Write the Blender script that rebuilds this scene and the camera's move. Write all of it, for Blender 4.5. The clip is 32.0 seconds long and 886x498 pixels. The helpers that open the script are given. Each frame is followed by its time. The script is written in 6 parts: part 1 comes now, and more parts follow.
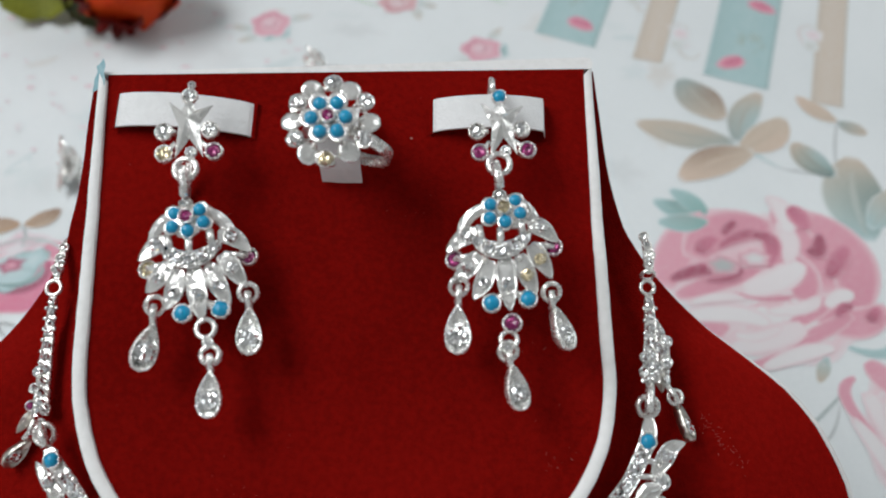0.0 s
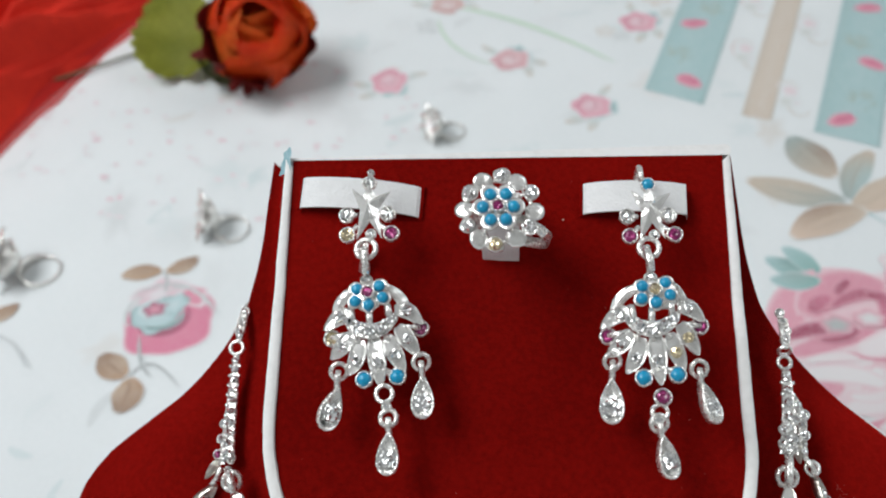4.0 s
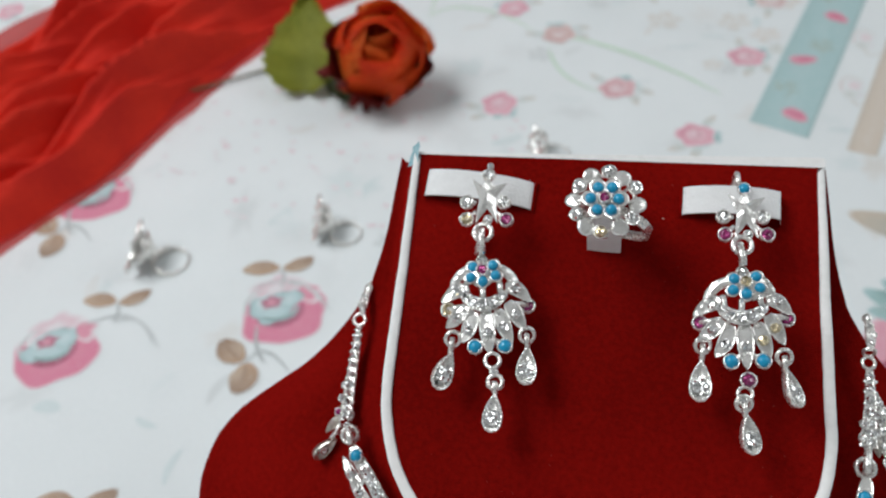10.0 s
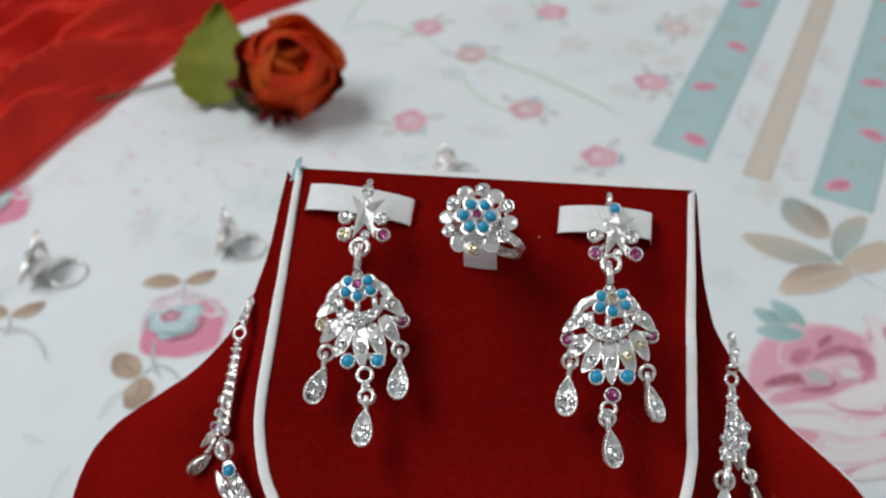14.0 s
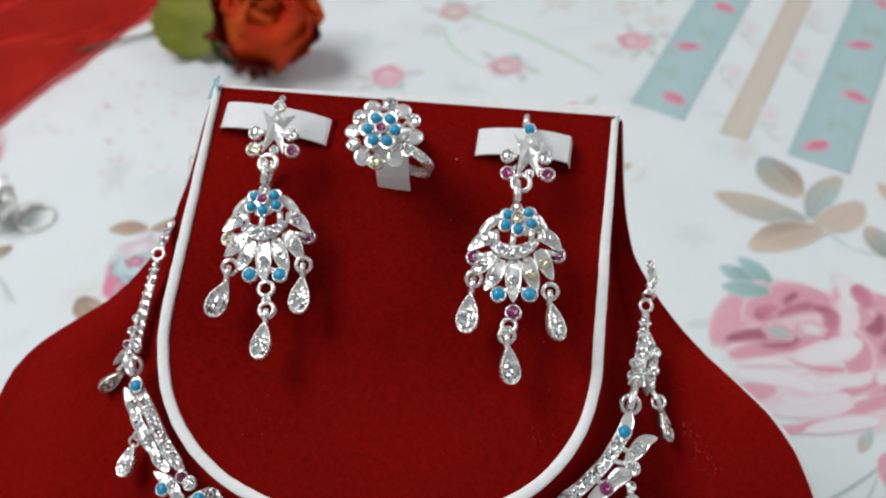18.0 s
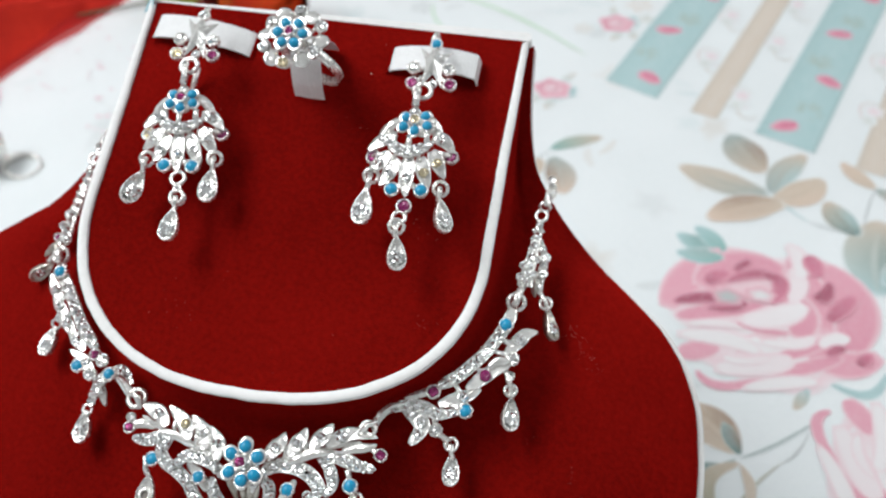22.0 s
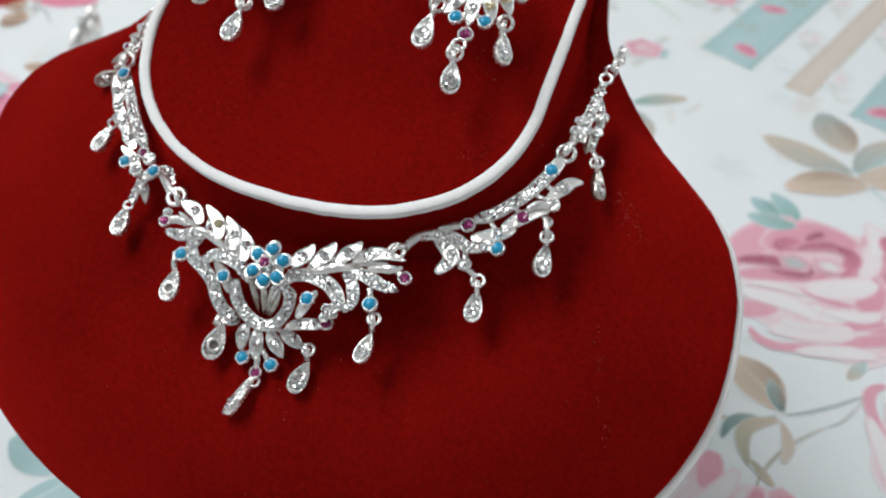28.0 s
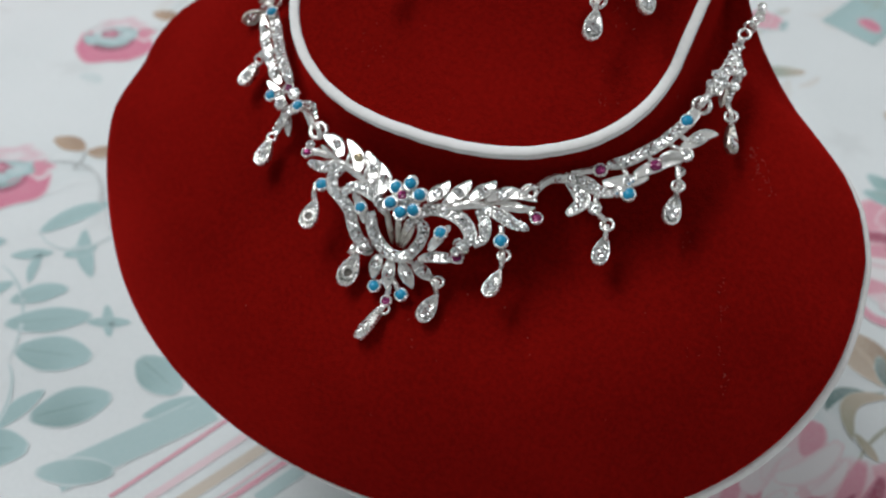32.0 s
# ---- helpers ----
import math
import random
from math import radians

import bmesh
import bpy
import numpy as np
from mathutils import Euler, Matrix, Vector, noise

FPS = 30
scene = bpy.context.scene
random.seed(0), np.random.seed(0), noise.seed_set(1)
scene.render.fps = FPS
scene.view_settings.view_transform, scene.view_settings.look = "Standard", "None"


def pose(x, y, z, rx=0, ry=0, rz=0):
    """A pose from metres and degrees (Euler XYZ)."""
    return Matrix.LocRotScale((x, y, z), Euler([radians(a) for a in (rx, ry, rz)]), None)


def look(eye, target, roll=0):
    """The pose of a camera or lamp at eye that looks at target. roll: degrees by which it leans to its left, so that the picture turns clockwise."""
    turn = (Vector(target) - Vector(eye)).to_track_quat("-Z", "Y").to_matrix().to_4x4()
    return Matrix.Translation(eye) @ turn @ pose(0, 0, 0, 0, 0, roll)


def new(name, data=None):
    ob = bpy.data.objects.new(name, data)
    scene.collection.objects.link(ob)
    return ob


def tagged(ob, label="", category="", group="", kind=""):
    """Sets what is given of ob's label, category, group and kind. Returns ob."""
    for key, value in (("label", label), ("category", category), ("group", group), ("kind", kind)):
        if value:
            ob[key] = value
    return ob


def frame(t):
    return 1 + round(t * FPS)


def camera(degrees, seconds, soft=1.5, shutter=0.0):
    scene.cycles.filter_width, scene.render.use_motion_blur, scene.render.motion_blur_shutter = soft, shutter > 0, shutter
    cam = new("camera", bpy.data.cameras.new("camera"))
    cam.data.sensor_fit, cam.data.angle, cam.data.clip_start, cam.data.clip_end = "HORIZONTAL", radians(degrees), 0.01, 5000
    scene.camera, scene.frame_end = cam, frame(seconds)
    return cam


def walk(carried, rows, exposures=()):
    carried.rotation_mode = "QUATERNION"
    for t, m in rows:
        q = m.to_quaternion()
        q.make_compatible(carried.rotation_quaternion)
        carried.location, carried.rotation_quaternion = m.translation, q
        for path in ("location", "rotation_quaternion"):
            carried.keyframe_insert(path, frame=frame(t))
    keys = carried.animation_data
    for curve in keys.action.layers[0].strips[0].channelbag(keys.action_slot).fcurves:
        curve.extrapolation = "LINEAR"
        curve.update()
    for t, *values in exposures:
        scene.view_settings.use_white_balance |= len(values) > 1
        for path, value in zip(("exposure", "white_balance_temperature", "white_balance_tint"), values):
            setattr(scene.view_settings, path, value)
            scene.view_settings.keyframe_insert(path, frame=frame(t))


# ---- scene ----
cam = camera(52.2, 32.0, soft=2.0)
cam.data.dof.use_dof, cam.data.dof.focus_distance, cam.data.dof.aperture_fstop = True, 0.175, 18.0
METRES, EYE, TILT, LEAN, TURN = 0.216, 0.27288, -49.3, 0.0, 0.0
ROWS = [
    (0.0, 0.0, 0.0, 0.0, 0.0, 0.0, -0.0),
    (0.5, -0.0107, -0.0041, 0.0058, -0.08, 0.17, 0.08),
    (1.0, -0.0409, -0.0083, 0.0229, 0.67, 0.47, -0.47),
    (1.5, -0.0561, -0.0096, 0.0287, 0.74, 0.82, -1.02),
    (2.0, -0.0727, -0.0168, 0.0344, 1.04, 1.27, -1.76),
    (2.5, -0.0789, -0.0207, 0.0343, 1.34, 1.03, -1.99),
    (3.0, -0.0708, -0.0385, 0.0342, 2.09, 1.67, -1.76),
    (3.5, -0.063, -0.063, 0.0372, 3.89, 2.03, -1.37),
    (5.5, -0.0685, -0.1001, 0.0188, 7.42, 1.92, -1.72),
    (6.0, -0.0701, -0.1084, 0.0057, 9.15, 1.01, -2.76),
    (6.5, -0.0684, -0.1178, -0.003, 10.06, 0.86, -3.45),
    (7.0, -0.0691, -0.1314, -0.0107, 11.21, 0.73, -3.86),
    (7.5, -0.0708, -0.1328, -0.0112, 11.38, 0.72, -3.8),
    (8.0, -0.0691, -0.1425, -0.0196, 12.11, 0.2, -4.32),
    (8.5, -0.0668, -0.1453, -0.0228, 13.31, -1.18, -4.57),
    (9.0, -0.065, -0.156, -0.0175, 11.63, 1.75, -4.73),
    (9.5, -0.0669, -0.1615, -0.0171, 11.05, 3.02, -4.77),
    (10.0, -0.0672, -0.1694, -0.0172, 10.87, 3.9, -4.75),
    (10.5, -0.0665, -0.1735, -0.0162, 10.73, 4.54, -4.86),
    (11.0, -0.0653, -0.1656, -0.0144, 11.01, 3.35, -4.79),
    (11.5, -0.0627, -0.1628, -0.0186, 10.47, 2.44, -4.98),
    (12.0, -0.0515, -0.1669, -0.0219, 9.04, 3.41, -5.37),
    (12.5, -0.0383, -0.1755, -0.0182, 8.26, 4.59, -5.21),
    (13.0, -0.0371, -0.1767, -0.0126, 7.81, 5.11, -5.07),
    (13.5, -0.0278, -0.176, -0.0105, 7.28, 5.25, -5.06),
    (14.0, -0.0148, -0.1685, -0.0149, 6.29, 5.37, -5.26),
    (14.5, -0.0049, -0.1676, -0.0145, 5.48, 5.81, -5.15),
    (16.5, 0.0441, -0.1593, -0.0249, 5.04, 4.71, -5.21),
    (17.0, 0.0614, -0.1724, -0.0358, 5.54, 4.31, -5.58),
    (17.5, 0.078, -0.1626, -0.0492, 5.92, 3.91, -6.09),
    (18.0, 0.0941, -0.1387, -0.0645, 7.23, 4.06, -6.4),
    (18.5, 0.1056, -0.1186, -0.0725, 6.85, 4.53, -6.24),
    (19.0, 0.1099, -0.1131, -0.0786, 7.71, 4.52, -6.16),
    (19.5, 0.1362, -0.1062, -0.0888, 7.42, 4.68, -6.52),
    (20.0, 0.1737, -0.1202, -0.1038, 8.8, 4.27, -7.0),
    (20.5, 0.1903, -0.1241, -0.1174, 8.85, 3.83, -7.26),
    (21.0, 0.2116, -0.1378, -0.1398, 8.71, 4.08, -7.75),
    (21.5, 0.2199, -0.1505, -0.1528, 8.86, 4.02, -8.41),
    (22.0, 0.2379, -0.1656, -0.1629, 8.56, 4.65, -8.77),
    (22.5, 0.2582, -0.1718, -0.1702, 8.86, 4.8, -8.97),
    (23.0, 0.2699, -0.1585, -0.1912, 8.74, 4.89, -9.9),
    (23.5, 0.2841, -0.137, -0.2165, 8.75, 5.33, -11.22),
    (24.0, 0.2954, -0.1295, -0.2359, 9.63, 5.87, -12.26),
    (24.5, 0.3008, -0.1182, -0.2422, 9.79, 5.81, -12.53),
    (25.0, 0.3073, -0.1103, -0.2582, 9.47, 6.46, -13.5),
    (25.5, 0.3088, -0.1069, -0.279, 9.96, 6.28, -14.66),
    (27.5, 0.3029, -0.1176, -0.3123, 11.91, 4.89, -16.86),
    (28.0, 0.2991, -0.122, -0.3221, 12.71, 4.37, -17.47),
    (28.5, 0.2981, -0.1356, -0.3284, 13.62, 4.13, -18.01),
    (29.0, 0.2936, -0.1421, -0.3366, 15.73, 2.2, -18.51),
    (29.5, 0.2897, -0.1545, -0.3461, 16.96, 1.63, -19.16),
    (30.0, 0.2884, -0.1605, -0.3525, 17.41, 1.46, -19.5),
    (30.5, 0.2856, -0.1685, -0.3566, 18.12, 1.29, -19.85),
    (31.0, 0.2848, -0.1722, -0.3563, 18.98, 0.76, -19.93),
    (31.5, 0.2858, -0.1766, -0.3575, 19.15, 0.9, -20.1),
    (32.0, 0.2727, -0.1582, -0.372, 17.92, 1.0, -21.09),
]
walk(cam, [(t, pose(0, 0, EYE, TILT, LEAN, TURN) @ pose(METRES * x, METRES * y, METRES * z, 90 + pitch, roll, yaw)) for t, x, y, z, yaw, pitch, roll in ROWS],
     exposures=[(0, -0.10), (1, 0.10), (2, 0.24), (3, 0.12), (6, -0.05), (7, -0.10), (8, -0.15), (9, -0.52), (10, -0.12), (11, -0.15), (12, -0.10), (13, -0.20), (14, -0.20), (17, -0.12), (18, 0.00), (19, -0.05), (20, -0.22), (21, -0.10), (22, 0.30), (23, 0.30), (24, 0.25), (25, 0.30), (28, 0.10), (29, 0.15), (30, 0.05), (31, -0.10), (32, -0.18)])

# ---------------------------------------------------------------- light
world = bpy.data.worlds.new("room_air")
world.use_nodes = True
world.node_tree.nodes["Background"].inputs[0].default_value = (0.75, 0.86, 1.0, 1)
world.node_tree.nodes["Background"].inputs[1].default_value = 0.03
scene.world = world


def lamp(name, eye, target, watts, sx, sy, colour):
    data = bpy.data.lights.new(name, "AREA")
    data.shape, data.size, data.size_y, data.energy, data.color = "RECTANGLE", sx, sy, watts, colour
    ob = new(name, data)
    ob.matrix_world = look(eye, target)
    return ob


# Unseen main light, set by the shadows' direction; its size only softens them.
lamp("main_light", (-0.95, 0.12, 1.55), (0.0, 0.15, 0.1), 24.5, 1.3, 0.65, (0.95, 0.972, 0.99))
# Added fill from the right, no source there; it softens the bust's shadow side.
lamp("fill_light", (1.45, 0.75, 1.30), (0.0, 0.25, 0.1), 11.0, 1.5, 1.3, (0.925, 0.955, 0.975))

# ---------------------------------------------------------------- materials
U = 0.72e-3  # one drawing unit in metres
MATS = {}


def rgba(c):
    return (c[0], c[1], c[2], 1.0)


def material(name, base, other=None, rough=0.5, metal=0.0, scale=40.0, fine=400.0, bump=0.0, bump_scale=300.0, sheen=0.0,
             mix=(0.35, 0.65), coat=0.0, transmission=0.0, ior=1.45, translucent=0.0, alpha=1.0, rough_var=0.0, facets=0.0, facet_scale=2000.0, lint=0.0):
    m = bpy.data.materials.new(name)
    m.use_nodes = True
    nt = m.node_tree
    n, l = nt.nodes, nt.links
    b = n["Principled BSDF"]
    co = n.new("ShaderNodeTexCoord")
    big = n.new("ShaderNodeTexNoise")
    big.inputs["Scale"].default_value, big.inputs["Detail"].default_value = scale, 4.0
    small = n.new("ShaderNodeTexNoise")
    small.inputs["Scale"].default_value, small.inputs["Detail"].default_value = fine, 3.0
    geo = n.new("ShaderNodeNewGeometry")
    for t in (big, small):
        l.new(geo.outputs["Position"], t.inputs["Vector"])
    add = n.new("ShaderNodeMath")
    add.operation = "ADD"
    half = n.new("ShaderNodeMath")
    half.operation, half.inputs[1].default_value = "MULTIPLY", 0.5
    l.new(big.outputs["Fac"], add.inputs[0])
    l.new(small.outputs["Fac"], add.inputs[1])
    l.new(add.outputs[0], half.inputs[0])
    ramp = n.new("ShaderNodeValToRGB")
    ramp.color_ramp.elements[0].position, ramp.color_ramp.elements[1].position = mix
    ramp.color_ramp.elements[0].color = rgba(base)
    ramp.color_ramp.elements[1].color = rgba(other or base)
    l.new(half.outputs[0], ramp.inputs[0])
    l.new(ramp.outputs[0], b.inputs["Base Color"])
    b.inputs["Roughness"].default_value, b.inputs["Metallic"].default_value = rough, metal
    b.inputs["Sheen Weight"].default_value = sheen
    if sheen:
        b.inputs["Sheen Roughness"].default_value = 0.55
        b.inputs["Sheen Tint"].default_value = rgba([min(1, 5.0 * c) for c in base])
        b.inputs["Specular IOR Level"].default_value = 0.02
    b.inputs["Coat Weight"].default_value = coat
    b.inputs["Transmission Weight"].default_value, b.inputs["IOR"].default_value = transmission, ior
    b.inputs["Alpha"].default_value = alpha
    if rough_var:
        mr = n.new("ShaderNodeMapRange")
        mr.inputs["To Min"].default_value, mr.inputs["To Max"].default_value = max(0.02, rough - rough_var), rough + rough_var
        l.new(small.outputs["Fac"], mr.inputs["Value"])
        l.new(mr.outputs[0], b.inputs["Roughness"])
    if bump:
        bt = n.new("ShaderNodeTexNoise")
        bt.inputs["Scale"].default_value, bt.inputs["Detail"].default_value = bump_scale, 4.0
        l.new(geo.outputs["Position"], bt.inputs["Vector"])
        bm_ = n.new("ShaderNodeBump")
        bm_.inputs["Strength"].default_value, bm_.inputs["Distance"].default_value = bump, 0.0006
        l.new(bt.outputs["Fac"], bm_.inputs["Height"])
        l.new(bm_.outputs[0], b.inputs["Normal"])
    if facets:
        vo = n.new("ShaderNodeTexVoronoi")
        vo.inputs["Scale"].default_value = facet_scale
        l.new(geo.outputs["Position"], vo.inputs["Vector"])
        off = n.new("ShaderNodeVectorMath")
        off.operation = "MULTIPLY_ADD"
        off.inputs[1].default_value, off.inputs[2].default_value = (facets,) * 3, (-facets / 2,) * 3
        l.new(vo.outputs["Color"], off.inputs[0])
        sm = n.new("ShaderNodeVectorMath")
        sm.operation = "ADD"
        l.new(geo.outputs["Normal"], sm.inputs[0])
        l.new(off.outputs[0], sm.inputs[1])
        nm = n.new("ShaderNodeVectorMath")
        nm.operation = "NORMALIZE"
        l.new(sm.outputs[0], nm.inputs[0])
        l.new(nm.outputs[0], b.inputs["Normal"])
    if lint:
        vo = n.new("ShaderNodeTexVoronoi")
        vo.inputs["Scale"].default_value = 95.0
        l.new(geo.outputs["Position"], vo.inputs["Vector"])
        lt = n.new("ShaderNodeMath")
        lt.operation, lt.inputs[1].default_value = "LESS_THAN", 0.022
        l.new(vo.outputs["Distance"], lt.inputs[0])
        pick = n.new("ShaderNodeTexNoise")
        pick.inputs["Scale"].default_value = 33.0
        l.new(geo.outputs["Position"], pick.inputs["Vector"])
        gt = n.new("ShaderNodeMath")
        gt.operation, gt.inputs[1].default_value = "GREATER_THAN", 0.54
        l.new(pick.outputs["Fac"], gt.inputs[0])
        both = n.new("ShaderNodeMath")
        both.operation = "MULTIPLY"
        l.new(lt.outputs[0], both.inputs[0])
        l.new(gt.outputs[0], both.inputs[1])
        dust = n.new("ShaderNodeMath")
        dust.operation, dust.inputs[1].default_value = "MULTIPLY", lint
        l.new(both.outputs[0], dust.inputs[0])
        mc = n.new("ShaderNodeMixRGB")
        mc.inputs[2].default_value = (0.55, 0.36, 0.30, 1)
        l.new(dust.outputs[0], mc.inputs[0])
        l.new(ramp.outputs[0], mc.inputs[1])
        l.new(mc.outputs[0], b.inputs["Base Color"])
    if translucent:
        tr = n.new("ShaderNodeBsdfTranslucent")
        l.new(ramp.outputs[0], tr.inputs["Color"])
        mx = n.new("ShaderNodeMixShader")
        mx.inputs[0].default_value = translucent
        l.new(b.outputs[0], mx.inputs[1])
        l.new(tr.outputs[0], mx.inputs[2])
        l.new(mx.outputs[0], n["Material Output"].inputs[0])
    MATS[name] = m
    return m


VELVET = material("red_velvet", (0.120, 0.0022, 0.0015), (0.205, 0.0042, 0.0028), rough=0.95, scale=24, fine=900, bump=0.5, bump_scale=2600, sheen=0.6, lint=0.6)
LINT = material("pale_lint", (0.40, 0.16, 0.14), (0.26, 0.06, 0.05), rough=0.95, scale=300, fine=1200)
CARD = material("white_card", (0.84, 0.84, 0.83), (0.74, 0.74, 0.72), rough=0.6, scale=60, fine=700, bump=0.15, bump_scale=900, mix=(0.45, 0.75))
STRAP = material("white_leatherette", (0.78, 0.79, 0.79), (0.71, 0.72, 0.72), rough=0.45, scale=50, fine=600, bump=0.35, bump_scale=1500)
SILVER = material("silver_metal", (0.95, 0.945, 0.92), (0.82, 0.81, 0.77), rough=0.27, metal=0.82, scale=220, fine=1500, facets=0.34, facet_scale=1700, rough_var=0.1)
POLISHED = material("cut_silver", (0.96, 0.955, 0.935), (0.86, 0.855, 0.82), rough=0.24, metal=0.76, scale=200, fine=1200, facets=0.30, facet_scale=1100, rough_var=0.08)
# Dark colour that stands for the shade inside a setting's open back.
HOLE_SHADE = material("hole_shade", (0.20, 0.18, 0.16), (0.12, 0.11, 0.10), rough=0.6, metal=0.5, scale=300, fine=1500)
DULL = material("dull_silver", (0.74, 0.71, 0.65), (0.52, 0.49, 0.43), rough=0.32, metal=1.0, scale=180, fine=1300, facets=0.6, facet_scale=1300, rough_var=0.1)
CRYSTAL = material("clear_crystal", (0.95, 0.95, 0.94), (0.80, 0.82, 0.83), rough=0.05, metal=0.86, scale=900, fine=2600, facets=1.9, facet_scale=1700)
AMBERED = material("yellowed_crystal", (0.86, 0.76, 0.52), (0.66, 0.54, 0.32), rough=0.06, metal=0.85, scale=900, fine=2600, coat=1.0, facets=1.2, facet_scale=1500)
RUBY = material("ruby_glass", (0.16, 0.003, 0.07), (0.34, 0.02, 0.16), rough=0.06, metal=0.35, scale=700, fine=2200, coat=1.0, facets=1.1, facet_scale=1500)
TURQ = material("turquoise_enamel", (0.003, 0.25, 0.46), (0.008, 0.32, 0.54), rough=0.32, scale=500, fine=1500, coat=0.3)
SHEET = material("white_printed_cotton", (0.765, 0.80, 0.81), (0.71, 0.75, 0.76), rough=0.9, scale=14, fine=900, bump=0.35, bump_scale=1600, sheen=0.05)
WALL = material("painted_plaster", (0.62, 0.62, 0.61), (0.55, 0.55, 0.55), rough=0.9, scale=2, fine=60, bump=0.2, bump_scale=50)
PAPER, INK_TEAL, INK_SAND, INK_TAN = (0.74, 0.775, 0.785), (0.37, 0.535, 0.545), (0.60, 0.52, 0.44), (0.55, 0.455, 0.36)
INK_PEACH, INK_BROWN, INK_UMBER, INK_OLIVE = (0.62, 0.48, 0.38), (0.44, 0.285, 0.18), (0.29, 0.19, 0.13), (0.36, 0.36, 0.26)
INK_GREY, INK_SLATE, INK_DARK, INK_GREEN = (0.42, 0.45, 0.45), (0.30, 0.38, 0.37), (0.10, 0.20, 0.19), (0.19, 0.39, 0.36)
INK_WINE, INK_LIME, SWIRL, BLOOM = (0.26, 0.05, 0.10), (0.50, 0.68, 0.50), (0.44, 0.59, 0.61), (0.66, 0.19, 0.30)
ROSE_WHITE, ROSE_LIGHT, ROSE_BLUSH = (0.76, 0.73, 0.74), (0.76, 0.58, 0.62), (0.75, 0.50, 0.55)
ROSE_MID, ROSE_DEEP, ROSE_WINE = (0.70, 0.33, 0.41), (0.60, 0.19, 0.28), (0.36, 0.07, 0.13)
INK = material("printed_ink", PAPER, rough=0.9, bump=0.35, bump_scale=1600)
dye = INK.node_tree.nodes.new("ShaderNodeAttribute")
dye.attribute_name = "ink"
weave = INK.node_tree.nodes.new("ShaderNodeTexNoise")
weave.inputs["Scale"].default_value, weave.inputs["Detail"].default_value = 120.0, 5.0
uneven = INK.node_tree.nodes.new("ShaderNodeMixRGB")
uneven.inputs[2].default_value = (*PAPER, 1)
thin = INK.node_tree.nodes.new("ShaderNodeMapRange")
thin.inputs["From Min"].default_value, thin.inputs["From Max"].default_value, thin.inputs["To Max"].default_value = 0.45, 0.8, 0.45
INK.node_tree.links.new(weave.outputs["Fac"], thin.inputs["Value"])
INK.node_tree.links.new(thin.outputs[0], uneven.inputs[0])
INK.node_tree.links.new(dye.outputs["Color"], uneven.inputs[1])
INK.node_tree.links.new(uneven.outputs[0], INK.node_tree.nodes["Principled BSDF"].inputs["Base Color"])
BED_WOOD = material("brown_bed_wood", (0.42, 0.27, 0.16), (0.58, 0.44, 0.31), rough=0.6, scale=110, fine=700)
CHIFFON = material("red_chiffon", (0.52, 0.008, 0.003), (0.80, 0.030, 0.008), rough=0.85, scale=25, fine=900, bump=0.2, bump_scale=2200, sheen=0.0, translucent=0.06)
CHIFFON_THIN = material("sheer_chiffon", (0.60, 0.03, 0.03), (0.70, 0.06, 0.05), rough=0.7, scale=25, fine=900, translucent=0.4, alpha=0.45)
PETAL = material("orange_red_petal", (0.78, 0.030, 0.005), (0.92, 0.13, 0.012), rough=0.6, scale=45, fine=500, bump=0.3, bump_scale=400, translucent=0.2)
PETAL_IN = material("orange_petal", (0.80, 0.10, 0.010), (0.90, 0.26, 0.04), rough=0.6, scale=45, fine=500, bump=0.3, bump_scale=400, translucent=0.25)
PETAL_DARK = material("wine_petal", (0.16, 0.012, 0.012), (0.30, 0.02, 0.015), rough=0.6, scale=45, fine=500, bump=0.3, bump_scale=400)
LEAF = material("olive_leaf_cloth", (0.22, 0.26, 0.02), (0.40, 0.40, 0.05), rough=0.6, scale=40, fine=500, bump=0.3, bump_scale=500)
STEM = material("dark_green_stem", (0.05, 0.07, 0.03), (0.10, 0.11, 0.05), rough=0.6, scale=60, fine=500)
TAPE = material("teal_tape", (0.18, 0.36, 0.42), (0.35, 0.52, 0.56), rough=0.5, scale=200, fine=800)
# Glowing material that no object carries.
LAMP_GLASS = bpy.data.materials.new("glow_glass")
LAMP_GLASS.use_nodes = True
LAMP_GLASS.node_tree.nodes["Principled BSDF"].inputs["Emission Color"].default_value = (0.95, 0.98, 1, 1)
LAMP_GLASS.node_tree.nodes["Principled BSDF"].inputs["Emission Strength"].default_value = 2.0


# ---------------------------------------------------------------- mesh helpers
def mesh_of(bm, name, mats, smooth=True):
    if not isinstance(mats, (list, tuple)):
        mats = [mats]
    me = bpy.data.meshes.new(name)
    bmesh.ops.recalc_face_normals(bm, faces=bm.faces)
    bm.to_mesh(me)
    bm.free()
    for m in mats:
        me.materials.append(m)
    if smooth:
        me.polygons.foreach_set("use_smooth", [True] * len(me.polygons))
    return me


def part(name, bm, mat, parent, label="", smooth=True, at=None):
    """Links a bmesh (or a ready mesh) as one object under a thing or a part."""
    me = bm if isinstance(bm, bpy.types.Mesh) else mesh_of(bm, name, mat, smooth)
    ob = new(name, me)
    if parent is not None:
        ob.parent = parent
    if at is not None:
        ob.matrix_basis = at
    if label:
        ob["label"] = label
    return ob


def empty(name, m, label, category, group="", kind=""):
    ob = new(name)
    ob.matrix_basis = m
    ob.empty_display_size = 0.01
    return tagged(ob, label, category, group, kind)


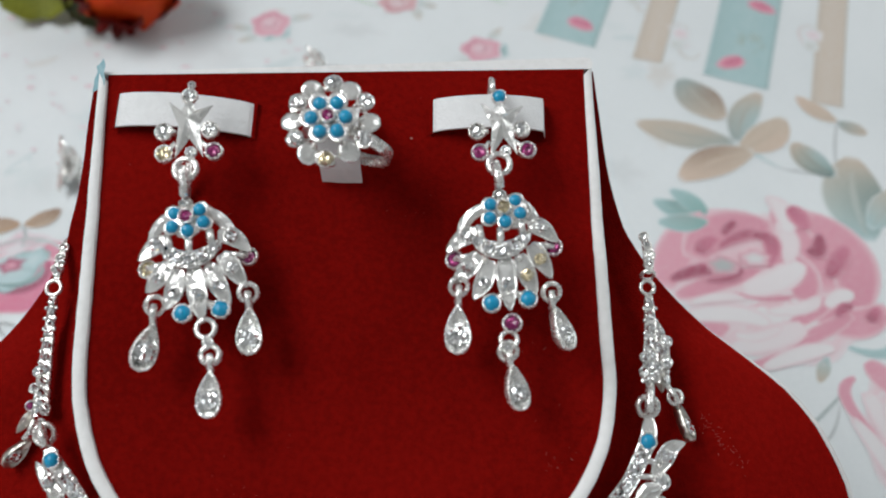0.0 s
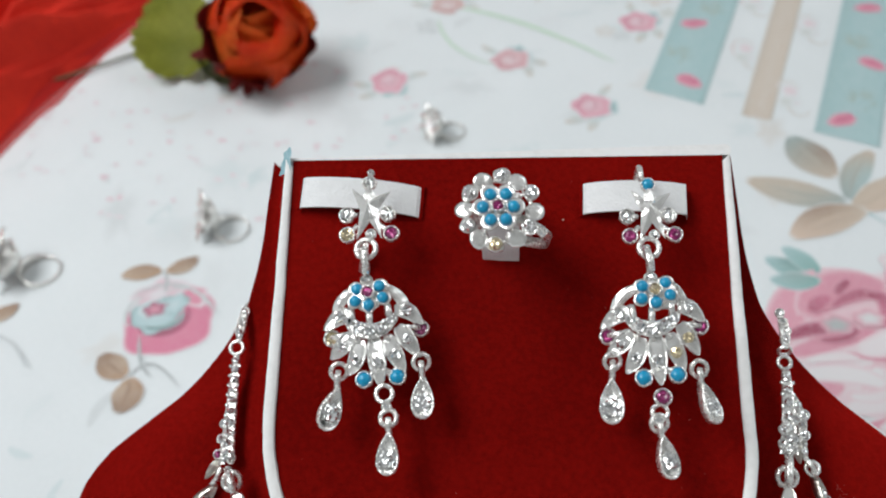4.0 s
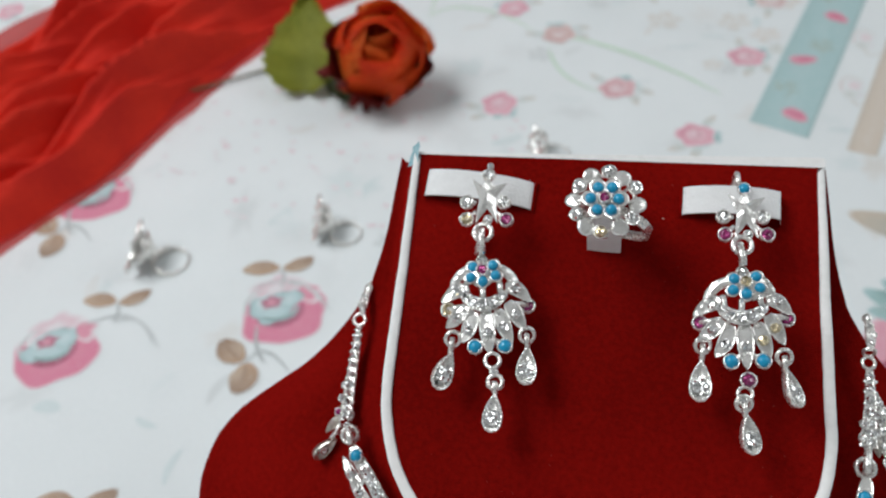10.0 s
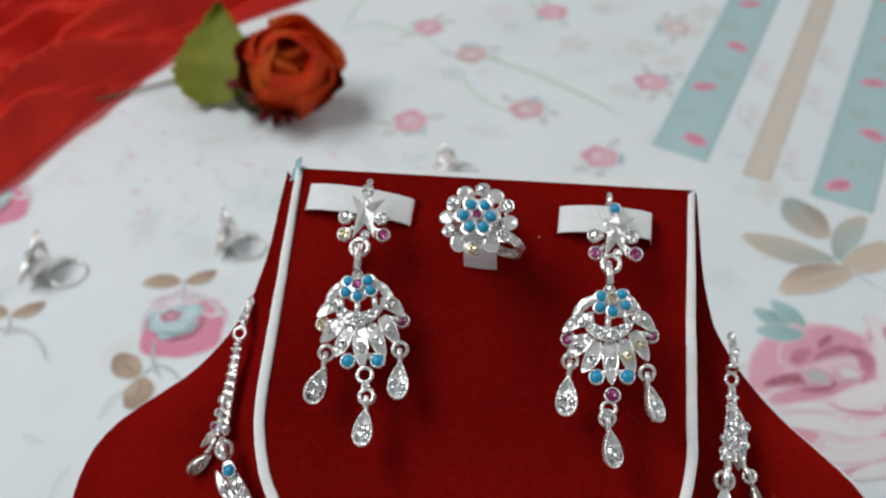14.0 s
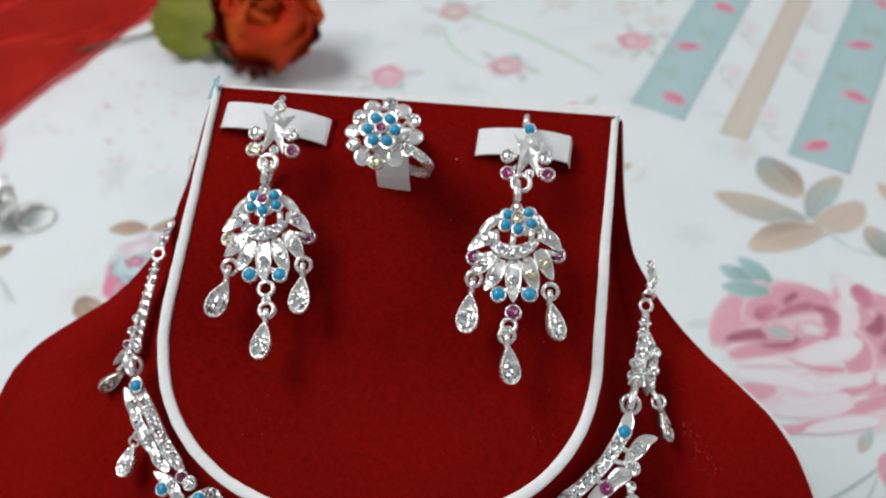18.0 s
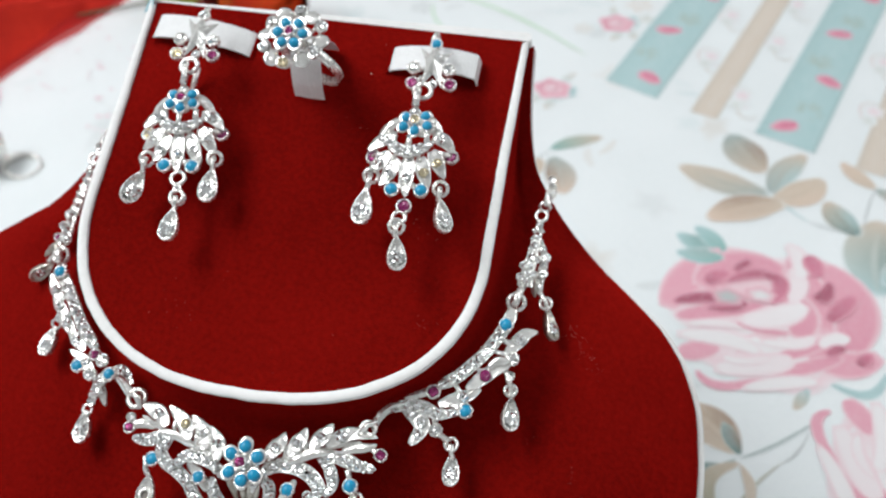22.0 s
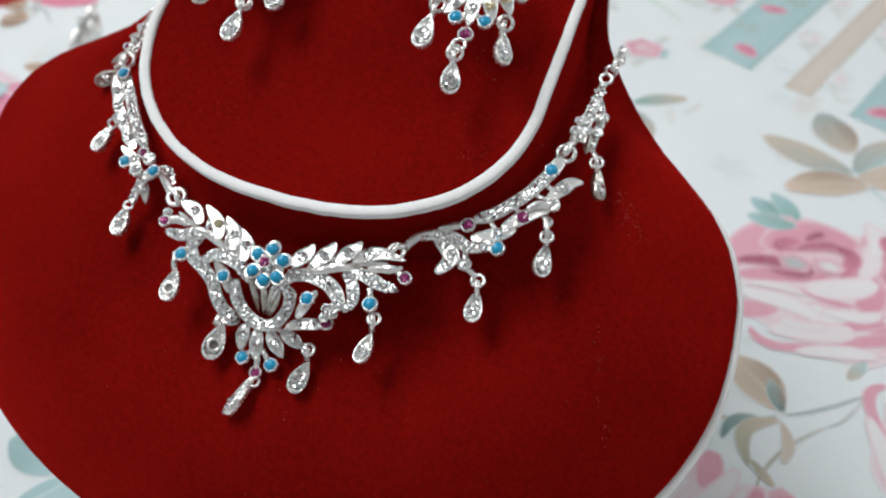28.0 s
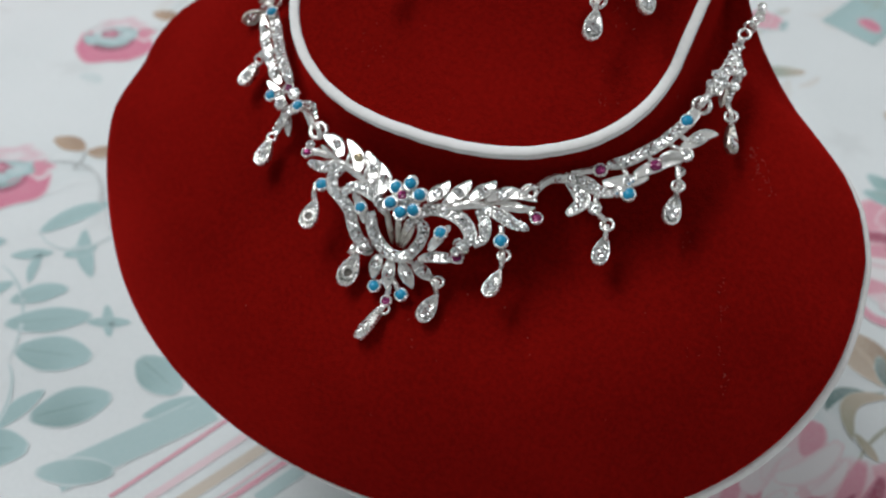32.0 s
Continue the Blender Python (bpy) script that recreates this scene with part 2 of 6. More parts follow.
def box(sx, sy, sz, bevel=0.0):
    bm = bmesh.new()
    bmesh.ops.create_cube(bm, size=1.0, matrix=Matrix.Diagonal((sx, sy, sz, 1)))
    if bevel:
        bmesh.ops.bevel(bm, geom=bm.edges[:], offset=bevel, segments=2, affect="EDGES", profile=0.7)
    return bm


def tube(bm, pts, r, sides=8, closed=False, taper=None, mat=0):
    """A round wire along points (in metres)."""
    pts = [Vector(p) for p in pts]
    n = len(pts)
    rings = []
    up = Vector((0.13, 0.21, 0.97))
    for i, p in enumerate(pts):
        a = pts[(i - 1) % n] if (closed or i > 0) else p
        b = pts[(i + 1) % n] if (closed or i < n - 1) else p
        d = (b - a).normalized()
        s = d.cross(up)
        s = s.normalized() if s.length > 1e-6 else Vector((1, 0, 0))
        q = s.cross(d)
        rr = r * (taper[i] if taper else 1.0)
        rings.append([bm.verts.new(p + rr * (math.cos(k * math.tau / sides) * s + math.sin(k * math.tau / sides) * q)) for k in range(sides)])
    m = n if closed else n - 1
    for i in range(m):
        for k in range(sides):
            f = bm.faces.new((rings[i][k], rings[i][(k + 1) % sides], rings[(i + 1) % n][(k + 1) % sides], rings[(i + 1) % n][k]))
            f.material_index = mat
    if not closed:
        for ring in (rings[0], rings[-1]):
            bm.faces.new(ring).material_index = mat
    return bm


def circle(cx, cy, cz, r, n=18, a0=0.0, a1=math.tau):
    return [(cx + r * math.cos(a0 + (a1 - a0) * k / n), cy + r * math.sin(a0 + (a1 - a0) * k / n), cz) for k in range(n)]


def plate(bm, outline, z0, dome, thick, rings=3, m=None):
    """A closed plate whose top bulges towards its middle; outline in the plane, all in metres."""
    cx = sum(p[0] for p in outline) / len(outline)
    cy = sum(p[1] for p in outline) / len(outline)
    rows = []
    for j in range(rings):
        s = 1 - j / rings
        h = dome * (1 - s * s)
        rows.append([bm.verts.new((cx + (x - cx) * s, cy + (y - cy) * s, z0 + h)) for x, y in outline])
    top = bm.verts.new((cx, cy, z0 + dome))
    low = [bm.verts.new((x, y, z0 - thick)) for x, y in outline]
    n = len(outline)
    for k in range(n):
        k2 = (k + 1) % n
        bm.faces.new((low[k], low[k2], rows[0][k2], rows[0][k]))
        for j in range(rings - 1):
            bm.faces.new((rows[j][k], rows[j][k2], rows[j + 1][k2], rows[j + 1][k]))
        bm.faces.new((rows[-1][k], rows[-1][k2], top))
    bm.faces.new(low[::-1])
    if m is not None:
        vs = [v for row in rows for v in row] + [top] + low
        bmesh.ops.transform(bm, matrix=m, verts=vs)
    return bm


def ease(x, xs, ys):
    """Smooth (monotone cubic) curve through a few design values."""
    xs, ys = list(xs), list(ys)
    if x <= xs[0]:
        return ys[0]
    if x >= xs[-1]:
        return ys[-1]
    i = max(k for k in range(len(xs) - 1) if xs[k] <= x)
    d = [(ys[k + 1] - ys[k]) / (xs[k + 1] - xs[k]) for k in range(len(xs) - 1)]

    def slope(k):
        if k == 0:
            return d[0]
        if k == len(xs) - 1:
            return d[-1]
        return 0.0 if d[k - 1] * d[k] <= 0 else 2 * d[k - 1] * d[k] / (d[k - 1] + d[k])

    h = xs[i + 1] - xs[i]
    t = (x - xs[i]) / h
    a, b = slope(i) * h, slope(i + 1) * h
    return ys[i] + t * (a + t * (3 * (ys[i + 1] - ys[i]) - 2 * a - b + t * (a + b - 2 * (ys[i + 1] - ys[i]))))


# ---------------------------------------------------------------- room
def room():
    """Plain unseen walls, ceiling and floor, added to close the place and bounce light; the bed stands in it."""
    x0, x1, y0, y1, z0, z1, t = -1.7, 1.7, -1.5, 2.1, -0.55, 1.95, 0.1
    for name, sx, sy, sz, px, py, pz in (
            ("wall_west", t, y1 - y0, z1 - z0, x0 - t / 2, (y0 + y1) / 2, (z0 + z1) / 2),
            ("wall_east", t, y1 - y0, z1 - z0, x1 + t / 2, (y0 + y1) / 2, (z0 + z1) / 2),
            ("wall_south", x1 - x0, t, z1 - z0, (x0 + x1) / 2, y0 - t / 2, (z0 + z1) / 2),
            ("wall_north", x1 - x0, t, z1 - z0, (x0 + x1) / 2, y1 + t / 2, (z0 + z1) / 2),
            ("ceiling", x1 - x0, y1 - y0, t, (x0 + x1) / 2, (y0 + y1) / 2, z1 + t / 2),
            ("floor", x1 - x0, y1 - y0, t, (x0 + x1) / 2, (y0 + y1) / 2, z0 - t / 2)):
        ob = part(name, box(sx, sy, sz), WALL, None, smooth=False, at=pose(px, py, pz))
        tagged(ob, "plain pale painted plaster surface of the room", name.split("_")[0], kind="structure")


room()


# ---------------------------------------------------------------- bed sheet
def soft_z(x, y):
    """Soft unevenness of the sheet, in drawing units."""
    n = noise.noise(Vector((x * 0.006, y * 0.006, 0.3))) * 3.4 + noise.noise(Vector((x * 0.017, y * 0.017, 4.3))) * 1.6 + noise.noise(Vector((x * 0.035, y * 0.012, 7.7))) * 0.5
    fold = 2.2 * math.exp(-((y - 0.42 * x - 110) / 14.0) ** 2) * max(0.0, min(1.0, (-140 - x) / 60.0))
    return n + fold


NODES = {}


def sheet_z(x, y):
    """Height of the sheet's mesh, metres, from the corners of its cell of ten units."""
    i, j = math.floor(x / 10), math.floor(y / 10)
    h = []
    for key in ((i, j), (i + 1, j), (i, j + 1), (i + 1, j + 1)):
        if key not in NODES:
            NODES[key] = soft_z(key[0] * 10, key[1] * 10)
        h.append(NODES[key])
    fx, fy = x / 10 - i, y / 10 - j
    if fx >= fy:
        return U * (h[0] + fx * (h[1] - h[0]) + fy * (h[3] - h[1]))
    return U * (h[0] + fy * (h[2] - h[0]) + fx * (h[3] - h[2]))


def bed():
    xs = sorted(set([-1900, -1500, -1150, -900] + list(range(-720, 461, 10)) + [560, 720, 950, 1250]))
    ys = sorted(set([-1100, -700, -420, -260] + list(range(-150, 901, 10)) + [1000, 1200, 1500]))
    bm = bmesh.new()
    g = [[bm.verts.new((U * x, U * y, sheet_z(x, y))) for x in xs] for y in ys]
    for j in range(len(ys) - 1):
        for i in range(len(xs) - 1):
            bm.faces.new((g[j][i], g[j][i + 1], g[j + 1][i + 1]))
            bm.faces.new((g[j][i], g[j + 1][i + 1], g[j + 1][i]))
    ob = part("bedsheet", bm, SHEET, None)
    tagged(ob, "white cotton bedsheet printed with roses, ribbons and leaves", "bedsheet", kind="structure")
    w, d = U * 3150, U * 2600
    m = part("mattress", box(w, d, 0.28, 0.03), CARD, None, at=pose(U * -325, U * 200, -0.147))
    tagged(m, "white mattress under the printed bedsheet", "mattress", kind="structure")
    base = part("bed_base", box(w * 0.97, d * 0.97, 0.25, 0.01), BED_WOOD, None, at=pose(U * -325, U * 200, -0.42))
    tagged(base, "plain brown bed base under the mattress", "bed", kind="structure")
    return ob


BED = bed()


class Print:
    """One printed motif: flat shapes that lie on the sheet, each a hair above the last, with inks that run into one another."""

    def __init__(self):
        self.bm, self.level = bmesh.new(), 0.0
        self.ink = self.bm.verts.layers.float_color.new("ink")

    def vert(self, x, y, colour):
        v = self.bm.verts.new((U * x, U * y, sheet_z(x, y) + U * (0.30 + self.level)))
        v[self.ink] = (colour[0], colour[1], colour[2], 1.0)
        return v

    def blob(self, cx, cy, rx, ry, colour, core=None, turn=0.0, wob=0.12, lobes=5, n=36, seed=0.0, soft=0.12, under=PAPER):
        """A round patch; its ink fades into what is under it at the edge, and into another ink at the core."""
        self.level += 0.02
        ca, sa = math.cos(radians(turn)), math.sin(radians(turn))
        rows = []
        for f, c in ((1 + soft, under), (1 - soft, colour), (0.62 * (1 - soft), mixed(colour, core or colour, 0.4)), (0.34 * (1 - soft), core or colour)):
            row = []
            for k in range(n):
                a = k * math.tau / n
                q = f * (1 + wob * math.sin(lobes * a + seed) + 0.5 * wob * math.sin((lobes + 3) * a + 2.1 * seed))
                u, v = rx * q * math.cos(a), ry * q * math.sin(a)
                row.append(self.vert(cx + ca * u - sa * v, cy + sa * u + ca * v, c))
            rows.append(row)
        mid = self.vert(cx, cy, core or colour)
        for k in range(n):
            k2 = (k + 1) % n
            for j in range(3):
                self.bm.faces.new((rows[j][k], rows[j][k2], rows[j + 1][k2], rows[j + 1][k]))
            self.bm.faces.new((rows[-1][k], rows[-1][k2], mid))

    def stroke(self, pts, w, colour, end=None, taper=True, under=PAPER, soft=0.35, tone=None, blunt=0.7):
        """A brush stroke along points: thin at its ends, soft at its sides; tone tints one side of it."""
        self.level += 0.02
        rows, n = [], len(pts)
        for i, (x, y) in enumerate(pts):
            ax, ay = pts[max(0, i - 1)]
            bx, by = pts[min(n - 1, i + 1)]
            L = math.hypot(bx - ax, by - ay) or 1.0
            nx, ny = -(by - ay) / L, (bx - ax) / L
            t = i / (n - 1)
            f = math.sin(math.pi * (0.04 + 0.92 * t)) ** blunt if taper else 1.0
            c = mixed(colour, end or colour, t)
            row = []
            for s in (-0.5, -0.5 + 0.44 * soft, -0.04, 0.04, 0.5 - 0.44 * soft, 0.5):
                k = under if abs(s) == 0.5 else mixed(c, tone[0], tone[1] * max(0.0, min(1.0, 0.5 - 1.6 * s)) * math.sin(math.pi * min(1.0, t * tone[2]))) if tone else c
                if taper and i in (0, n - 1):
                    k = mixed(k, under, 0.6)
                row.append(self.vert(x + nx * w * f * s, y + ny * w * f * s, k))
            rows.append(row)
        for i in range(n - 1):
            for k in range(5):
                self.bm.faces.new((rows[i][k], rows[i][k + 1], rows[i + 1][k + 1], rows[i + 1][k]))

    def leaf(self, x0, y0, x1, y1, width, base, tip, bend=0.06, tone=None, vein=None, under=PAPER):
        """A leaf from its foot to its tip."""
        pts = line(x0, y0, x1, y1, bend, 16)
        self.stroke(pts, width, base, tip, soft=0.14, tone=tone, under=under, blunt=0.8)
        if vein:
            self.stroke(pts[1:-3], width * 0.10, vein, mixed(vein, tip, 0.6), under=mixed(base, tip, 0.5), soft=0.8)

    def done(self, name, label="", kind=""):
        tagged(part(name, self.bm, INK, BED, label), kind=kind)


def mixed(a, b, f):
    return tuple(p + (q - p) * f for p, q in zip(a, b))


def arc(cx, cy, rx, ry, a0, a1, n=12):
    return [(cx + rx * math.cos(radians(a0 + (a1 - a0) * k / n)), cy + ry * math.sin(radians(a0 + (a1 - a0) * k / n))) for k in range(n + 1)]


def line(x0, y0, x1, y1, bend=0.0, n=14):
    dx, dy = x1 - x0, y1 - y0
    return [(x0 + dx * k / n - dy * bend * math.sin(math.pi * k / n), y0 + dy * k / n + dx * bend * math.sin(math.pi * k / n)) for k in range(n + 1)]


def bow(x0, y0, xm, ym, x1, y1, n=14):
    """A curve through three points."""
    cx, cy = 2 * xm - (x0 + x1) / 2, 2 * ym - (y0 + y1) / 2
    return [((1 - t) ** 2 * x0 + 2 * t * (1 - t) * cx + t * t * x1, (1 - t) ** 2 * y0 + 2 * t * (1 - t) * cy + t * t * y1) for t in (k / n for k in range(n + 1))]


# brush strokes of the rose motif: start, middle, end and width in radii of the bloom
ROSE_PINK = (
    (-1.0, -0.07, -0.7, 0.53, -0.16, 0.84, 0.59), (-0.68, 0.28, -0.32, 0.65, 0.17, 0.64, 0.69), (0.17, 0.82, 0.55, 0.52, 0.48, -0.13, 0.78),
    (0.5, 0.84, 0.8, 0.28, 0.63, -0.37, 0.65), (0.33, -0.18, 0.58, -0.46, 0.97, -0.29, 0.49), (-0.91, -0.16, -0.5, 0.01, -0.03, 0.16, 0.29),
    (-0.87, -0.64, -0.7, -0.55, -0.5, -0.45, 0.34), (0.07, 0.36, 0.28, 0.11, 0.23, -0.21, 0.49), (-0.02, -0.51, 0.33, -0.32, 0.64, -0.08, 0.2),
    (-0.06, -0.73, 0.33, -0.54, 0.63, -0.37, 0.22), (-0.7, -0.8, -0.49, -0.94, -0.11, -0.78, 0.16), (-0.39, -0.11, -0.08, -0.17, 0.18, -0.15, 0.1),)
ROSE_PALE = (
    (-0.89, -0.39, -0.43, -0.35, -0.12, -0.47, 0.18), (-0.55, -0.75, -0.11, -0.61, 0.18, -0.48, 0.22), (-0.29, -0.08, 0.07, 0.04, 0.33, 0.24, 0.24),
    (-0.12, -0.32, 0.23, -0.28, 0.38, -0.16, 0.12), (0.43, -0.28, 0.58, -0.17, 0.71, -0.16, 0.14), (0.23, 0.75, 0.29, 0.52, 0.2, 0.24, 0.16),
    (-0.29, -0.94, 0.09, -0.78, 0.38, -0.72, 0.14), (-0.8, -0.24, -0.49, -0.16, -0.28, -0.19, 0.09), (0.2, 1.09, 0.33, 0.87, 0.28, 0.6, 0.18),
    (-0.46, -0.58, -0.26, -0.6, -0.02, -0.49, 0.09),)
ROSE_DARK = (
    (-0.93, 0.03, -0.62, 0.15, -0.34, 0.14, 0.16), (-0.61, 0.35, -0.53, 0.46, -0.4, 0.54, 0.18), (-0.42, 0.41, -0.1, 0.6, 0.07, 0.52, 0.13),
    (-0.07, 0.58, 0.11, 0.5, 0.01, 0.19, 0.17), (-0.33, 0.58, -0.27, 0.67, -0.18, 0.76, 0.11), (0.39, 0.95, 0.45, 0.82, 0.48, 0.64, 0.2),
    (0.43, 0.4, 0.52, 0.37, 0.59, 0.59, 0.17), (0.53, 0.05, 0.67, 0.24, 0.8, 0.42, 0.19), (0.49, -0.39, 0.58, -0.3, 0.66, -0.29, 0.11),
    (0.76, -0.45, 0.82, -0.38, 0.89, -0.3, 0.13), (-0.61, 0.02, -0.35, 0.06, -0.24, 0.18, 0.08),)


def big_rose(cx, cy, r, turn=0.0, flip=1):
    """Full-blown watercolour rose: pink far petals with dark folds round a grey eye, pale ruffled petals on its near side."""
    p = Print()
    ca, sa = math.cos(radians(turn)), math.sin(radians(turn))

    def at(u, v):
        return cx + r * (ca * u * flip - sa * v), cy + r * (sa * u * flip + ca * v)

    def brush(rows, colour, end, soft, under, swell=1.0):
        for k, (a, b, c, d, e, f, w) in enumerate(rows):
            p.stroke(bow(*at(a, b), *at(c, d), *at(e, f)), w * r * swell, mixed(colour, end, 0.3 * (k % 3)), end if k % 2 else colour, soft=soft, under=under, blunt=0.5)
    x, y = at(-0.02, 0.08)
    p.blob(x, y, 0.90 * r, 0.78 * r, ROSE_LIGHT, ROSE_BLUSH, turn=turn, wob=0.05, lobes=6, n=60, seed=1.0, soft=0.06)
    x, y = at(0.0, -0.36)
    p.blob(x, y, 0.72 * r, 0.50 * r, ROSE_LIGHT, ROSE_WHITE, turn=turn, wob=0.05, lobes=5, n=48, seed=2.0, soft=0.07, under=mixed(PAPER, ROSE_LIGHT, 0.4))
    brush(ROSE_PINK, ROSE_MID, mixed(ROSE_MID, ROSE_DEEP, 0.4), 0.35, ROSE_LIGHT, 0.74)
    brush(ROSE_PALE, ROSE_WHITE, mixed(ROSE_WHITE, ROSE_LIGHT, 0.4), 0.5, ROSE_LIGHT, 1.25)
    brush(ROSE_DARK, ROSE_WINE, ROSE_DEEP, 0.6, ROSE_MID, 1.1)
    for (u, v), c, s in (((-0.41, 0.2), INK_GREY, 0.11), ((-0.09, 0.29), mixed(ROSE_WHITE, INK_GREY, 0.25), 0.10)):
        x, y = at(u, v)
        p.blob(x, y, s * r, 0.7 * s * r, c, turn=turn, n=20, soft=0.5, under=ROSE_MID)
    p.done("printed_rose", "large pink watercolour rose printed on the sheet")


def spray_flower(cx, cy, lower):
    """Pink bloom with a teal swirl edged in crimson, brown leaf pairs and grey tendrils."""
    p = Print()
    p.blob(cx + 3, cy - 3, 27, 25, BLOOM, mixed(BLOOM, ROSE_MID, 0.4), turn=20, wob=0.06, lobes=4, n=44, seed=cx, soft=0.05)
    p.blob(cx + 8, cy + 17, 12, 8, mixed(ROSE_MID, BLOOM, 0.4), turn=-20, wob=0.15, n=26, seed=3, soft=0.2)
    p.blob(cx - 9, cy + 17, 15, 10, mixed(PAPER, BLOOM, 0.45), mixed(PAPER, BLOOM, 0.15), turn=35, wob=0.14, n=28, seed=2, soft=0.25)
    p.stroke(arc(cx - 2, cy + 1, 15, 13, 205, 395, 16), 8.0, INK_WINE, mixed(INK_WINE, BLOOM, 0.5), soft=0.6, under=BLOOM)
    p.blob(cx - 5, cy + 2, 15.5, 11.0, SWIRL, mixed(SWIRL, PAPER, 0.2), turn=38, wob=0.14, lobes=3, n=32, seed=cy, soft=0.10, under=mixed(SWIRL, INK_DARK, 0.5))
    p.blob(cx + 3, cy + 9, 7.5, 6.0, SWIRL, mixed(SWIRL, PAPER, 0.3), turn=70, wob=0.14, n=22, seed=1, soft=0.15, under=mixed(SWIRL, INK_DARK, 0.3))
    p.stroke(arc(cx - 4, cy + 1, 14, 10, 240, 385, 14), 3.6, INK_DARK, mixed(SWIRL, INK_DARK, 0.5), soft=0.7, under=SWIRL)
    p.blob(cx - 8, cy + 5, 6.5, 5.0, mixed(INK_WINE, BLOOM, 0.4), mixed(BLOOM, ROSE_WHITE, 0.25), turn=20, wob=0.18, n=22, soft=0.25, under=SWIRL)
    p.stroke(arc(cx - 8, cy + 5, 8.5, 6.5, 100, 260, 12), 2.2, mixed(PAPER, SWIRL, 0.3), soft=0.6, under=SWIRL)
    p.stroke(arc(cx - 12, cy + 2, 12, 14, 110, 230, 12), 2.6, mixed(PAPER, INK_GREY, 0.7), soft=0.7)
    x, y = cx + (24 if not lower else -11), cy + (41 if not lower else 35)
    p.leaf(x - 1, y, x - 25, y + (0 if not lower else -6), 13.5, INK_BROWN, mixed(INK_BROWN, INK_TAN, 0.35), -0.05, (INK_UMBER, 0.6, 1.2), INK_UMBER)
    p.leaf(x + 1, y, x + 18, y + 13, 12.5, INK_BROWN, INK_UMBER, -0.10, (INK_TAN, 0.5, 1.2), INK_UMBER)
    p.stroke(line(x, y, x + 5, y - 17, 0.1), 2.0, INK_GREY)
    p.stroke(bow(x - 14, y - 21, x + 14, y - 11, x + 40, y - 33), 2.2, INK_GREY, mixed(PAPER, INK_GREY, 0.5))
    p.stroke(bow(x + 6, y - 17, x + 22, y - 14, x + 44, y - 34), 1.8, mixed(PAPER, INK_GREY, 0.6))
    if lower:
        p.leaf(cx - 10, cy - 42, cx - 29, cy - 28, 18, INK_BROWN, INK_UMBER, 0.06, (INK_TAN, 0.5, 1.2), INK_UMBER)
        p.leaf(cx - 8, cy - 43, cx - 8, cy - 66, 19, INK_BROWN, INK_UMBER, 0.10, (INK_TAN, 0.5, 1.2), INK_UMBER)
        p.stroke(bow(cx - 11, cy - 14, cx - 5, cy - 32, cx + 5, cy - 43), 2.4, INK_GREY)
        p.stroke(bow(cx - 8, cy - 43, cx + 2, cy - 34, cx + 22, cy - 49), 2.2, INK_GREY)
    p.done("printed_flower", "pink bloom with teal swirl and brown leaves printed on the sheet")


def bud(cx, cy, turn, tint):
    """Small rosebud: a pink ring round a pale heart, on a teal calyx with faint side leaves."""
    p = Print()
    ca, sa = math.cos(radians(turn)), math.sin(radians(turn))

    def at(u, v):
        return cx + ca * u - sa * v, cy + sa * u + ca * v
    for u0, v0, u1, v1, w in ((-8, -6, -27, -2, 8), (9, 2, 28, 10, 7), (-6, -10, -20, -20, 8)):
        p.leaf(*at(u0, v0), *at(u1, v1), w, mixed(PAPER, INK_TEAL, 0.55), mixed(PAPER, INK_TAN, 0.6))
    p.blob(*at(3, -9), 12, 8, INK_TEAL, INK_DARK, turn=turn, wob=0.12, n=24, seed=cx)
    p.blob(cx, cy, 13, 14, tint, mixed(tint, ROSE_WHITE, 0.5), turn=turn, wob=0.09, n=30, seed=cy, soft=0.10)
    p.stroke(arc(cx, cy, 9, 10, turn + 30, turn + 240, 14), 3.2, mixed(tint, ROSE_WINE, 0.5), tint, soft=0.7, under=tint)
    p.stroke(arc(cx - 1, cy + 1, 4.5, 5, turn + 190, turn + 400, 10), 2.4, mixed(tint, ROSE_WINE, 0.35), soft=0.7, under=mixed(tint, ROSE_WHITE, 0.4))
    p.done("printed_bud", "small pink rosebud printed on the sheet")


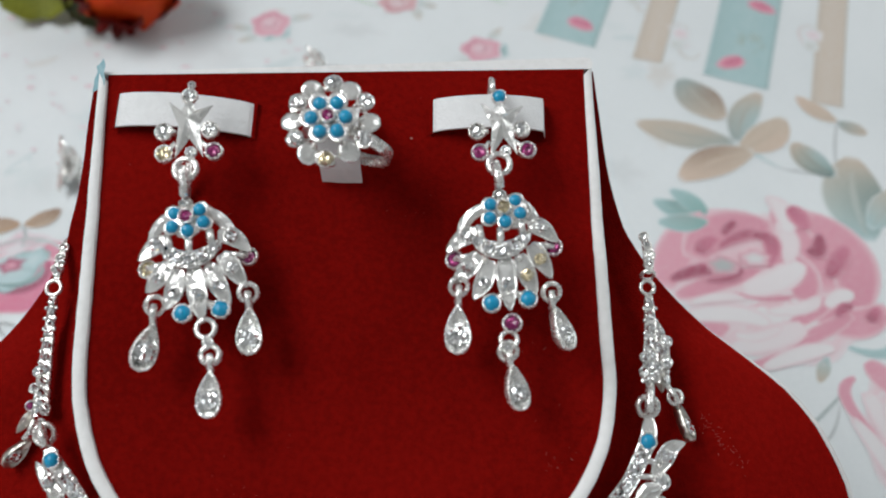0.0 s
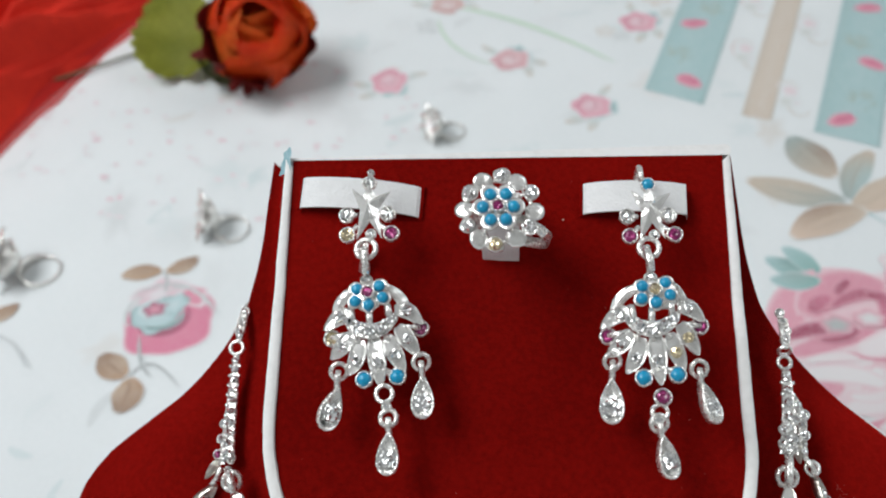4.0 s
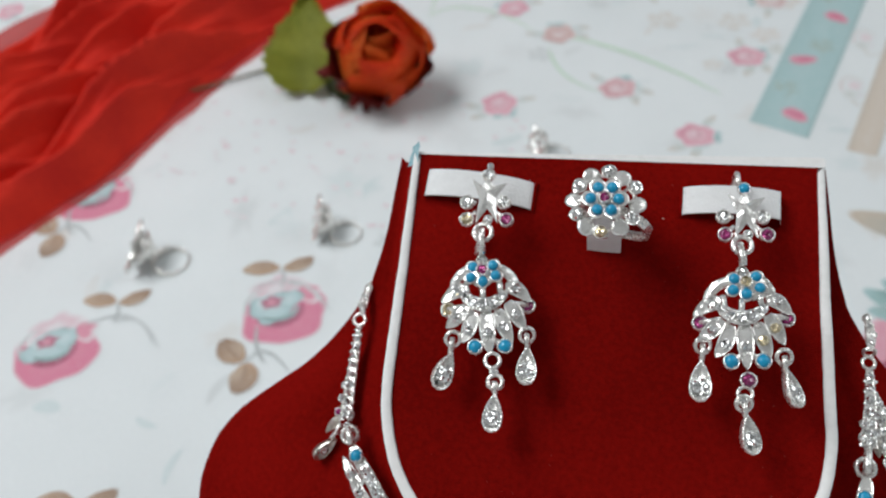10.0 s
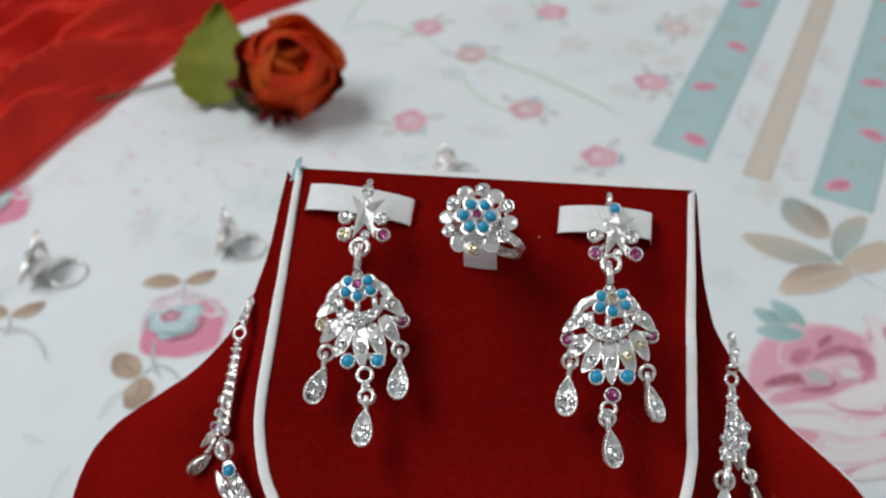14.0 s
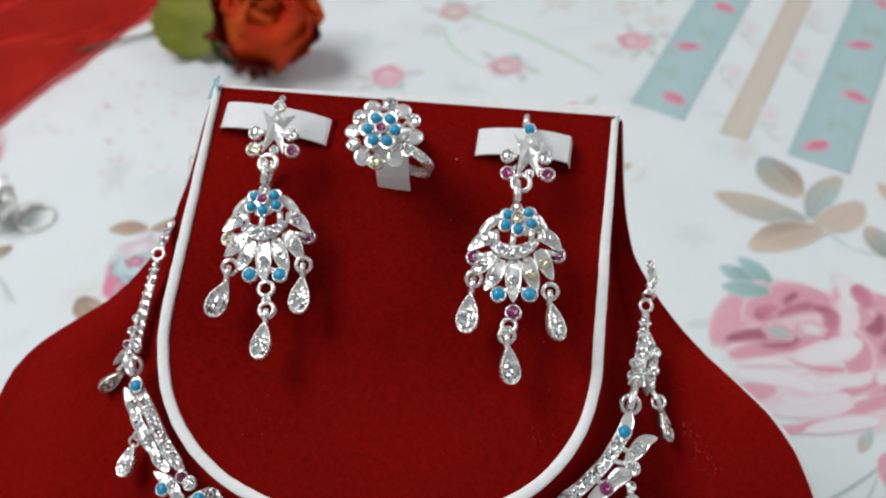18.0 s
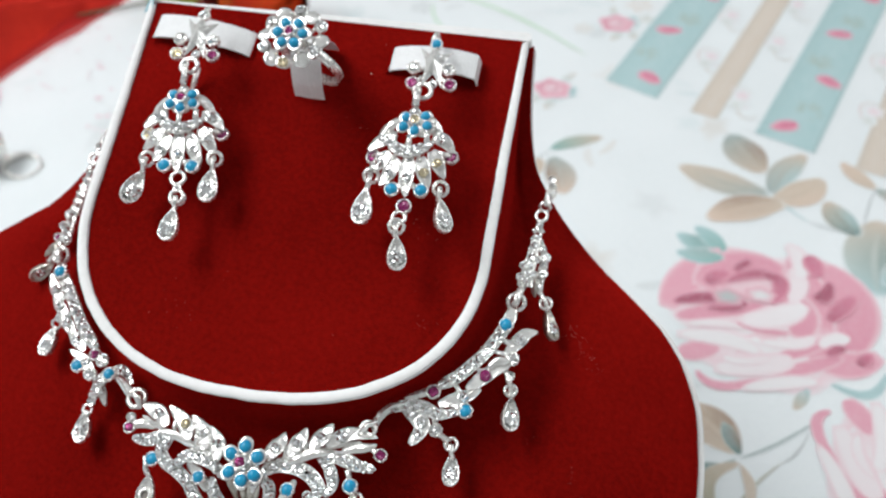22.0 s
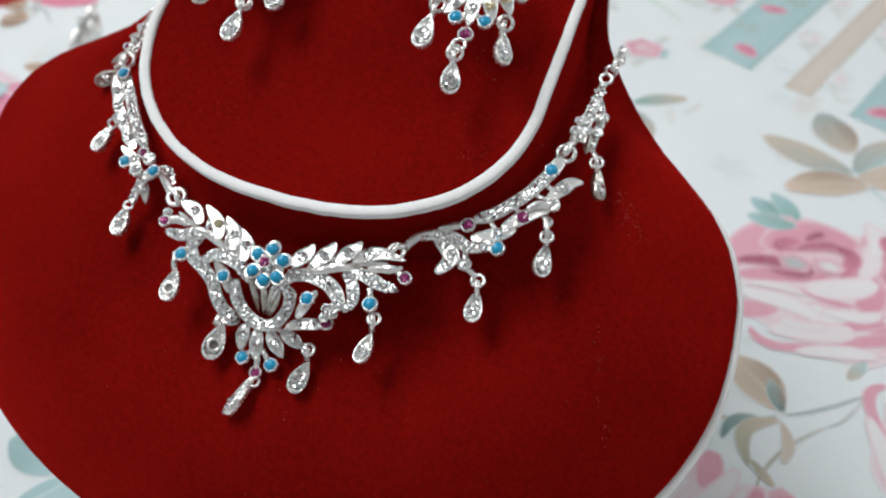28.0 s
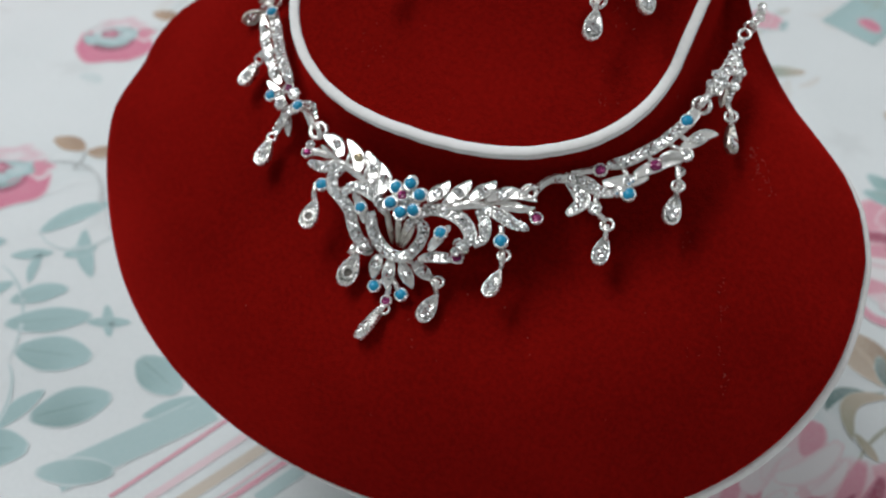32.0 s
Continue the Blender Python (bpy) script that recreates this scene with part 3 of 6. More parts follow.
def ribbon(xl, yl, xr, yr, slope, length, colour, petals, smudges, label):
    """A straight band with a slanting end; pink petals and faint olive marks lie on the teal ones."""
    p = Print()
    p.level = 0.06
    n = 40
    rows = []
    dark = mixed(colour, INK_DARK, 0.35)
    for i in range(n + 1):
        h = length * i / n
        row = []
        for f, c in ((-0.02, PAPER), (0.02, mixed(colour, dark, 0.3)), (0.25, colour), (0.5, mixed(colour, PAPER, 0.06)), (0.75, colour), (0.93, colour), (0.97, dark), (1.02, PAPER)):
            row.append(p.vert(xl + (xr - xl) * f + slope * h, yl + (yr - yl) * f + h, c))
        rows.append(row)
    for a, b in zip(rows, rows[1:]):
        for k in range(7):
            p.bm.faces.new((a[k], a[k + 1], b[k + 1], b[k]))
    for x, y in smudges:
        p.blob(x, y, 7, 9, mixed(colour, INK_OLIVE, 0.45), turn=30, wob=0.25, n=20, soft=0.35, under=colour)
        p.blob(x + 4, y + 4, 5, 5, mixed(colour, INK_OLIVE, 0.3), wob=0.25, n=16, soft=0.4, under=colour)
    for x, y, turn in petals:
        p.blob(x, y, 10.5, 6.6, ROSE_MID, BLOOM, turn=turn, wob=0.06, lobes=3, n=26, seed=x, soft=0.10, under=colour)
        p.blob(x + 1, y + 1, 6.0, 2.6, ROSE_DEEP, turn=turn + 8, wob=0.1, n=20, soft=0.4, under=BLOOM)
    p.done("printed_ribbon", label)


def scroll_mark(x, y):
    p = Print()
    faint = mixed(PAPER, INK_TAN, 0.55)
    p.stroke(arc(x, y, 9, 13, 20, 320, 16), 2.6, faint, mixed(PAPER, ROSE_LIGHT, 0.8), soft=0.8)
    p.stroke(arc(x + 4, y - 15, 7, 10, 90, 340, 14), 2.4, faint, soft=0.8)
    p.blob(x + 1, y + 2, 4.5, 5, mixed(PAPER, ROSE_LIGHT, 0.7), wob=0.2, n=16, soft=0.5)
    p.blob(x - 4, y - 10, 4, 4, mixed(PAPER, INK_OLIVE, 0.3), wob=0.2, n=16, soft=0.5)
    p.done("printed_scroll")


def sprig(label, leaves, stems=()):
    """A branch with leaves: rows of foot, tip, width, inks of foot and tip, and the ink that tints one side."""
    p = Print()
    for x0, y0, xm, ym, x1, y1, w, c in stems:
        p.stroke(bow(x0, y0, xm, ym, x1, y1), w, c, mixed(c, PAPER, 0.35), soft=0.6)
    for x0, y0, x1, y1, w, c0, c1, side, bend in leaves:
        p.leaf(x0, y0, x1, y1, w, c0, c1, bend, (side, 0.75, 1.1) if side else None, mixed(c0, INK_UMBER, 0.16))
    p.done("printed_leaves", label)


def prints():
    big_rose(176, 302, 58)
    big_rose(247, 204, 55, -90)
    big_rose(136, 116, 50, -120)
    for x, y, lower in ((-361, 262, False), (-227, 309, True), (-404, 404, True), (-318, 121, False), (-488, 300, True)):
        spray_flower(x, y, lower)
    for k, (x, y, tint) in enumerate(((-121, 534, ROSE_MID), (26, 505, ROSE_MID), (66, 610, ROSE_MID), (-32, 562, mixed(ROSE_MID, INK_TAN, 0.3)), (-85, 638, mixed(ROSE_MID, INK_TAN, 0.6)), (-129, 679, ROSE_MID), (90, 700, mixed(ROSE_LIGHT, INK_TAN, 0.4)), (-20, 720, ROSE_MID), (-480, 760, ROSE_MID), (-620, 655, ROSE_MID), (-560, 770, ROSE_MID))):
        bud(x, y, 40 * k, tint)
    ribbon(64, 523, 103, 504, 0.325, 490, INK_TEAL, ((96, 532, -49), (108, 606, 6), (140, 672, -45), (158, 748, 6), (188, 815, -45)), ((92, 566), (124, 628), (136, 706)), "teal printed ribbon with pink petals")
    ribbon(127, 493, 146, 487, 0.325, 470, INK_SAND, (), (), "beige printed ribbon")
    ribbon(172, 477, 211, 461, 0.336, 480, INK_TEAL, ((193, 490, 24), (228, 554, -45), (243, 628, 5), (274, 696, -45), (288, 770, 5)), ((211, 513), (224, 582), (256, 652)), "teal printed ribbon with pink petals")
    ribbon(236, 450, 255, 444, 0.32, 450, INK_SAND, (), (), "beige printed ribbon")
    ribbon(281, 434, 320, 418, 0.33, 440, INK_TEAL, ((302, 450, 24), (337, 514, -45), (352, 588, 5)), ((320, 472), (333, 542)), "teal printed ribbon with pink petals")
    for x, y in ((141, 571), (193, 603), (163, 518), (158, 640), (212, 668), (256, 520), (272, 590)):
        scroll_mark(x, y)
    sprig("beige five-leaved sprig with teal shading printed on the sheet", (
        (179, 411, 121, 430, 24, INK_SLATE, INK_TAN, INK_TAN, 0.05), (176, 432, 156, 472, 30, INK_TAN, INK_SLATE, INK_UMBER, 0.04), (180, 412, 205, 458, 19, INK_SLATE, INK_TAN, INK_TEAL, 0.06),
        (181, 406, 214, 434, 24, INK_TAN, INK_TAN, INK_PEACH, -0.10), (189, 404, 140, 379, 25, INK_TAN, INK_PEACH, INK_UMBER, -0.06)),
        ((179, 416, 190, 401, 203, 389, 2.6, INK_TEAL), (203, 389, 216, 385, 234, 381, 2.0, INK_GREY)))
    sprig("beige and teal leaf pair printed on the sheet", ((231, 381, 215, 412, 20, INK_DARK, INK_TAN, INK_TEAL, 0.05), (247, 430, 228, 455, 14, INK_TAN, INK_PEACH, None, 0.05), (247, 430, 262, 418, 12, INK_SLATE, INK_TAN, None, 0.0)), ((247, 430, 240, 410, 233, 382, 2.0, INK_GREY),))
    sprig("large green leaf with beige shading printed on the sheet", ((236, 330, 247, 398, 38, INK_TEAL, INK_TAN, INK_DARK, 0.05), (240, 340, 270, 372, 20, INK_TEAL, INK_TAN, None, 0.0)))
    sprig("beige leaves with a green tip printed on the sheet", ((34, 432, 68, 452, 13, INK_GREEN, INK_TAN, None, 0.05), (36, 424, 48, 386, 22, INK_SLATE, INK_PEACH, INK_UMBER, 0.06), (30, 420, 18, 398, 16, INK_TAN, INK_TAN, None, 0.0)), ((34, 430, 26, 420, 10, 400, 2.0, INK_GREY),))
    sprig("jagged green leaf beside the printed rose", ((153, 347, 122, 364, 15, INK_GREEN, INK_TEAL, INK_DARK, 0.04), (151, 349, 133, 372, 13, INK_GREEN, INK_TEAL, None, -0.04), (150, 346, 122, 347, 14, INK_GREEN, INK_TEAL, INK_SLATE, 0.05)))
    sprig("beige and slate leaves on a thin stem printed on the sheet", (
        (156, 207, 129, 231, 25, INK_TAN, INK_TAN, INK_UMBER, -0.05), (157, 206, 149, 224, 9, INK_DARK, INK_SLATE, INK_UMBER, 0.0), (155, 203, 126, 190, 4, INK_SLATE, INK_TAN, None, 0.1), (150, 198, 132, 178, 6, INK_SLATE, INK_DARK, None, -0.22),
        (157, 201, 146, 168, 8, INK_TAN, INK_OLIVE, None, -0.30), (157, 200, 160, 176, 6, INK_TAN, INK_SAND, None, 0.12), (146, 172, 158, 162, 5, INK_OLIVE, INK_TAN, None, 0.0)),
        ((157, 204, 178, 219, 203, 242, 2.4, INK_SLATE), (150, 157, 158, 181, 178, 207, 2.6, INK_OLIVE), (178, 207, 185, 214, 192, 228, 1.8, INK_GREY)))
    sprig("teal curled leaf printed on the sheet", ((202, 262, 235, 275, 6, INK_TEAL, INK_TEAL, None, -0.35), (193, 255, 185, 240, 7, INK_TEAL, INK_TAN, None, 0.0)))
    sprig("beige leaf with a teal side printed on the sheet", ((156, 140, 196, 150, 15, INK_OLIVE, INK_TAN, INK_TEAL, 0.06),))
    # teal foliage and striped band on the near side
    for x0, y0, x1, y1, wide, deep, bend in ((-265, 97, -249, 134, 14, 0.0, 0.05), (-218, 85, -246, 110, 9, 0.0, 0.05), (-242, 90, -231, 103, 10, 0.0, 0.0), (-266, 77, -248, 89, 8, 0.0, 0.0), (-243, 67, -254, 87, 6, 0.0, 0.05), (-242, 53, -222, 73, 14, 0.15, 0.05),
                                             (-233, 41, -199, 65, 17, 0.25, 0.0), (-199, 61, -180, 71, 7, 0.0, 0.0), (-198, 74, -183, 59, 6, 0.0, 0.0), (-216, 32, -181, 45, 23, 0.45, 0.0), (-183, 7, -158, 33, 22, 0.9, 0.0), (-192, -6, -187, 21, 10, 0.2, 0.05),
                                             (-200, -20, -171, -5, 22, 0.9, 0.0), (-162, 56, -133, 49, 20, 0.5, 0.0), (-139, 31, -122, 52, 9, 0.1, 0.0), (-262, 44, -250, 64, 10, 0.1, 0.0), (-272, 20, -238, 30, 16, 0.4, 0.0), (-236, -12, -214, 18, 18, 0.6, 0.0), (-300, 60, -276, 84, 13, 0.1, 0.0), (-310, 12, -284, 34, 16, 0.3, 0.0)):
        p = Print()
        p.leaf(x0, y0, x1, y1, wide, mixed(INK_TEAL, INK_DARK, 0.35 * deep), INK_TEAL, bend, (INK_DARK, 0.5 * deep, 1.3), mixed(INK_TEAL, INK_DARK, 0.3 + 0.6 * deep) if wide > 12 else None)
        p.done("printed_leaf", "teal watercolour leaf printed on the sheet")
    p = Print()
    p.stroke(bow(-266, 70, -236, 56, -212, 24), 2.2, mixed(PAPER, INK_TEAL, 0.7), soft=0.7)
    p.stroke(bow(-212, 24, -196, 6, -190, -30), 2.4, mixed(PAPER, INK_TEAL, 0.7), soft=0.7)
    p.stroke(bow(-268, 98, -240, 96, -226, 130), 1.8, mixed(PAPER, INK_TEAL, 0.6), soft=0.7)
    p.done("printed_stem", "thin teal stem printed on the sheet")
    p = Print()
    p.stroke(line(-150, -10, -115, 50), 16, mixed(PAPER, INK_TEAL, 0.9), taper=False, soft=0.12)
    p.stroke(line(-160, -12, -131, 4), 14, mixed(PAPER, INK_TEAL, 0.9), mixed(INK_TEAL, INK_DARK, 0.2), soft=0.2)
    p.done("printed_band", "slanting teal band printed on the sheet")
    for x0, y0, x1, y1, w, colour, label in ((-125, -6, -104, 50, 2.2, ROSE_MID, "pink"), (-111, 0, -90, 52, 4.2, ROSE_LIGHT, "pale pink"), (-99, 4, -78, 54, 6.0, INK_SAND, "tan"), (-89, 6, -70, 52, 1.6, ROSE_LIGHT, "pale pink"), (-82, 14, -62, 60, 3.0, ROSE_MID, "pink"), (-70, 22, -54, 62, 7.0, mixed(PAPER, INK_TEAL, 0.8), "teal")):
        p = Print()
        p.stroke(line(x0, y0, x1, y1), w, colour, taper=False, soft=0.25)
        p.done("printed_stripe", label + " diagonal stripe printed on the sheet")
    # faint beige blossoms in the ground between the buds and the ribbon
    for x, y, r, tint in ((-67, 717, 12, ROSE_LIGHT), (-26, 723, 13, ROSE_LIGHT), (2, 664, 13, INK_TAN), (25, 731, 9, INK_OLIVE), (44, 734, 9, ROSE_LIGHT), (59, 665, 12, INK_TAN), (84, 708, 11, INK_TAN), (101, 700, 12, INK_PEACH), (118, 729, 12, INK_TAN), (83, 644, 10, INK_PEACH), (90, 622, 6, INK_OLIVE), (-55, 690, 8, INK_GREY), (-98, 606, 9, INK_GREY), (40, 598, 7, INK_TAN), (52, 592, 6, INK_GREY)):
        p = Print()
        p.level = -0.1
        for k in range(5):
            a = 1.26 * k + 0.1 * x
            p.blob(x + 0.6 * r * math.cos(a), y + 0.6 * r * math.sin(a), 0.55 * r, 0.42 * r, mixed(PAPER, tint, 0.42 + 0.07 * (k % 3)), mixed(PAPER, tint, 0.25), turn=57 * a, wob=0.22, n=16, seed=k + x, soft=0.35)
        p.done("printed_blossom", "faint beige blossom printed on the sheet")
    # scatter of tiny dots, faint washes and hair-fine tendrils in the ground of the print
    rnd = random.Random(5)
    p = Print()
    for k in range(150):
        x, y = rnd.uniform(-420, -90), rnd.uniform(380, 570)
        if (x + 230) ** 2 / 160 ** 2 + (y - 475) ** 2 / 90 ** 2 < 1:
            p.level = 0.02
            p.blob(x, y, rnd.uniform(1.2, 3.4), rnd.uniform(1.0, 2.4), mixed(PAPER, ROSE_MID, rnd.uniform(0.15, 0.55)), n=10, soft=0.4)
    p.done("printed_dots", "scattered tiny pink dots printed on the sheet", "stuff")
    p = Print()
    for k in range(190):
        p.level = -0.16
        x, y = rnd.uniform(-600, 160), rnd.uniform(110, 700)
        c = mixed(PAPER, rnd.choice((INK_TEAL, INK_GREY, INK_TAN, INK_TEAL)), rnd.uniform(0.08, 0.34))
        if rnd.random() < 0.45:
            a = rnd.uniform(0, math.tau)
            L = rnd.uniform(14, 30)
            p.stroke(line(x, y, x + L * math.cos(a), y + L * math.sin(a), 0.1), rnd.uniform(6, 12), c, soft=0.5)
            continue
        p.blob(x, y, rnd.uniform(6, 20), rnd.uniform(5, 13), c, turn=rnd.uniform(0, 180), wob=0.25, n=16, seed=k, soft=0.45)
    p.done("printed_wash", "faint washed motifs printed on the sheet", "stuff")
    p = Print()
    p.stroke(bow(-204, 661, -165, 680, -104, 639, 16), 4.4, INK_LIME, mixed(PAPER, INK_LIME, 0.8), soft=0.6)
    p.stroke(bow(-106, 640, -30, 614, 46, 558, 24), 5.4, mixed(PAPER, INK_LIME, 0.9), INK_LIME, soft=0.6)
    p.stroke(bow(-91, 617, -76, 580, -44, 556, 16), 3.8, INK_LIME, mixed(PAPER, INK_LIME, 0.7), soft=0.6)
    p.stroke(bow(-201, 661, -195, 730, -150, 800, 16), 3.0, INK_LIME, soft=0.6)
    p.done("printed_tendril", "pale green tendril printed on the sheet")


prints()

# ---------------------------------------------------------------- velvet display bust
SLOPE, SPIN, MIDX, MIDV = 25.5, 1.2, -21.5, 140.0
BUST = pose(0, 0, 0, SLOPE) @ pose(U * MIDX, U * MIDV, 0, 0, 0, SPIN) @ pose(U * -MIDX, U * -MIDV, 0)
FLAT = pose(0, 0, 0, SLOPE)
ARM_V = (39.5, 138, 160, 176, 188, 198, 214, 226, 236, 255, 279)
ARM_H = (0, 133.5, 134.2, 130.6, 123.2, 112.2, 93.2, 81.8, 75.3, 71.6, 69.8)


def half_width(v):
    if v < 138:
        return 133.5 * math.sqrt(max(0.0, 1 - ((138 - v) / 98.5) ** 2))
    return ease(v, ARM_V[1:], ARM_H[1:])


def panel_half(v, power=2.36, start=203.0, foot=139.4):
    if v >= start:
        return 65.2 + 0.006 * (v - start)
    return 65.2 * max(0.0, 1 - ((start - v) / (start - foot)) ** power) ** (1 / power)


def panel_w(v):
    """Height of the raised panel."""
    return 126.6 - 0.036 * (v - 140)


def hang_w(v):
    """Height at which the backs of the earrings and the ring hang."""
    return 131 - 0.068 * (v - 140)


def twist(x, v, w, f=1.0):
    """The panel is warped: towards its far edge one side stands up and the other dips."""
    d, t = x - MIDX, f * max(0.0, min(1.0, (v - 140) / 132))
    return x + (0.013 * f - 0.042 * t) * min(0.0, d), v + 0.052 * d * t, w - (0.015 * f + 0.105 * t) * d


def base_w(x, v):
    """Height of the lower velvet: flat in the middle, falling off to the shoulders."""
    d = math.hypot((x - MIDX) / 133.5, min(0.0, (v - 138)) / 98.5)
    front = max(0.0, min(1.0, (150 - v) / 70))
    w = 100.5 + 9.0 * max(0.0, min(1.0, (v - 212) / 50)) - (8.5 + 15.5 * front * front * (3 - 2 * front)) * max(0.0, (d - 0.55) / 0.45) ** 2
    # the shoulders roll over towards their outer edge
    near = max(0.0, min(1.0, (abs(x - MIDX) / max(60.0, half_width(v)) - 0.74) / 0.26)) ** 1.6
    part_ = max(0.0, min(1.0, (v - 128) / 25)) * max(0.0, min(1.0, (236 - v) / 30))
    return w - max(0.0, w - 85.5) * near * part_


def slant(v):
    """Sideways set of the shoulders and neck against the panel."""
    return ease(v, (145, 185, 206, 222, 238, 262), (0.3, -3.1, -2.6, -3.0, -3.4, -3.4))


def outline_radius(half, v_low, v_top, angles):
    """Radius of a mirrored outline, seen from a point on the panel, at the given angles below the horizontal."""
    vs = [v_low + (v_top - v_low) * (1 - math.cos(math.pi * k / 400)) / 2 for k in range(401)]
    a = np.array([math.atan2(v - 205.0, half(v)) for v in vs])
    r = np.array([math.hypot(v - 205.0, half(v)) for v in vs])
    return np.interp(angles, a, r)


def bust():
    thing = empty("jewellery_bust", BUST @ pose(U * MIDX, U * 60, U * 60), "red velvet necklace display bust with white card rim, propped up", "display bust")
    inv = pose(U * -MIDX, U * -60, U * -60)
    n = 70
    down = np.linspace(math.atan2(272.6 - 205, 65.88), -math.pi / 2, n)
    rim_r = outline_radius(panel_half, 139.4, 272.6, down)
    rim_right = outline_radius(lambda v: panel_half(v, 2.3, 192.0), 139.4, 272.6, down)
    out_r = outline_radius(half_width, 39.5, 279.0, down)
    ways = [(math.cos(a), math.sin(a), i) for i, a in enumerate(down)] + [(-math.cos(a), math.sin(a), n - 2 - i) for i, a in enumerate(down[-2::-1])]

    def ring(f):
        return [f(c, s, rim_right[i] if c > 0 else rim_r[i], out_r[i]) for c, s, i in ways]

    def loft(rings_, close=False, mat=0, bm=None):
        bm = bm or bmesh.new()
        rows = [[bm.verts.new(inv @ Vector((U * x, U * v, U * w))) for x, v, w in r] for r in rings_]
        for a, b in zip(rows, rows[1:] + ([rows[0]] if close else [])):
            for k in range(len(a) - 1):
                bm.faces.new((a[k], a[k + 1], b[k + 1], b[k]))
        return bm, rows

    def lip(c, s, r, inset, drop):
        r += 0.22 * noise.noise(Vector((9 * c, 9 * s, 2.0))) + 0.15 * noise.noise(Vector((31 * c, 31 * s, inset)))
        x, v = MIDX - 0.4 + c * (r - inset), 205 + s * (r - inset)
        return twist(x, v, panel_w(v) - drop + 0.2 * noise.noise(Vector((6 * c, 6 * s, 5.0))))

    # lower velvet: flank that falls from the panel, then the flat and the shoulders
    rows = []
    steps = 26
    for j in range(steps + 1):
        q = (j / steps) ** 1.25

        def point(c, s, r0, r1, q=q):
            r = (r0 - 0.6) + (r1 - r0 + 0.6) * q
            x, v = MIDX + c * r, 205 + s * r
            reach = 5.5 + 27.0 * max(0.0, min(1.0, (225 - v) / 70.0)) ** 1.2
            d = r - r0 + 0.6
            lift = 0.40 * max(0.0, 1 - d / reach) ** 1.5 + 0.60 * max(0.0, 1 - d / 3.4)
            low = base_w(x, v)
            rim_v = 205 + s * r0
            return twist(x + slant(v) * min(1.0, 1.6 * q) - 0.4 * (1 - q), v, low + (panel_w(rim_v) - 4.5 - low) * lift, max(0.0, 1 - 1.5 * q) ** 2)
        rows.append(ring(point))
    rows.insert(0, ring(lambda c, s, r0, r1: lip(c, s, r0, 0.9, 3.4)))
    edge = rows[-1]
    rows.append([(x + (x - MIDX) * 0.004, v, w - 1.2) for x, v, w in edge])
    rows.append([(x, v, w - 5.0) for x, v, w in edge])
    bm, _ = loft(rows)
    part("shoulder_velvet", bm, VELVET, thing)
    # white backing tray, a little wider than the velvet
    def side(d, drop):
        """Offset outwards: the outline runs from the top right downwards."""
        out = []
        for k, (x, v, w) in enumerate(edge):
            a, b = edge[max(0, k - 1)], edge[min(len(edge) - 1, k + 1)]
            tx, tv = b[0] - a[0], b[1] - a[1]
            L = math.hypot(tx, tv) or 1
            nx = -tv / L
            f = d * (0.30 + 0.75 * nx) * (1.0 - 0.7 * max(0.0, min(1.0, (v - 185) / 40))) if d > 0 else d
            out.append((x + f * nx, v + f * tx / L, w - drop))
        return out
    bm, rows_v = loft([side(-1.0, 2.6), side(1.4, 2.4), side(2.6, 3.2), side(2.9, 4.6), side(2.4, 7.0), side(-1.0, 7.4)], close=True)
    bm.faces.new(rows_v[-1][::-1])
    part("white_backing", bm, CARD, thing, "white card backing with a worn edge")
    # raised panel: velvet cushion, white rim, white top edge
    bm, rows_v = loft([ring(lambda c, s, r0, r1, k=k: (lambda x, v: twist(x, v if v < 259 else 259 + (v - 259) * 1.21, panel_w(v) - 0.7 + 2.2 * (1 - k) ** 0.7))(MIDX - 0.4 + c * (r0 - 2.95) * k, 205 + s * (r0 - 2.95) * k)) for k in (1.0, 0.97, 0.93, 0.85, 0.7, 0.5, 0.25)])
    mid = bm.verts.new(inv @ Vector((U * MIDX, U * 205, U * (panel_w(205) + 1.5))))
    for a, b in zip(rows_v[-1], rows_v[-1][1:]):
        bm.faces.new((a, b, mid))
    top = [r[-1] for r in rows_v] + [mid] + [r[0] for r in rows_v][::-1]
    bm.faces.new(top)
    part("panel_velvet", bm, VELVET, thing)
    bm, _ = loft([ring(lambda c, s, r0, r1, i=i, d=d: lip(c, s, r0, i, d)) for i, d in ((3.25, 1.2), (3.2, -0.1), (3.0, -0.42), (1.6, -0.5), (0.35, -0.42), (0.1, -0.15), (0.0, 0.6), (0.2, 2.6))])
    part("panel_rim", bm, CARD, thing, "white card rim round the raised panel")
    # the top edge of the card widens towards one corner and joins the rim there
    bm = bmesh.new()
    shape = ((-65.6, 272.2), (62.4, 272.2), (65.9, 272.2), (66.3, 274.0), (65.7, 275.4), (64.6, 275.7), (20, 274.7), (-20, 273.8), (-65.6, 272.9))
    deep = base_w(MIDX, 275) - 4
    upper = [bm.verts.new(inv @ (U * Vector(twist(MIDX - 0.4 + x, v, panel_w(272) - 0.45)))) for x, v in shape]
    lower = [bm.verts.new(inv @ (U * Vector(twist(MIDX - 0.4 + x, v, deep)))) for x, v in shape]
    bm.faces.new(upper)
    bm.faces.new(lower[::-1])
    for k in range(len(shape)):
        m = (k + 1) % len(shape)
        bm.faces.new((upper[m], upper[k], lower[k], lower[m]))
    bmesh.ops.recalc_face_normals(bm, faces=bm.faces[:])
    part("top_edge", bm, CARD, thing, "white card top edge", smooth=False)
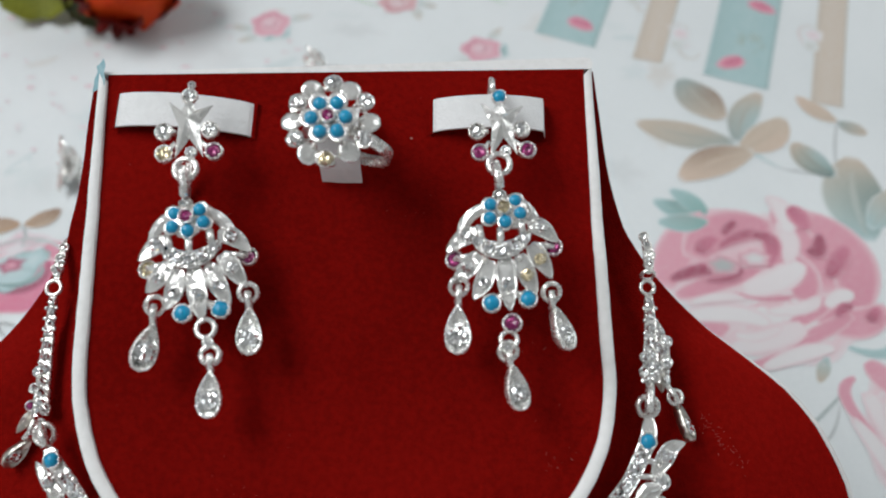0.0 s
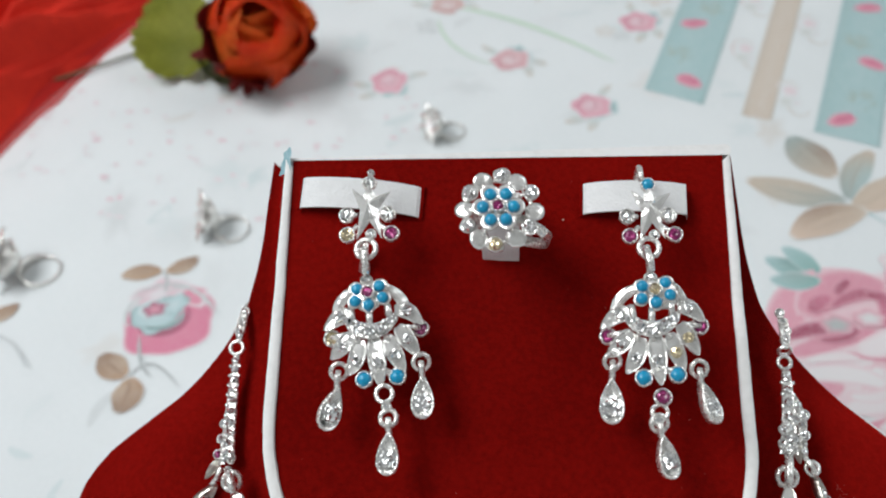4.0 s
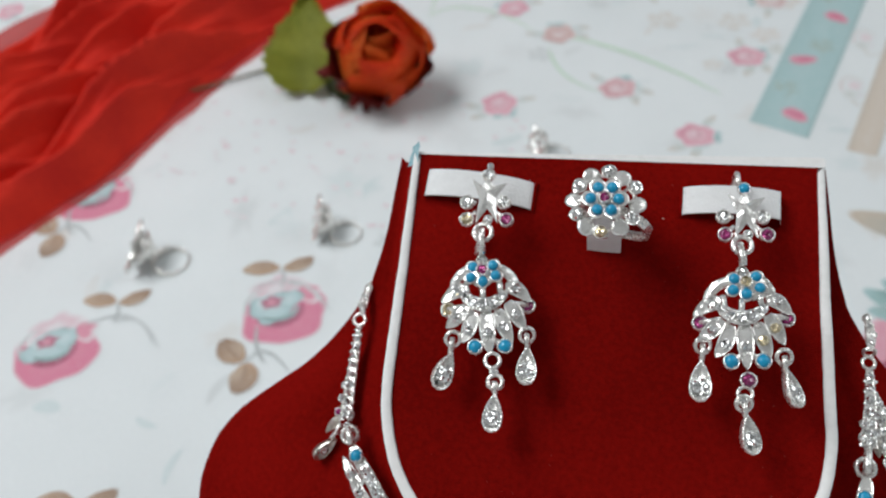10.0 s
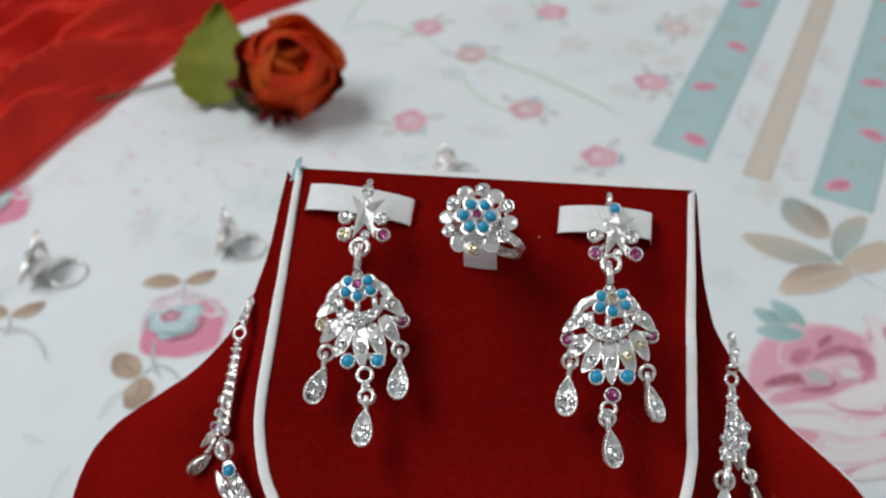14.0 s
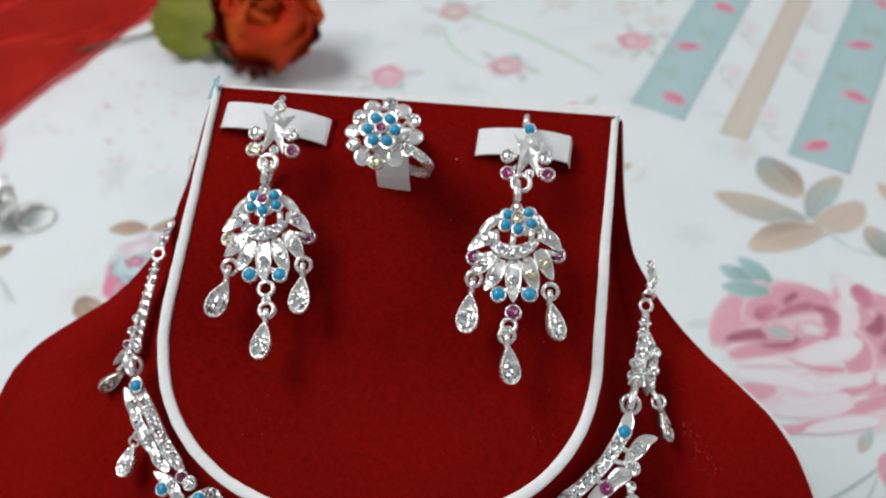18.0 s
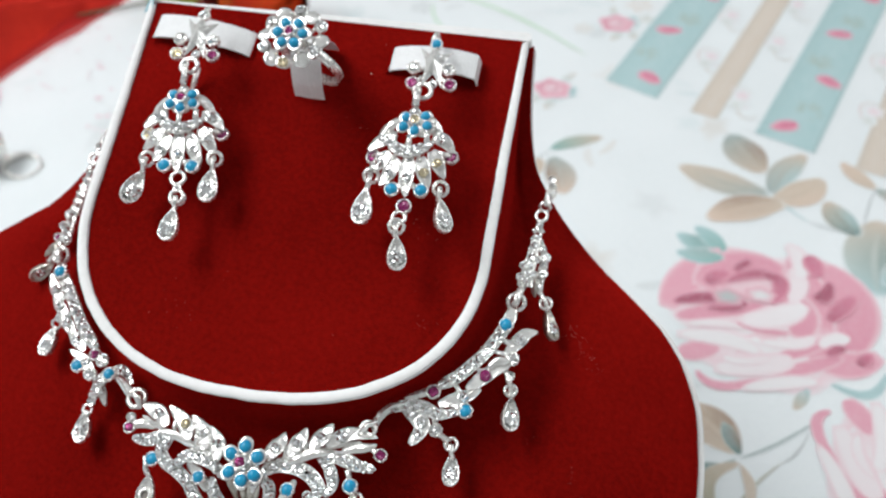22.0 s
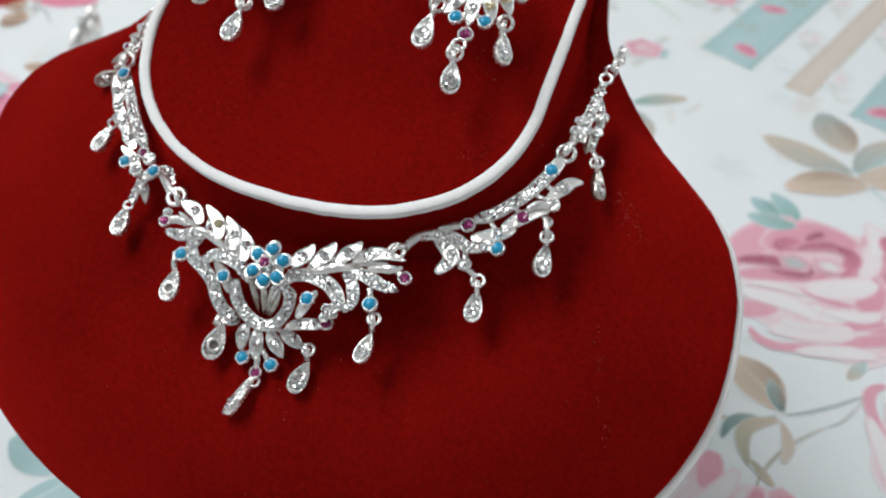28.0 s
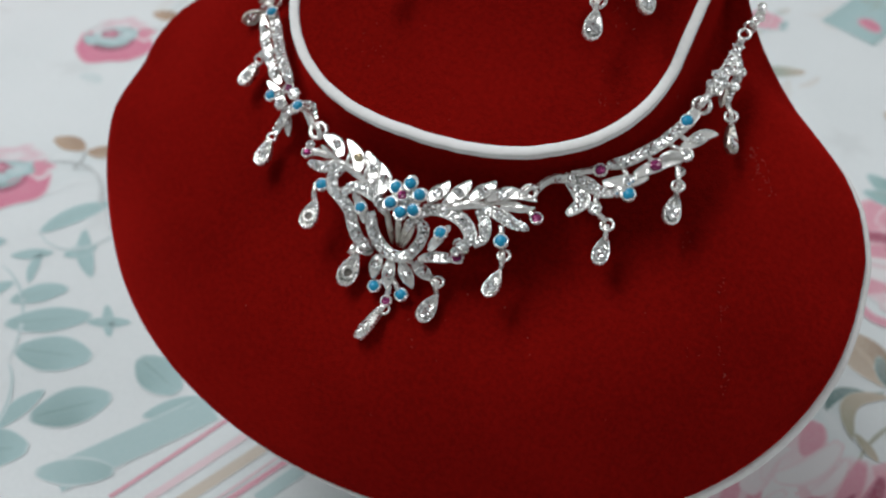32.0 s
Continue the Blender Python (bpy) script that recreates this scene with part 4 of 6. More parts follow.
    # hidden prop added behind, which holds the bust up on the sheet; foot drawn back to cast its shadow
    bm = bmesh.new()
    w2 = BUST.inverted()
    vs = []
    for x in (-62, 22):
        for y, z in ((70, 1.0), (318, 1.0), (192, 180), (60, 105)):
            p = Vector((U * x, U * y, U * z))
            vs.append(bm.verts.new(inv @ (w2 @ p)))
    for f in ((0, 1, 2, 3), (4, 7, 6, 5), (0, 4, 5, 1), (1, 5, 6, 2), (2, 6, 7, 3), (3, 7, 4, 0)):
        bm.faces.new([vs[k] for k in f])
    part("prop", bm, CARD, thing, "white card prop", smooth=False)
    # pale lint and scuffs on the velvet
    rnd = random.Random(12)
    bm = bmesh.new()

    def speck(x, v, size):
        on_panel = abs(x - MIDX) < panel_half(v) - 4 and v < 272
        w = twist(x, v, panel_w(v) + 0.9)[2] if on_panel else base_w(x, v) + 0.25
        a = rnd.uniform(0, math.tau)
        ca, sa = math.cos(a), math.sin(a)
        L, h = size * rnd.uniform(1.0, 3.2), size * 0.5
        vs = [bm.verts.new(inv @ Vector((U * (x + ca * p - sa * q), U * (v + sa * p + ca * q), U * (w + z)))) for p, q, z in ((-L, -h, 0), (L, -h * 0.5, 0), (L * 0.9, h, 0.15), (-L * 0.8, h * 0.6, 0.15), (0, 0, 0.4))]
        for f in ((0, 1, 4), (1, 2, 4), (2, 3, 4), (3, 0, 4)):
            bm.faces.new([vs[k] for k in f])
    for x0, v0, x1, v1, n, spread in ((69, 180, 80, 169, 60, 1.5), (73, 140, 85, 108, 42, 0.8), (24, 168, 32, 172, 14, 1.2), (-52, 168, -44, 160, 12, 2.0), (18, 205, 26, 196, 8, 3.0), (-12, 236, 2, 232, 8, 2.5), (60, 150, 66, 144, 6, 2)):
        for k in range(n):
            q = rnd.random()
            speck(x0 + (x1 - x0) * q + rnd.gauss(0, spread), v0 + (v1 - v0) * q + rnd.gauss(0, spread), rnd.uniform(0.05, 0.15))
    for k in range(90):
        x, v = rnd.uniform(-120, 80), rnd.uniform(60, 265)
        r = math.hypot((x - MIDX) / 120, (v - 138) / 95)
        rim = abs(abs(x - MIDX) - panel_half(v)) if v > 138 else 99
        if (r < 0.92 and v < 215 or abs(x - MIDX) < 60) and rim > 30 or abs(x - MIDX) < panel_half(v) - 8:
            speck(x, v, rnd.uniform(0.06, 0.16))
    tagged(part("lint", bm, LINT, thing, "pale lint specks on the velvet", smooth=False), kind="stuff")
    # teal tape scrap folded over the corner
    bm = bmesh.new()
    g = [[bm.verts.new(inv @ Vector((U * (MIDX - 62.4 - (3.6 - 0.35 * j) * i / 3 + 0.6 * math.sin(3 * j)), U * (265.6 + 1.7 * j - 0.5 * i + 0.3 * math.sin(5 * i)), U * (panel_w(272) + 8.2 - 0.5 * i + 0.3 * j)))) for i in range(4)] for j in range(5)]
    for j in range(4):
        for i in range(3):
            bm.faces.new((g[j][i], g[j][i + 1], g[j + 1][i + 1], g[j + 1][i]))
    part("tape_scrap", bm, TAPE, thing, "frayed teal tape scrap on the corner")
    return thing


bust()


def strap(x0, x1, v, width, bulge, label, lean=0.0, rise=0.0):
    """A white strip tucked through two slits of the panel; it arches over what it holds."""
    x, tilt = (x0 + x1) / 2, 0.11
    m = FLAT @ pose(U * x, U * v, U * (panel_w(v) + 0.5 - tilt * (x - MIDX)), math.degrees(math.atan(-0.036)), math.degrees(math.atan(tilt)), lean)
    thing = empty("strap", m, label, "strap", "white straps")
    L = x1 - x0
    bm = bmesh.new()
    rows = []
    for k in range(25):
        t = k / 24
        z = bulge * math.sin(math.pi * t) ** 0.6 - 0.4 + rise * t * min(1.0, 25 * (1 - t))
        rows.append([bm.verts.new((U * (L * (t - 0.5)), U * (width * y), U * (z + e))) for y, e in ((-0.5, 0.0), (-0.49, 0.5), (0.49, 0.5), (0.5, 0.0))])
    for a, b in zip(rows, rows[1:]):
        for k in range(4):
            bm.faces.new((a[k], a[(k + 1) % 4], b[(k + 1) % 4], b[k]))
    part("band", bm, STRAP, thing, smooth=False)
    for sx in (-1, 1):
        bm = box(U * 0.9, U * (width + 1.2), U * 0.7, U * 0.2)
        part("slit", bm, VELVET, thing, "slit in the velvet", at=pose(U * sx * L / 2, 0, U * 0.3))
    return thing


strap(-83.2, -48.4, 256.6, 9.3, 3.6, "white strap on red velvet that holds an earring", lean=-2.0)
strap(-3.2, 27.2, 259.4, 9.4, 3.6, "white strap on red velvet that holds the hooked earring", lean=-0.5, rise=3.6)


# ---------------------------------------------------------------- jewellery pieces
def gem_mesh(name, mat):
    """Brilliant-cut stone of radius 1: table, crown and girdle."""
    bm = bmesh.new()
    n = 8
    table = [bm.verts.new((0.5 * math.cos(k * math.tau / n), 0.5 * math.sin(k * math.tau / n), 0.52)) for k in range(n)]
    crown = [bm.verts.new((0.82 * math.cos((k + 0.5) * math.tau / n), 0.82 * math.sin((k + 0.5) * math.tau / n), 0.34)) for k in range(n)]
    girdle = [bm.verts.new((math.cos(k * math.tau / n), math.sin(k * math.tau / n), 0.05)) for k in range(n)]
    foot = bm.verts.new((0, 0, -0.4))
    eye = bm.verts.new((0.05, -0.04, 0.40))
    for k in range(n):
        k2 = (k + 1) % n
        bm.faces.new((table[k], table[k2], eye))
        bm.faces.new((table[k2], table[k], crown[k]))
        bm.faces.new((crown[k - 1], table[k], crown[k]))
        bm.faces.new((crown[k - 1], crown[k], girdle[k]))
        bm.faces.new((crown[k], girdle[k2], girdle[k]))
        bm.faces.new((girdle[k], girdle[k2], foot))
    return mesh_of(bm, name, mat, smooth=False)


def cab_mesh(name, mat):
    bm = bmesh.new()
    rows = []
    for j in range(5):
        a = j / 5 * math.pi / 2
        rows.append([bm.verts.new((math.cos(a) * math.cos(k * math.tau / 14), math.cos(a) * math.sin(k * math.tau / 14), 0.75 * math.sin(a))) for k in range(14)])
    tip = bm.verts.new((0, 0, 0.75))
    for j in range(4):
        for k in range(14):
            bm.faces.new((rows[j][k], rows[j][(k + 1) % 14], rows[j + 1][(k + 1) % 14], rows[j + 1][k]))
    for k in range(14):
        bm.faces.new((rows[4][k], rows[4][(k + 1) % 14], tip))
    return mesh_of(bm, name, mat)


def bezel_mesh():
    """Round claw setting of inner radius 1."""
    bm = bmesh.new()
    prof = ((0.98, 0.02), (1.02, 0.28), (1.10, 0.34), (1.22, 0.24), (1.27, -0.35), (0.9, -0.5))
    n = 16
    rows = [[bm.verts.new((r * (1 + (0.03 if k % 4 == 0 else 0)) * math.cos(k * math.tau / n), r * math.sin(k * math.tau / n), z)) for k in range(n)] for r, z in prof]
    for a, b in zip(rows, rows[1:]):
        for k in range(n):
            bm.faces.new((a[k], a[(k + 1) % n], b[(k + 1) % n], b[k]))
    bm.faces.new(rows[-1])
    for k in range(4):
        c = Matrix.Translation((1.0 * math.cos((k + 0.5) * math.tau / 4), 1.0 * math.sin((k + 0.5) * math.tau / 4), 0.28))
        bmesh.ops.create_icosphere(bm, subdivisions=1, radius=0.2, matrix=c)
    return mesh_of(bm, "bezel", SILVER)


def leaf_mesh(name, mat, sharp=1.0, n=12, crease=True):
    """Pointed silver leaf, one long (along x from 0), half-width 0.5, with a raised middle."""
    bm = bmesh.new()
    rows = []
    for k in range(n + 1):
        t = k / n
        w = 0.5 * math.sin(math.pi * min(1.0, 0.03 + 0.97 * t ** 0.85)) ** sharp
        z = 0.16 * math.sin(math.pi * t)
        c = 0.30 * math.sin(math.pi * t) ** 0.7 if crease else z + 0.05
        rows.append([bm.verts.new(p) for p in ((t, -w, 0.0), (t, -w * 0.92, 0.14), (t, 0, c + 0.10), (t, w * 0.92, 0.14), (t, w, 0.0), (t, 0, -0.06))])
    for a, b in zip(rows, rows[1:]):
        for k in range(6):
            bm.faces.new((a[k], a[(k + 1) % 6], b[(k + 1) % 6], b[k]))
    bm.faces.new(rows[0])
    bm.faces.new(rows[-1][::-1])
    return mesh_of(bm, name, mat, smooth=False)


def drop_mesh(mat, name):
    """Dished teardrop, hung from its tip at the origin, one long (towards -y)."""
    bm = bmesh.new()
    n = 26

    def out(s, z):
        pts = []
        for k in range(n):
            a = k * math.tau / n
            y = -0.5 - 0.5 * math.cos(a)
            w = 0.31 * math.sin(a) * (math.sin(a / 2) if a <= math.pi else math.sin((math.tau - a) / 2)) ** 0.9
            w *= 1.08
            y = -0.5 + 0.5 * math.cos(a)
            pts.append(bm.verts.new((w * s * 1.0, (y + 0.56) * s - 0.56, z)))
        return pts
    rows = [out(0.90, -0.10), out(1.0, 0.0), out(1.0, 0.09), out(0.93, 0.12), out(0.84, 0.07), out(0.45, 0.0)]
    for a, b in zip(rows, rows[1:]):
        for k in range(n):
            bm.faces.new((a[k], a[(k + 1) % n], b[(k + 1) % n], b[k]))
    bm.faces.new(rows[0][::-1])
    bm.faces.new(rows[-1])
    return mesh_of(bm, name, mat)


def loop_mesh():
    """Jump ring of radius 1."""
    bm = bmesh.new()
    tube(bm, circle(0, 0, 0, 1.0, 20), 0.30, 8, closed=True)
    return mesh_of(bm, "jump_ring", SILVER)


GEMS = {"c": gem_mesh("crystal", CRYSTAL), "a": gem_mesh("yellowed_crystal", AMBERED), "r": gem_mesh("ruby_stone", RUBY), "t": cab_mesh("turquoise_stone", TURQ)}
GEMS["bead"] = cab_mesh("silver_bead", POLISHED)
GEM_NAMES = {"c": "crystal", "a": "crystal", "r": "ruby_stone", "t": "turquoise_stone"}
GEM_LABELS = {"c": "", "a": "yellowed crystal", "r": "magenta ruby-coloured stone", "t": "turquoise blue stone"}
BEZEL, LOOP = bezel_mesh(), loop_mesh()
LEAF_P, LEAF_S, LEAF_D = leaf_mesh("silver_leaf", POLISHED), leaf_mesh("silver_leaf", SILVER, 0.8), leaf_mesh("silver_leaf", DULL, 0.8)
def dish_mesh(mat):
    """Pointed silver leaf with a raised edge and a hollow middle, in which a stone sits."""
    bm = bmesh.new()
    rows, n = [], 14
    for k in range(n + 1):
        t = k / n
        w = 0.5 * math.sin(math.pi * min(1.0, 0.02 + 0.98 * t ** 0.9)) ** 0.85
        e = 0.20 + 0.05 * math.sin(9 * t)
        rows.append([bm.verts.new(p) for p in ((t, -w, -0.05), (t, -w, e), (t, -w * 0.78, e), (t, -w * 0.62, 0.06), (t, w * 0.62, 0.06), (t, w * 0.78, e), (t, w, e), (t, w, -0.05), (t, 0, -0.15))])
    for a, b in zip(rows, rows[1:]):
        for k in range(9):
            bm.faces.new((a[k], a[(k + 1) % 9], b[(k + 1) % 9], b[k]))
    bm.faces.new(rows[0])
    bm.faces.new(rows[-1][::-1])
    return mesh_of(bm, "silver_leaf", mat, smooth=False)


DISH = dish_mesh(POLISHED)
SOCKET_HOLE = mesh_of(plate(bmesh.new(), [(p[0], p[1]) for p in circle(0, 0, 0, 1.0, 16)], 0, -0.1, 0.2), "socket_hole", HOLE_SHADE)
ROUND = mesh_of(plate(bmesh.new(), [(p[0], p[1]) for p in circle(0, 0, 0, 1.0, 16)], 0, -0.18, 0.25), "round_petal", POLISHED)
DISC = mesh_of(plate(bmesh.new(), [(p[0], p[1]) for p in circle(0, 0, 0, 1.0, 18)], 0, 0.16, 0.14), "disc", POLISHED)
DROP, DROP_D = drop_mesh(SILVER, "drop"), drop_mesh(DULL, "drop")


class Jewel:
    """A piece of jewellery on the bust; places are given on the bust: x across, v up the slope, w out of it."""

    def __init__(self, name, x, v, w, label, category, group="", frame_m=None):
        self.x, self.v, self.w = x, v, w
        self.thing = empty(name, (frame_m or FLAT) @ pose(U * x, U * v, U * w), label, category, group)

    def place(self, x, v, w, turn=0.0, tip=0.0, roll=0.0, size=1.0, parent=None):
        at = pose(U * (x - self.x), U * (v - self.v), U * (w - self.w)) @ pose(0, 0, 0, 0, 0, turn) @ pose(0, 0, 0, tip, roll, 0)
        sx, sy, sz = (size if isinstance(size, tuple) else (size,) * 3)
        return at @ Matrix.Diagonal((U * sx, U * sy, U * sz, 1))

    def gem(self, kind, x, v, w, r=1.9, tip=0.0, roll=0.0, bezel=True):
        turn = (x * 37 + v * 53) % 90
        if bezel:
            part("bezel", BEZEL, None, self.thing, at=self.place(x, v, w, turn, 0, 0, r))
        lean = ((x * 13.7 + v * 7.3) % 11 - 5.5) * 1.6
        part(GEM_NAMES[kind], GEMS[kind], None, self.thing, GEM_LABELS[kind], at=self.place(x, v, w, turn, tip + lean, roll - lean, r))

    def leaf(self, x, v, w, length, width, turn, mesh=None, tip=0.0, roll=0.0, gem=None, r=1.3, at=0.45):
        part("leaf", DISH if gem else (mesh or LEAF_S), None, self.thing, at=self.place(x, v, w, turn, roll, -tip, (length, width, min(length, 6.0) * 0.5)))
        if gem:
            a = radians(turn)
            self.gem(gem, x + at * length * math.cos(a), v + at * length * math.sin(a), w + 0.45 + at * length * math.sin(radians(tip)), r, bezel=False)

    def ring(self, x, v, w, r, turn=0.0, tip=0.0, roll=0.0):
        part("jump_ring", LOOP, None, self.thing, at=self.place(x, v, w, turn, tip, roll, r))

    def wire(self, name, pts, r, mat=None, label=""):
        bm = bmesh.new()
        tube(bm, [(U * (x - self.x), U * (v - self.v), U * (w - self.w)) for x, v, w in pts], U * r, 8)
        part(name, bm, mat or SILVER, self.thing, label)

    def scroll(self, name, pts, width, shape="leaf", gems=0, r=1.3, kinds="c", mat=None, plain=False, at=None):
        """A flat silver strip along a curve, with raised edges; stones sit in its hollow."""
        dense = []
        m = len(pts)
        for i in range(m - 1):
            p0, p1, p2, p3 = pts[max(0, i - 1)], pts[i], pts[i + 1], pts[min(m - 1, i + 2)]
            for k in range(6):
                t = k / 6
                dense.append(tuple(0.5 * (2 * b + (c - a) * t + (2 * a - 5 * b + 4 * c - d) * t * t + (3 * b - a - 3 * c + d) * t ** 3) for a, b, c, d in zip(p0, p1, p2, p3)))
        dense.append(tuple(pts[-1]))
        n = len(dense)
        bm, rows = bmesh.new(), []
        prof = ((-0.46, -0.9), (-0.5, 0.25), (-0.44, 0.42), (-0.40, 0.34), (-0.36, -0.02), (0.36, -0.02), (0.40, 0.34), (0.44, 0.42), (0.5, 0.25), (0.46, -0.9))
        if plain:
            prof = ((-0.46, -0.8), (-0.5, 0.0), (-0.3, 0.35), (0.0, 0.65), (0.3, 0.35), (0.5, 0.0), (0.46, -0.8))
        for i, (x, v, w) in enumerate(dense):
            a, b = dense[max(0, i - 1)], dense[min(n - 1, i + 1)]
            L = math.hypot(b[0] - a[0], b[1] - a[1]) or 1.0
            nx, nv = -(b[1] - a[1]) / L, (b[0] - a[0]) / L
            t = i / (n - 1)
            if shape == "leaf":
                f = math.sin(math.pi * (0.13 + 0.86 * t)) ** 0.85
            elif shape == "crescent":
                f = math.sin(math.pi * (0.04 + 0.92 * t)) ** 0.6
            elif shape == "wedge":
                f = 0.42 + 0.58 * t
            else:
                f = min(1.0, 0.55 + 5 * t, 0.55 + 5 * (1 - t))
            f *= width
            rows.append([bm.verts.new((U * (x + nx * f * s - self.x), U * (v + nv * f * s - self.v), U * (w + z - self.w))) for s, z in prof])
        c = len(prof)
        for a, b in zip(rows, rows[1:]):
            for k in range(c):
                bm.faces.new((a[k], a[(k + 1) % c], b[(k + 1) % c], b[k]))
        bm.faces.new(rows[0])
        bm.faces.new(rows[-1][::-1])
        part(name, bm, mat or POLISHED, self.thing, smooth=False)
        for k in range(gems):
            q = (at[k] if at else (k + 0.75) / (gems + 0.5)) * (n - 1)
            i = min(int(q), n - 2)
            f = q - i
            x, v, w = (dense[i][e] + (dense[i + 1][e] - dense[i][e]) * f for e in range(3))
            self.gem(kinds[k % len(kinds)], x, v, w + 0.35, r * 1.16, bezel=False)
            if gems >= 4 and k:
                # grains that hold the stones, in pairs between them
                h = max(0, int(round((q + last) / 2)))
                a, b = dense[max(0, h - 1)], dense[min(n - 1, h + 1)]
                L = math.hypot(b[0] - a[0], b[1] - a[1]) or 1.0
                for side in (-0.30, 0.30):
                    part("grain", GEMS["bead"], None, self.thing, at=self.place(dense[h][0] - (b[1] - a[1]) / L * side * width, dense[h][1] + (b[0] - a[0]) / L * side * width, dense[h][2] + 0.35, size=0.55))
            last = q

    def drop(self, x, v, w, length, turn=0.0, roll=0.0, tip=0.0, gem="c", mesh=None, back=False):
        """A teardrop that hangs from (x, v)."""
        d = part("drop", mesh or DROP, None, self.thing, "silver teardrop pendant", at=self.place(x, v, w, turn, tip, roll, 0.9 * length))
        if back:
            part("socket", SOCKET_HOLE, None, d, "dark disc painted as shade in the open back of the stone's setting", at=Matrix.Translation((0, -0.62, 0.075)) @ Matrix.Diagonal((0.125, 0.125, 0.125, 1)))
            part("socket_rim", LOOP, None, d, at=Matrix.Translation((0, -0.62, 0.085)) @ Matrix.Diagonal((0.15, 0.15, 0.15, 1)))
        else:
            part("crystal", GEMS[gem], None, d, at=Matrix.Translation((0, -0.62, 0.05)) @ Matrix.Diagonal((0.235, 0.235, 0.235, 1)))
        return d


def star(j, x, v, w, label="faceted silver star"):
    """Five-armed star with two long lower arms and ridged faces."""
    bm = bmesh.new()
    tip = bm.verts.new((0, 0, U * 2.2))
    low = bm.verts.new((0, 0, U * -1.0))
    arms = ((-0.4, 6.2), (5.6, 4.2), (4.0, -9.2), (-2.8, -9.8), (-5.2, 5.0))
    inner = ((1.6, 2.7), (2.6, -1.0), (0.5, -4.6), (-2.4, -1.2), (-2.0, 2.6))
    pts = []
    for (ax, av), (bx, bv) in zip(arms, inner):
        pts.append(bm.verts.new((U * ax, U * av, U * 0.2)))
        pts.append(bm.verts.new((U * bx, U * bv, U * 0.5)))
    for k in range(10):
        bm.faces.new((pts[k], pts[(k + 1) % 10], tip))
        bm.faces.new((pts[(k + 1) % 10], pts[k], low))
    part("star", bm, POLISHED, j.thing, label, smooth=False, at=pose(U * (x - j.x), U * (v - j.v), U * (w - j.w)))


def earring(dx, dv, hook, top, side_gems, centre, edge_left, edge_right, pend, drops, label, extra="c", skew=0.0, stud=(0.0, 0.0), body=0.0, sunk=0.0, low=0.0):
    """A long hanging earring: star stud, ring, openwork dome and three teardrops; skew swings its lower half."""
    X, V = -60.5 + dx, 227.8 + dv

    def W(v, up):
        return hang_w(v) + up + 1.6 + low

    def P(x, v, up=12.6):
        """A point of the dome, which falls off to its sides."""
        return X + x + skew * min(v, v - 5 * min(1.0, max(0.0, -v / 3))), V + v, W(V + v, up - 0.016 * (x - 2) ** 2)
    j = Jewel("earring", X, V, W(V, 10), label, "earring", "pair of earrings")
    # stud
    X0, V0, low0 = X, V, low
    low += sunk
    X, V = X + stud[0], V + stud[1]
    star(j, X - 1.6, V + 21.6, W(V + 22, 15.8))
    j.gem(top, X - 2.0, V + 28.2, W(V + 28, 16.2), 1.6)
    j.gem("c", X - 0.6, V + 13.6, W(V + 14, 15.4), 1.2)
    for (gx, gv), k in zip(((-7.6, 19.0), (3.4, 19.6), (-7.0, 13.3), (4.8, 14.0)), side_gems):
        j.gem(k, X + gx, V + gv, W(V + gv, 15.2), 1.8)
        j.wire("claw_arm", [(X + gx, V + gv, W(V + gv, 14.6)), (X + gx * 0.5 - 1, V + gv * 0.5 + 9.5, W(V + 20, 15.4))], 0.7)
    if hook:
        j.wire("hook", [(X - 3.6, V + 30 + 5.5 * math.sin(k * 0.45), W(V + 32, 15 - 10 * (1 - math.cos(k * 0.45)) / 2)) for k in range(8)], 0.85, label="silver ear hook")
    else:
        j.gem("c", X - 1.9, V + 31.4, W(V + 31, 15.8), 0.8)
        j.wire("post", [(X - 3.6, V + 14.5, W(V + 15, 6)), (X - 4.6, V + 6.6, W(V + 8, 2.5))], 1.0, label="silver ear post")
    X, V, low = X0 + body, V0, low0
    j.ring(X - 1.4 + 0.5 * (stud[0] - body), V + 10.2 + 0.5 * stud[1], W(V + 10, 14.6 + 0.5 * sunk), 2.6)
    j.wire("link", [(X - 1.4, V + 10.0 + 0.35 * max(0.0, stud[1]), W(V + 10, 16.8 + 0.5 * sunk)), (X - 1.1, V + 8.8, W(V + 9, 17.0 + 0.4 * sunk)), (X - 0.8, V + 6.8, W(V + 7, 16.0)), (X - 0.5, V + 3.6, W(V + 4, 15.4))], 1.15)
    # flower
    j.gem("c", X - 0.5, V + 2.2, W(V + 2, 13.6), 1.4)
    j.gem(centre, X + 0.3, V - 1.2, W(V, 15.6), 1.5)
    for gx, gv in ((-3.0, 0.9), (2.8, 1.9), (3.9, -1.2), (0.4, -3.3), (-3.2, -2.4)):
        turn = math.degrees(math.atan2(gv, gx))
        part("petal", ROUND, None, j.thing, at=j.place(X + 0.3 + gx * 1.02, V - 1.2 + gv * 1.02, W(V + gv, 14.6), turn, 0, 0, (2.2, 1.9, 2.0)))
        j.gem("t", X + 0.3 + gx, V - 1.2 + gv, W(V + gv, 14.7), 1.5, bezel=False)
    part("cap", plate(bmesh.new(), [(U * p[0], U * p[1]) for p in circle(0, 0, 0, 4.2, 16)], 0, U * 1.0, U * 0.8), SILVER, j.thing, at=pose(0, U * -1.8, U * 4.0))
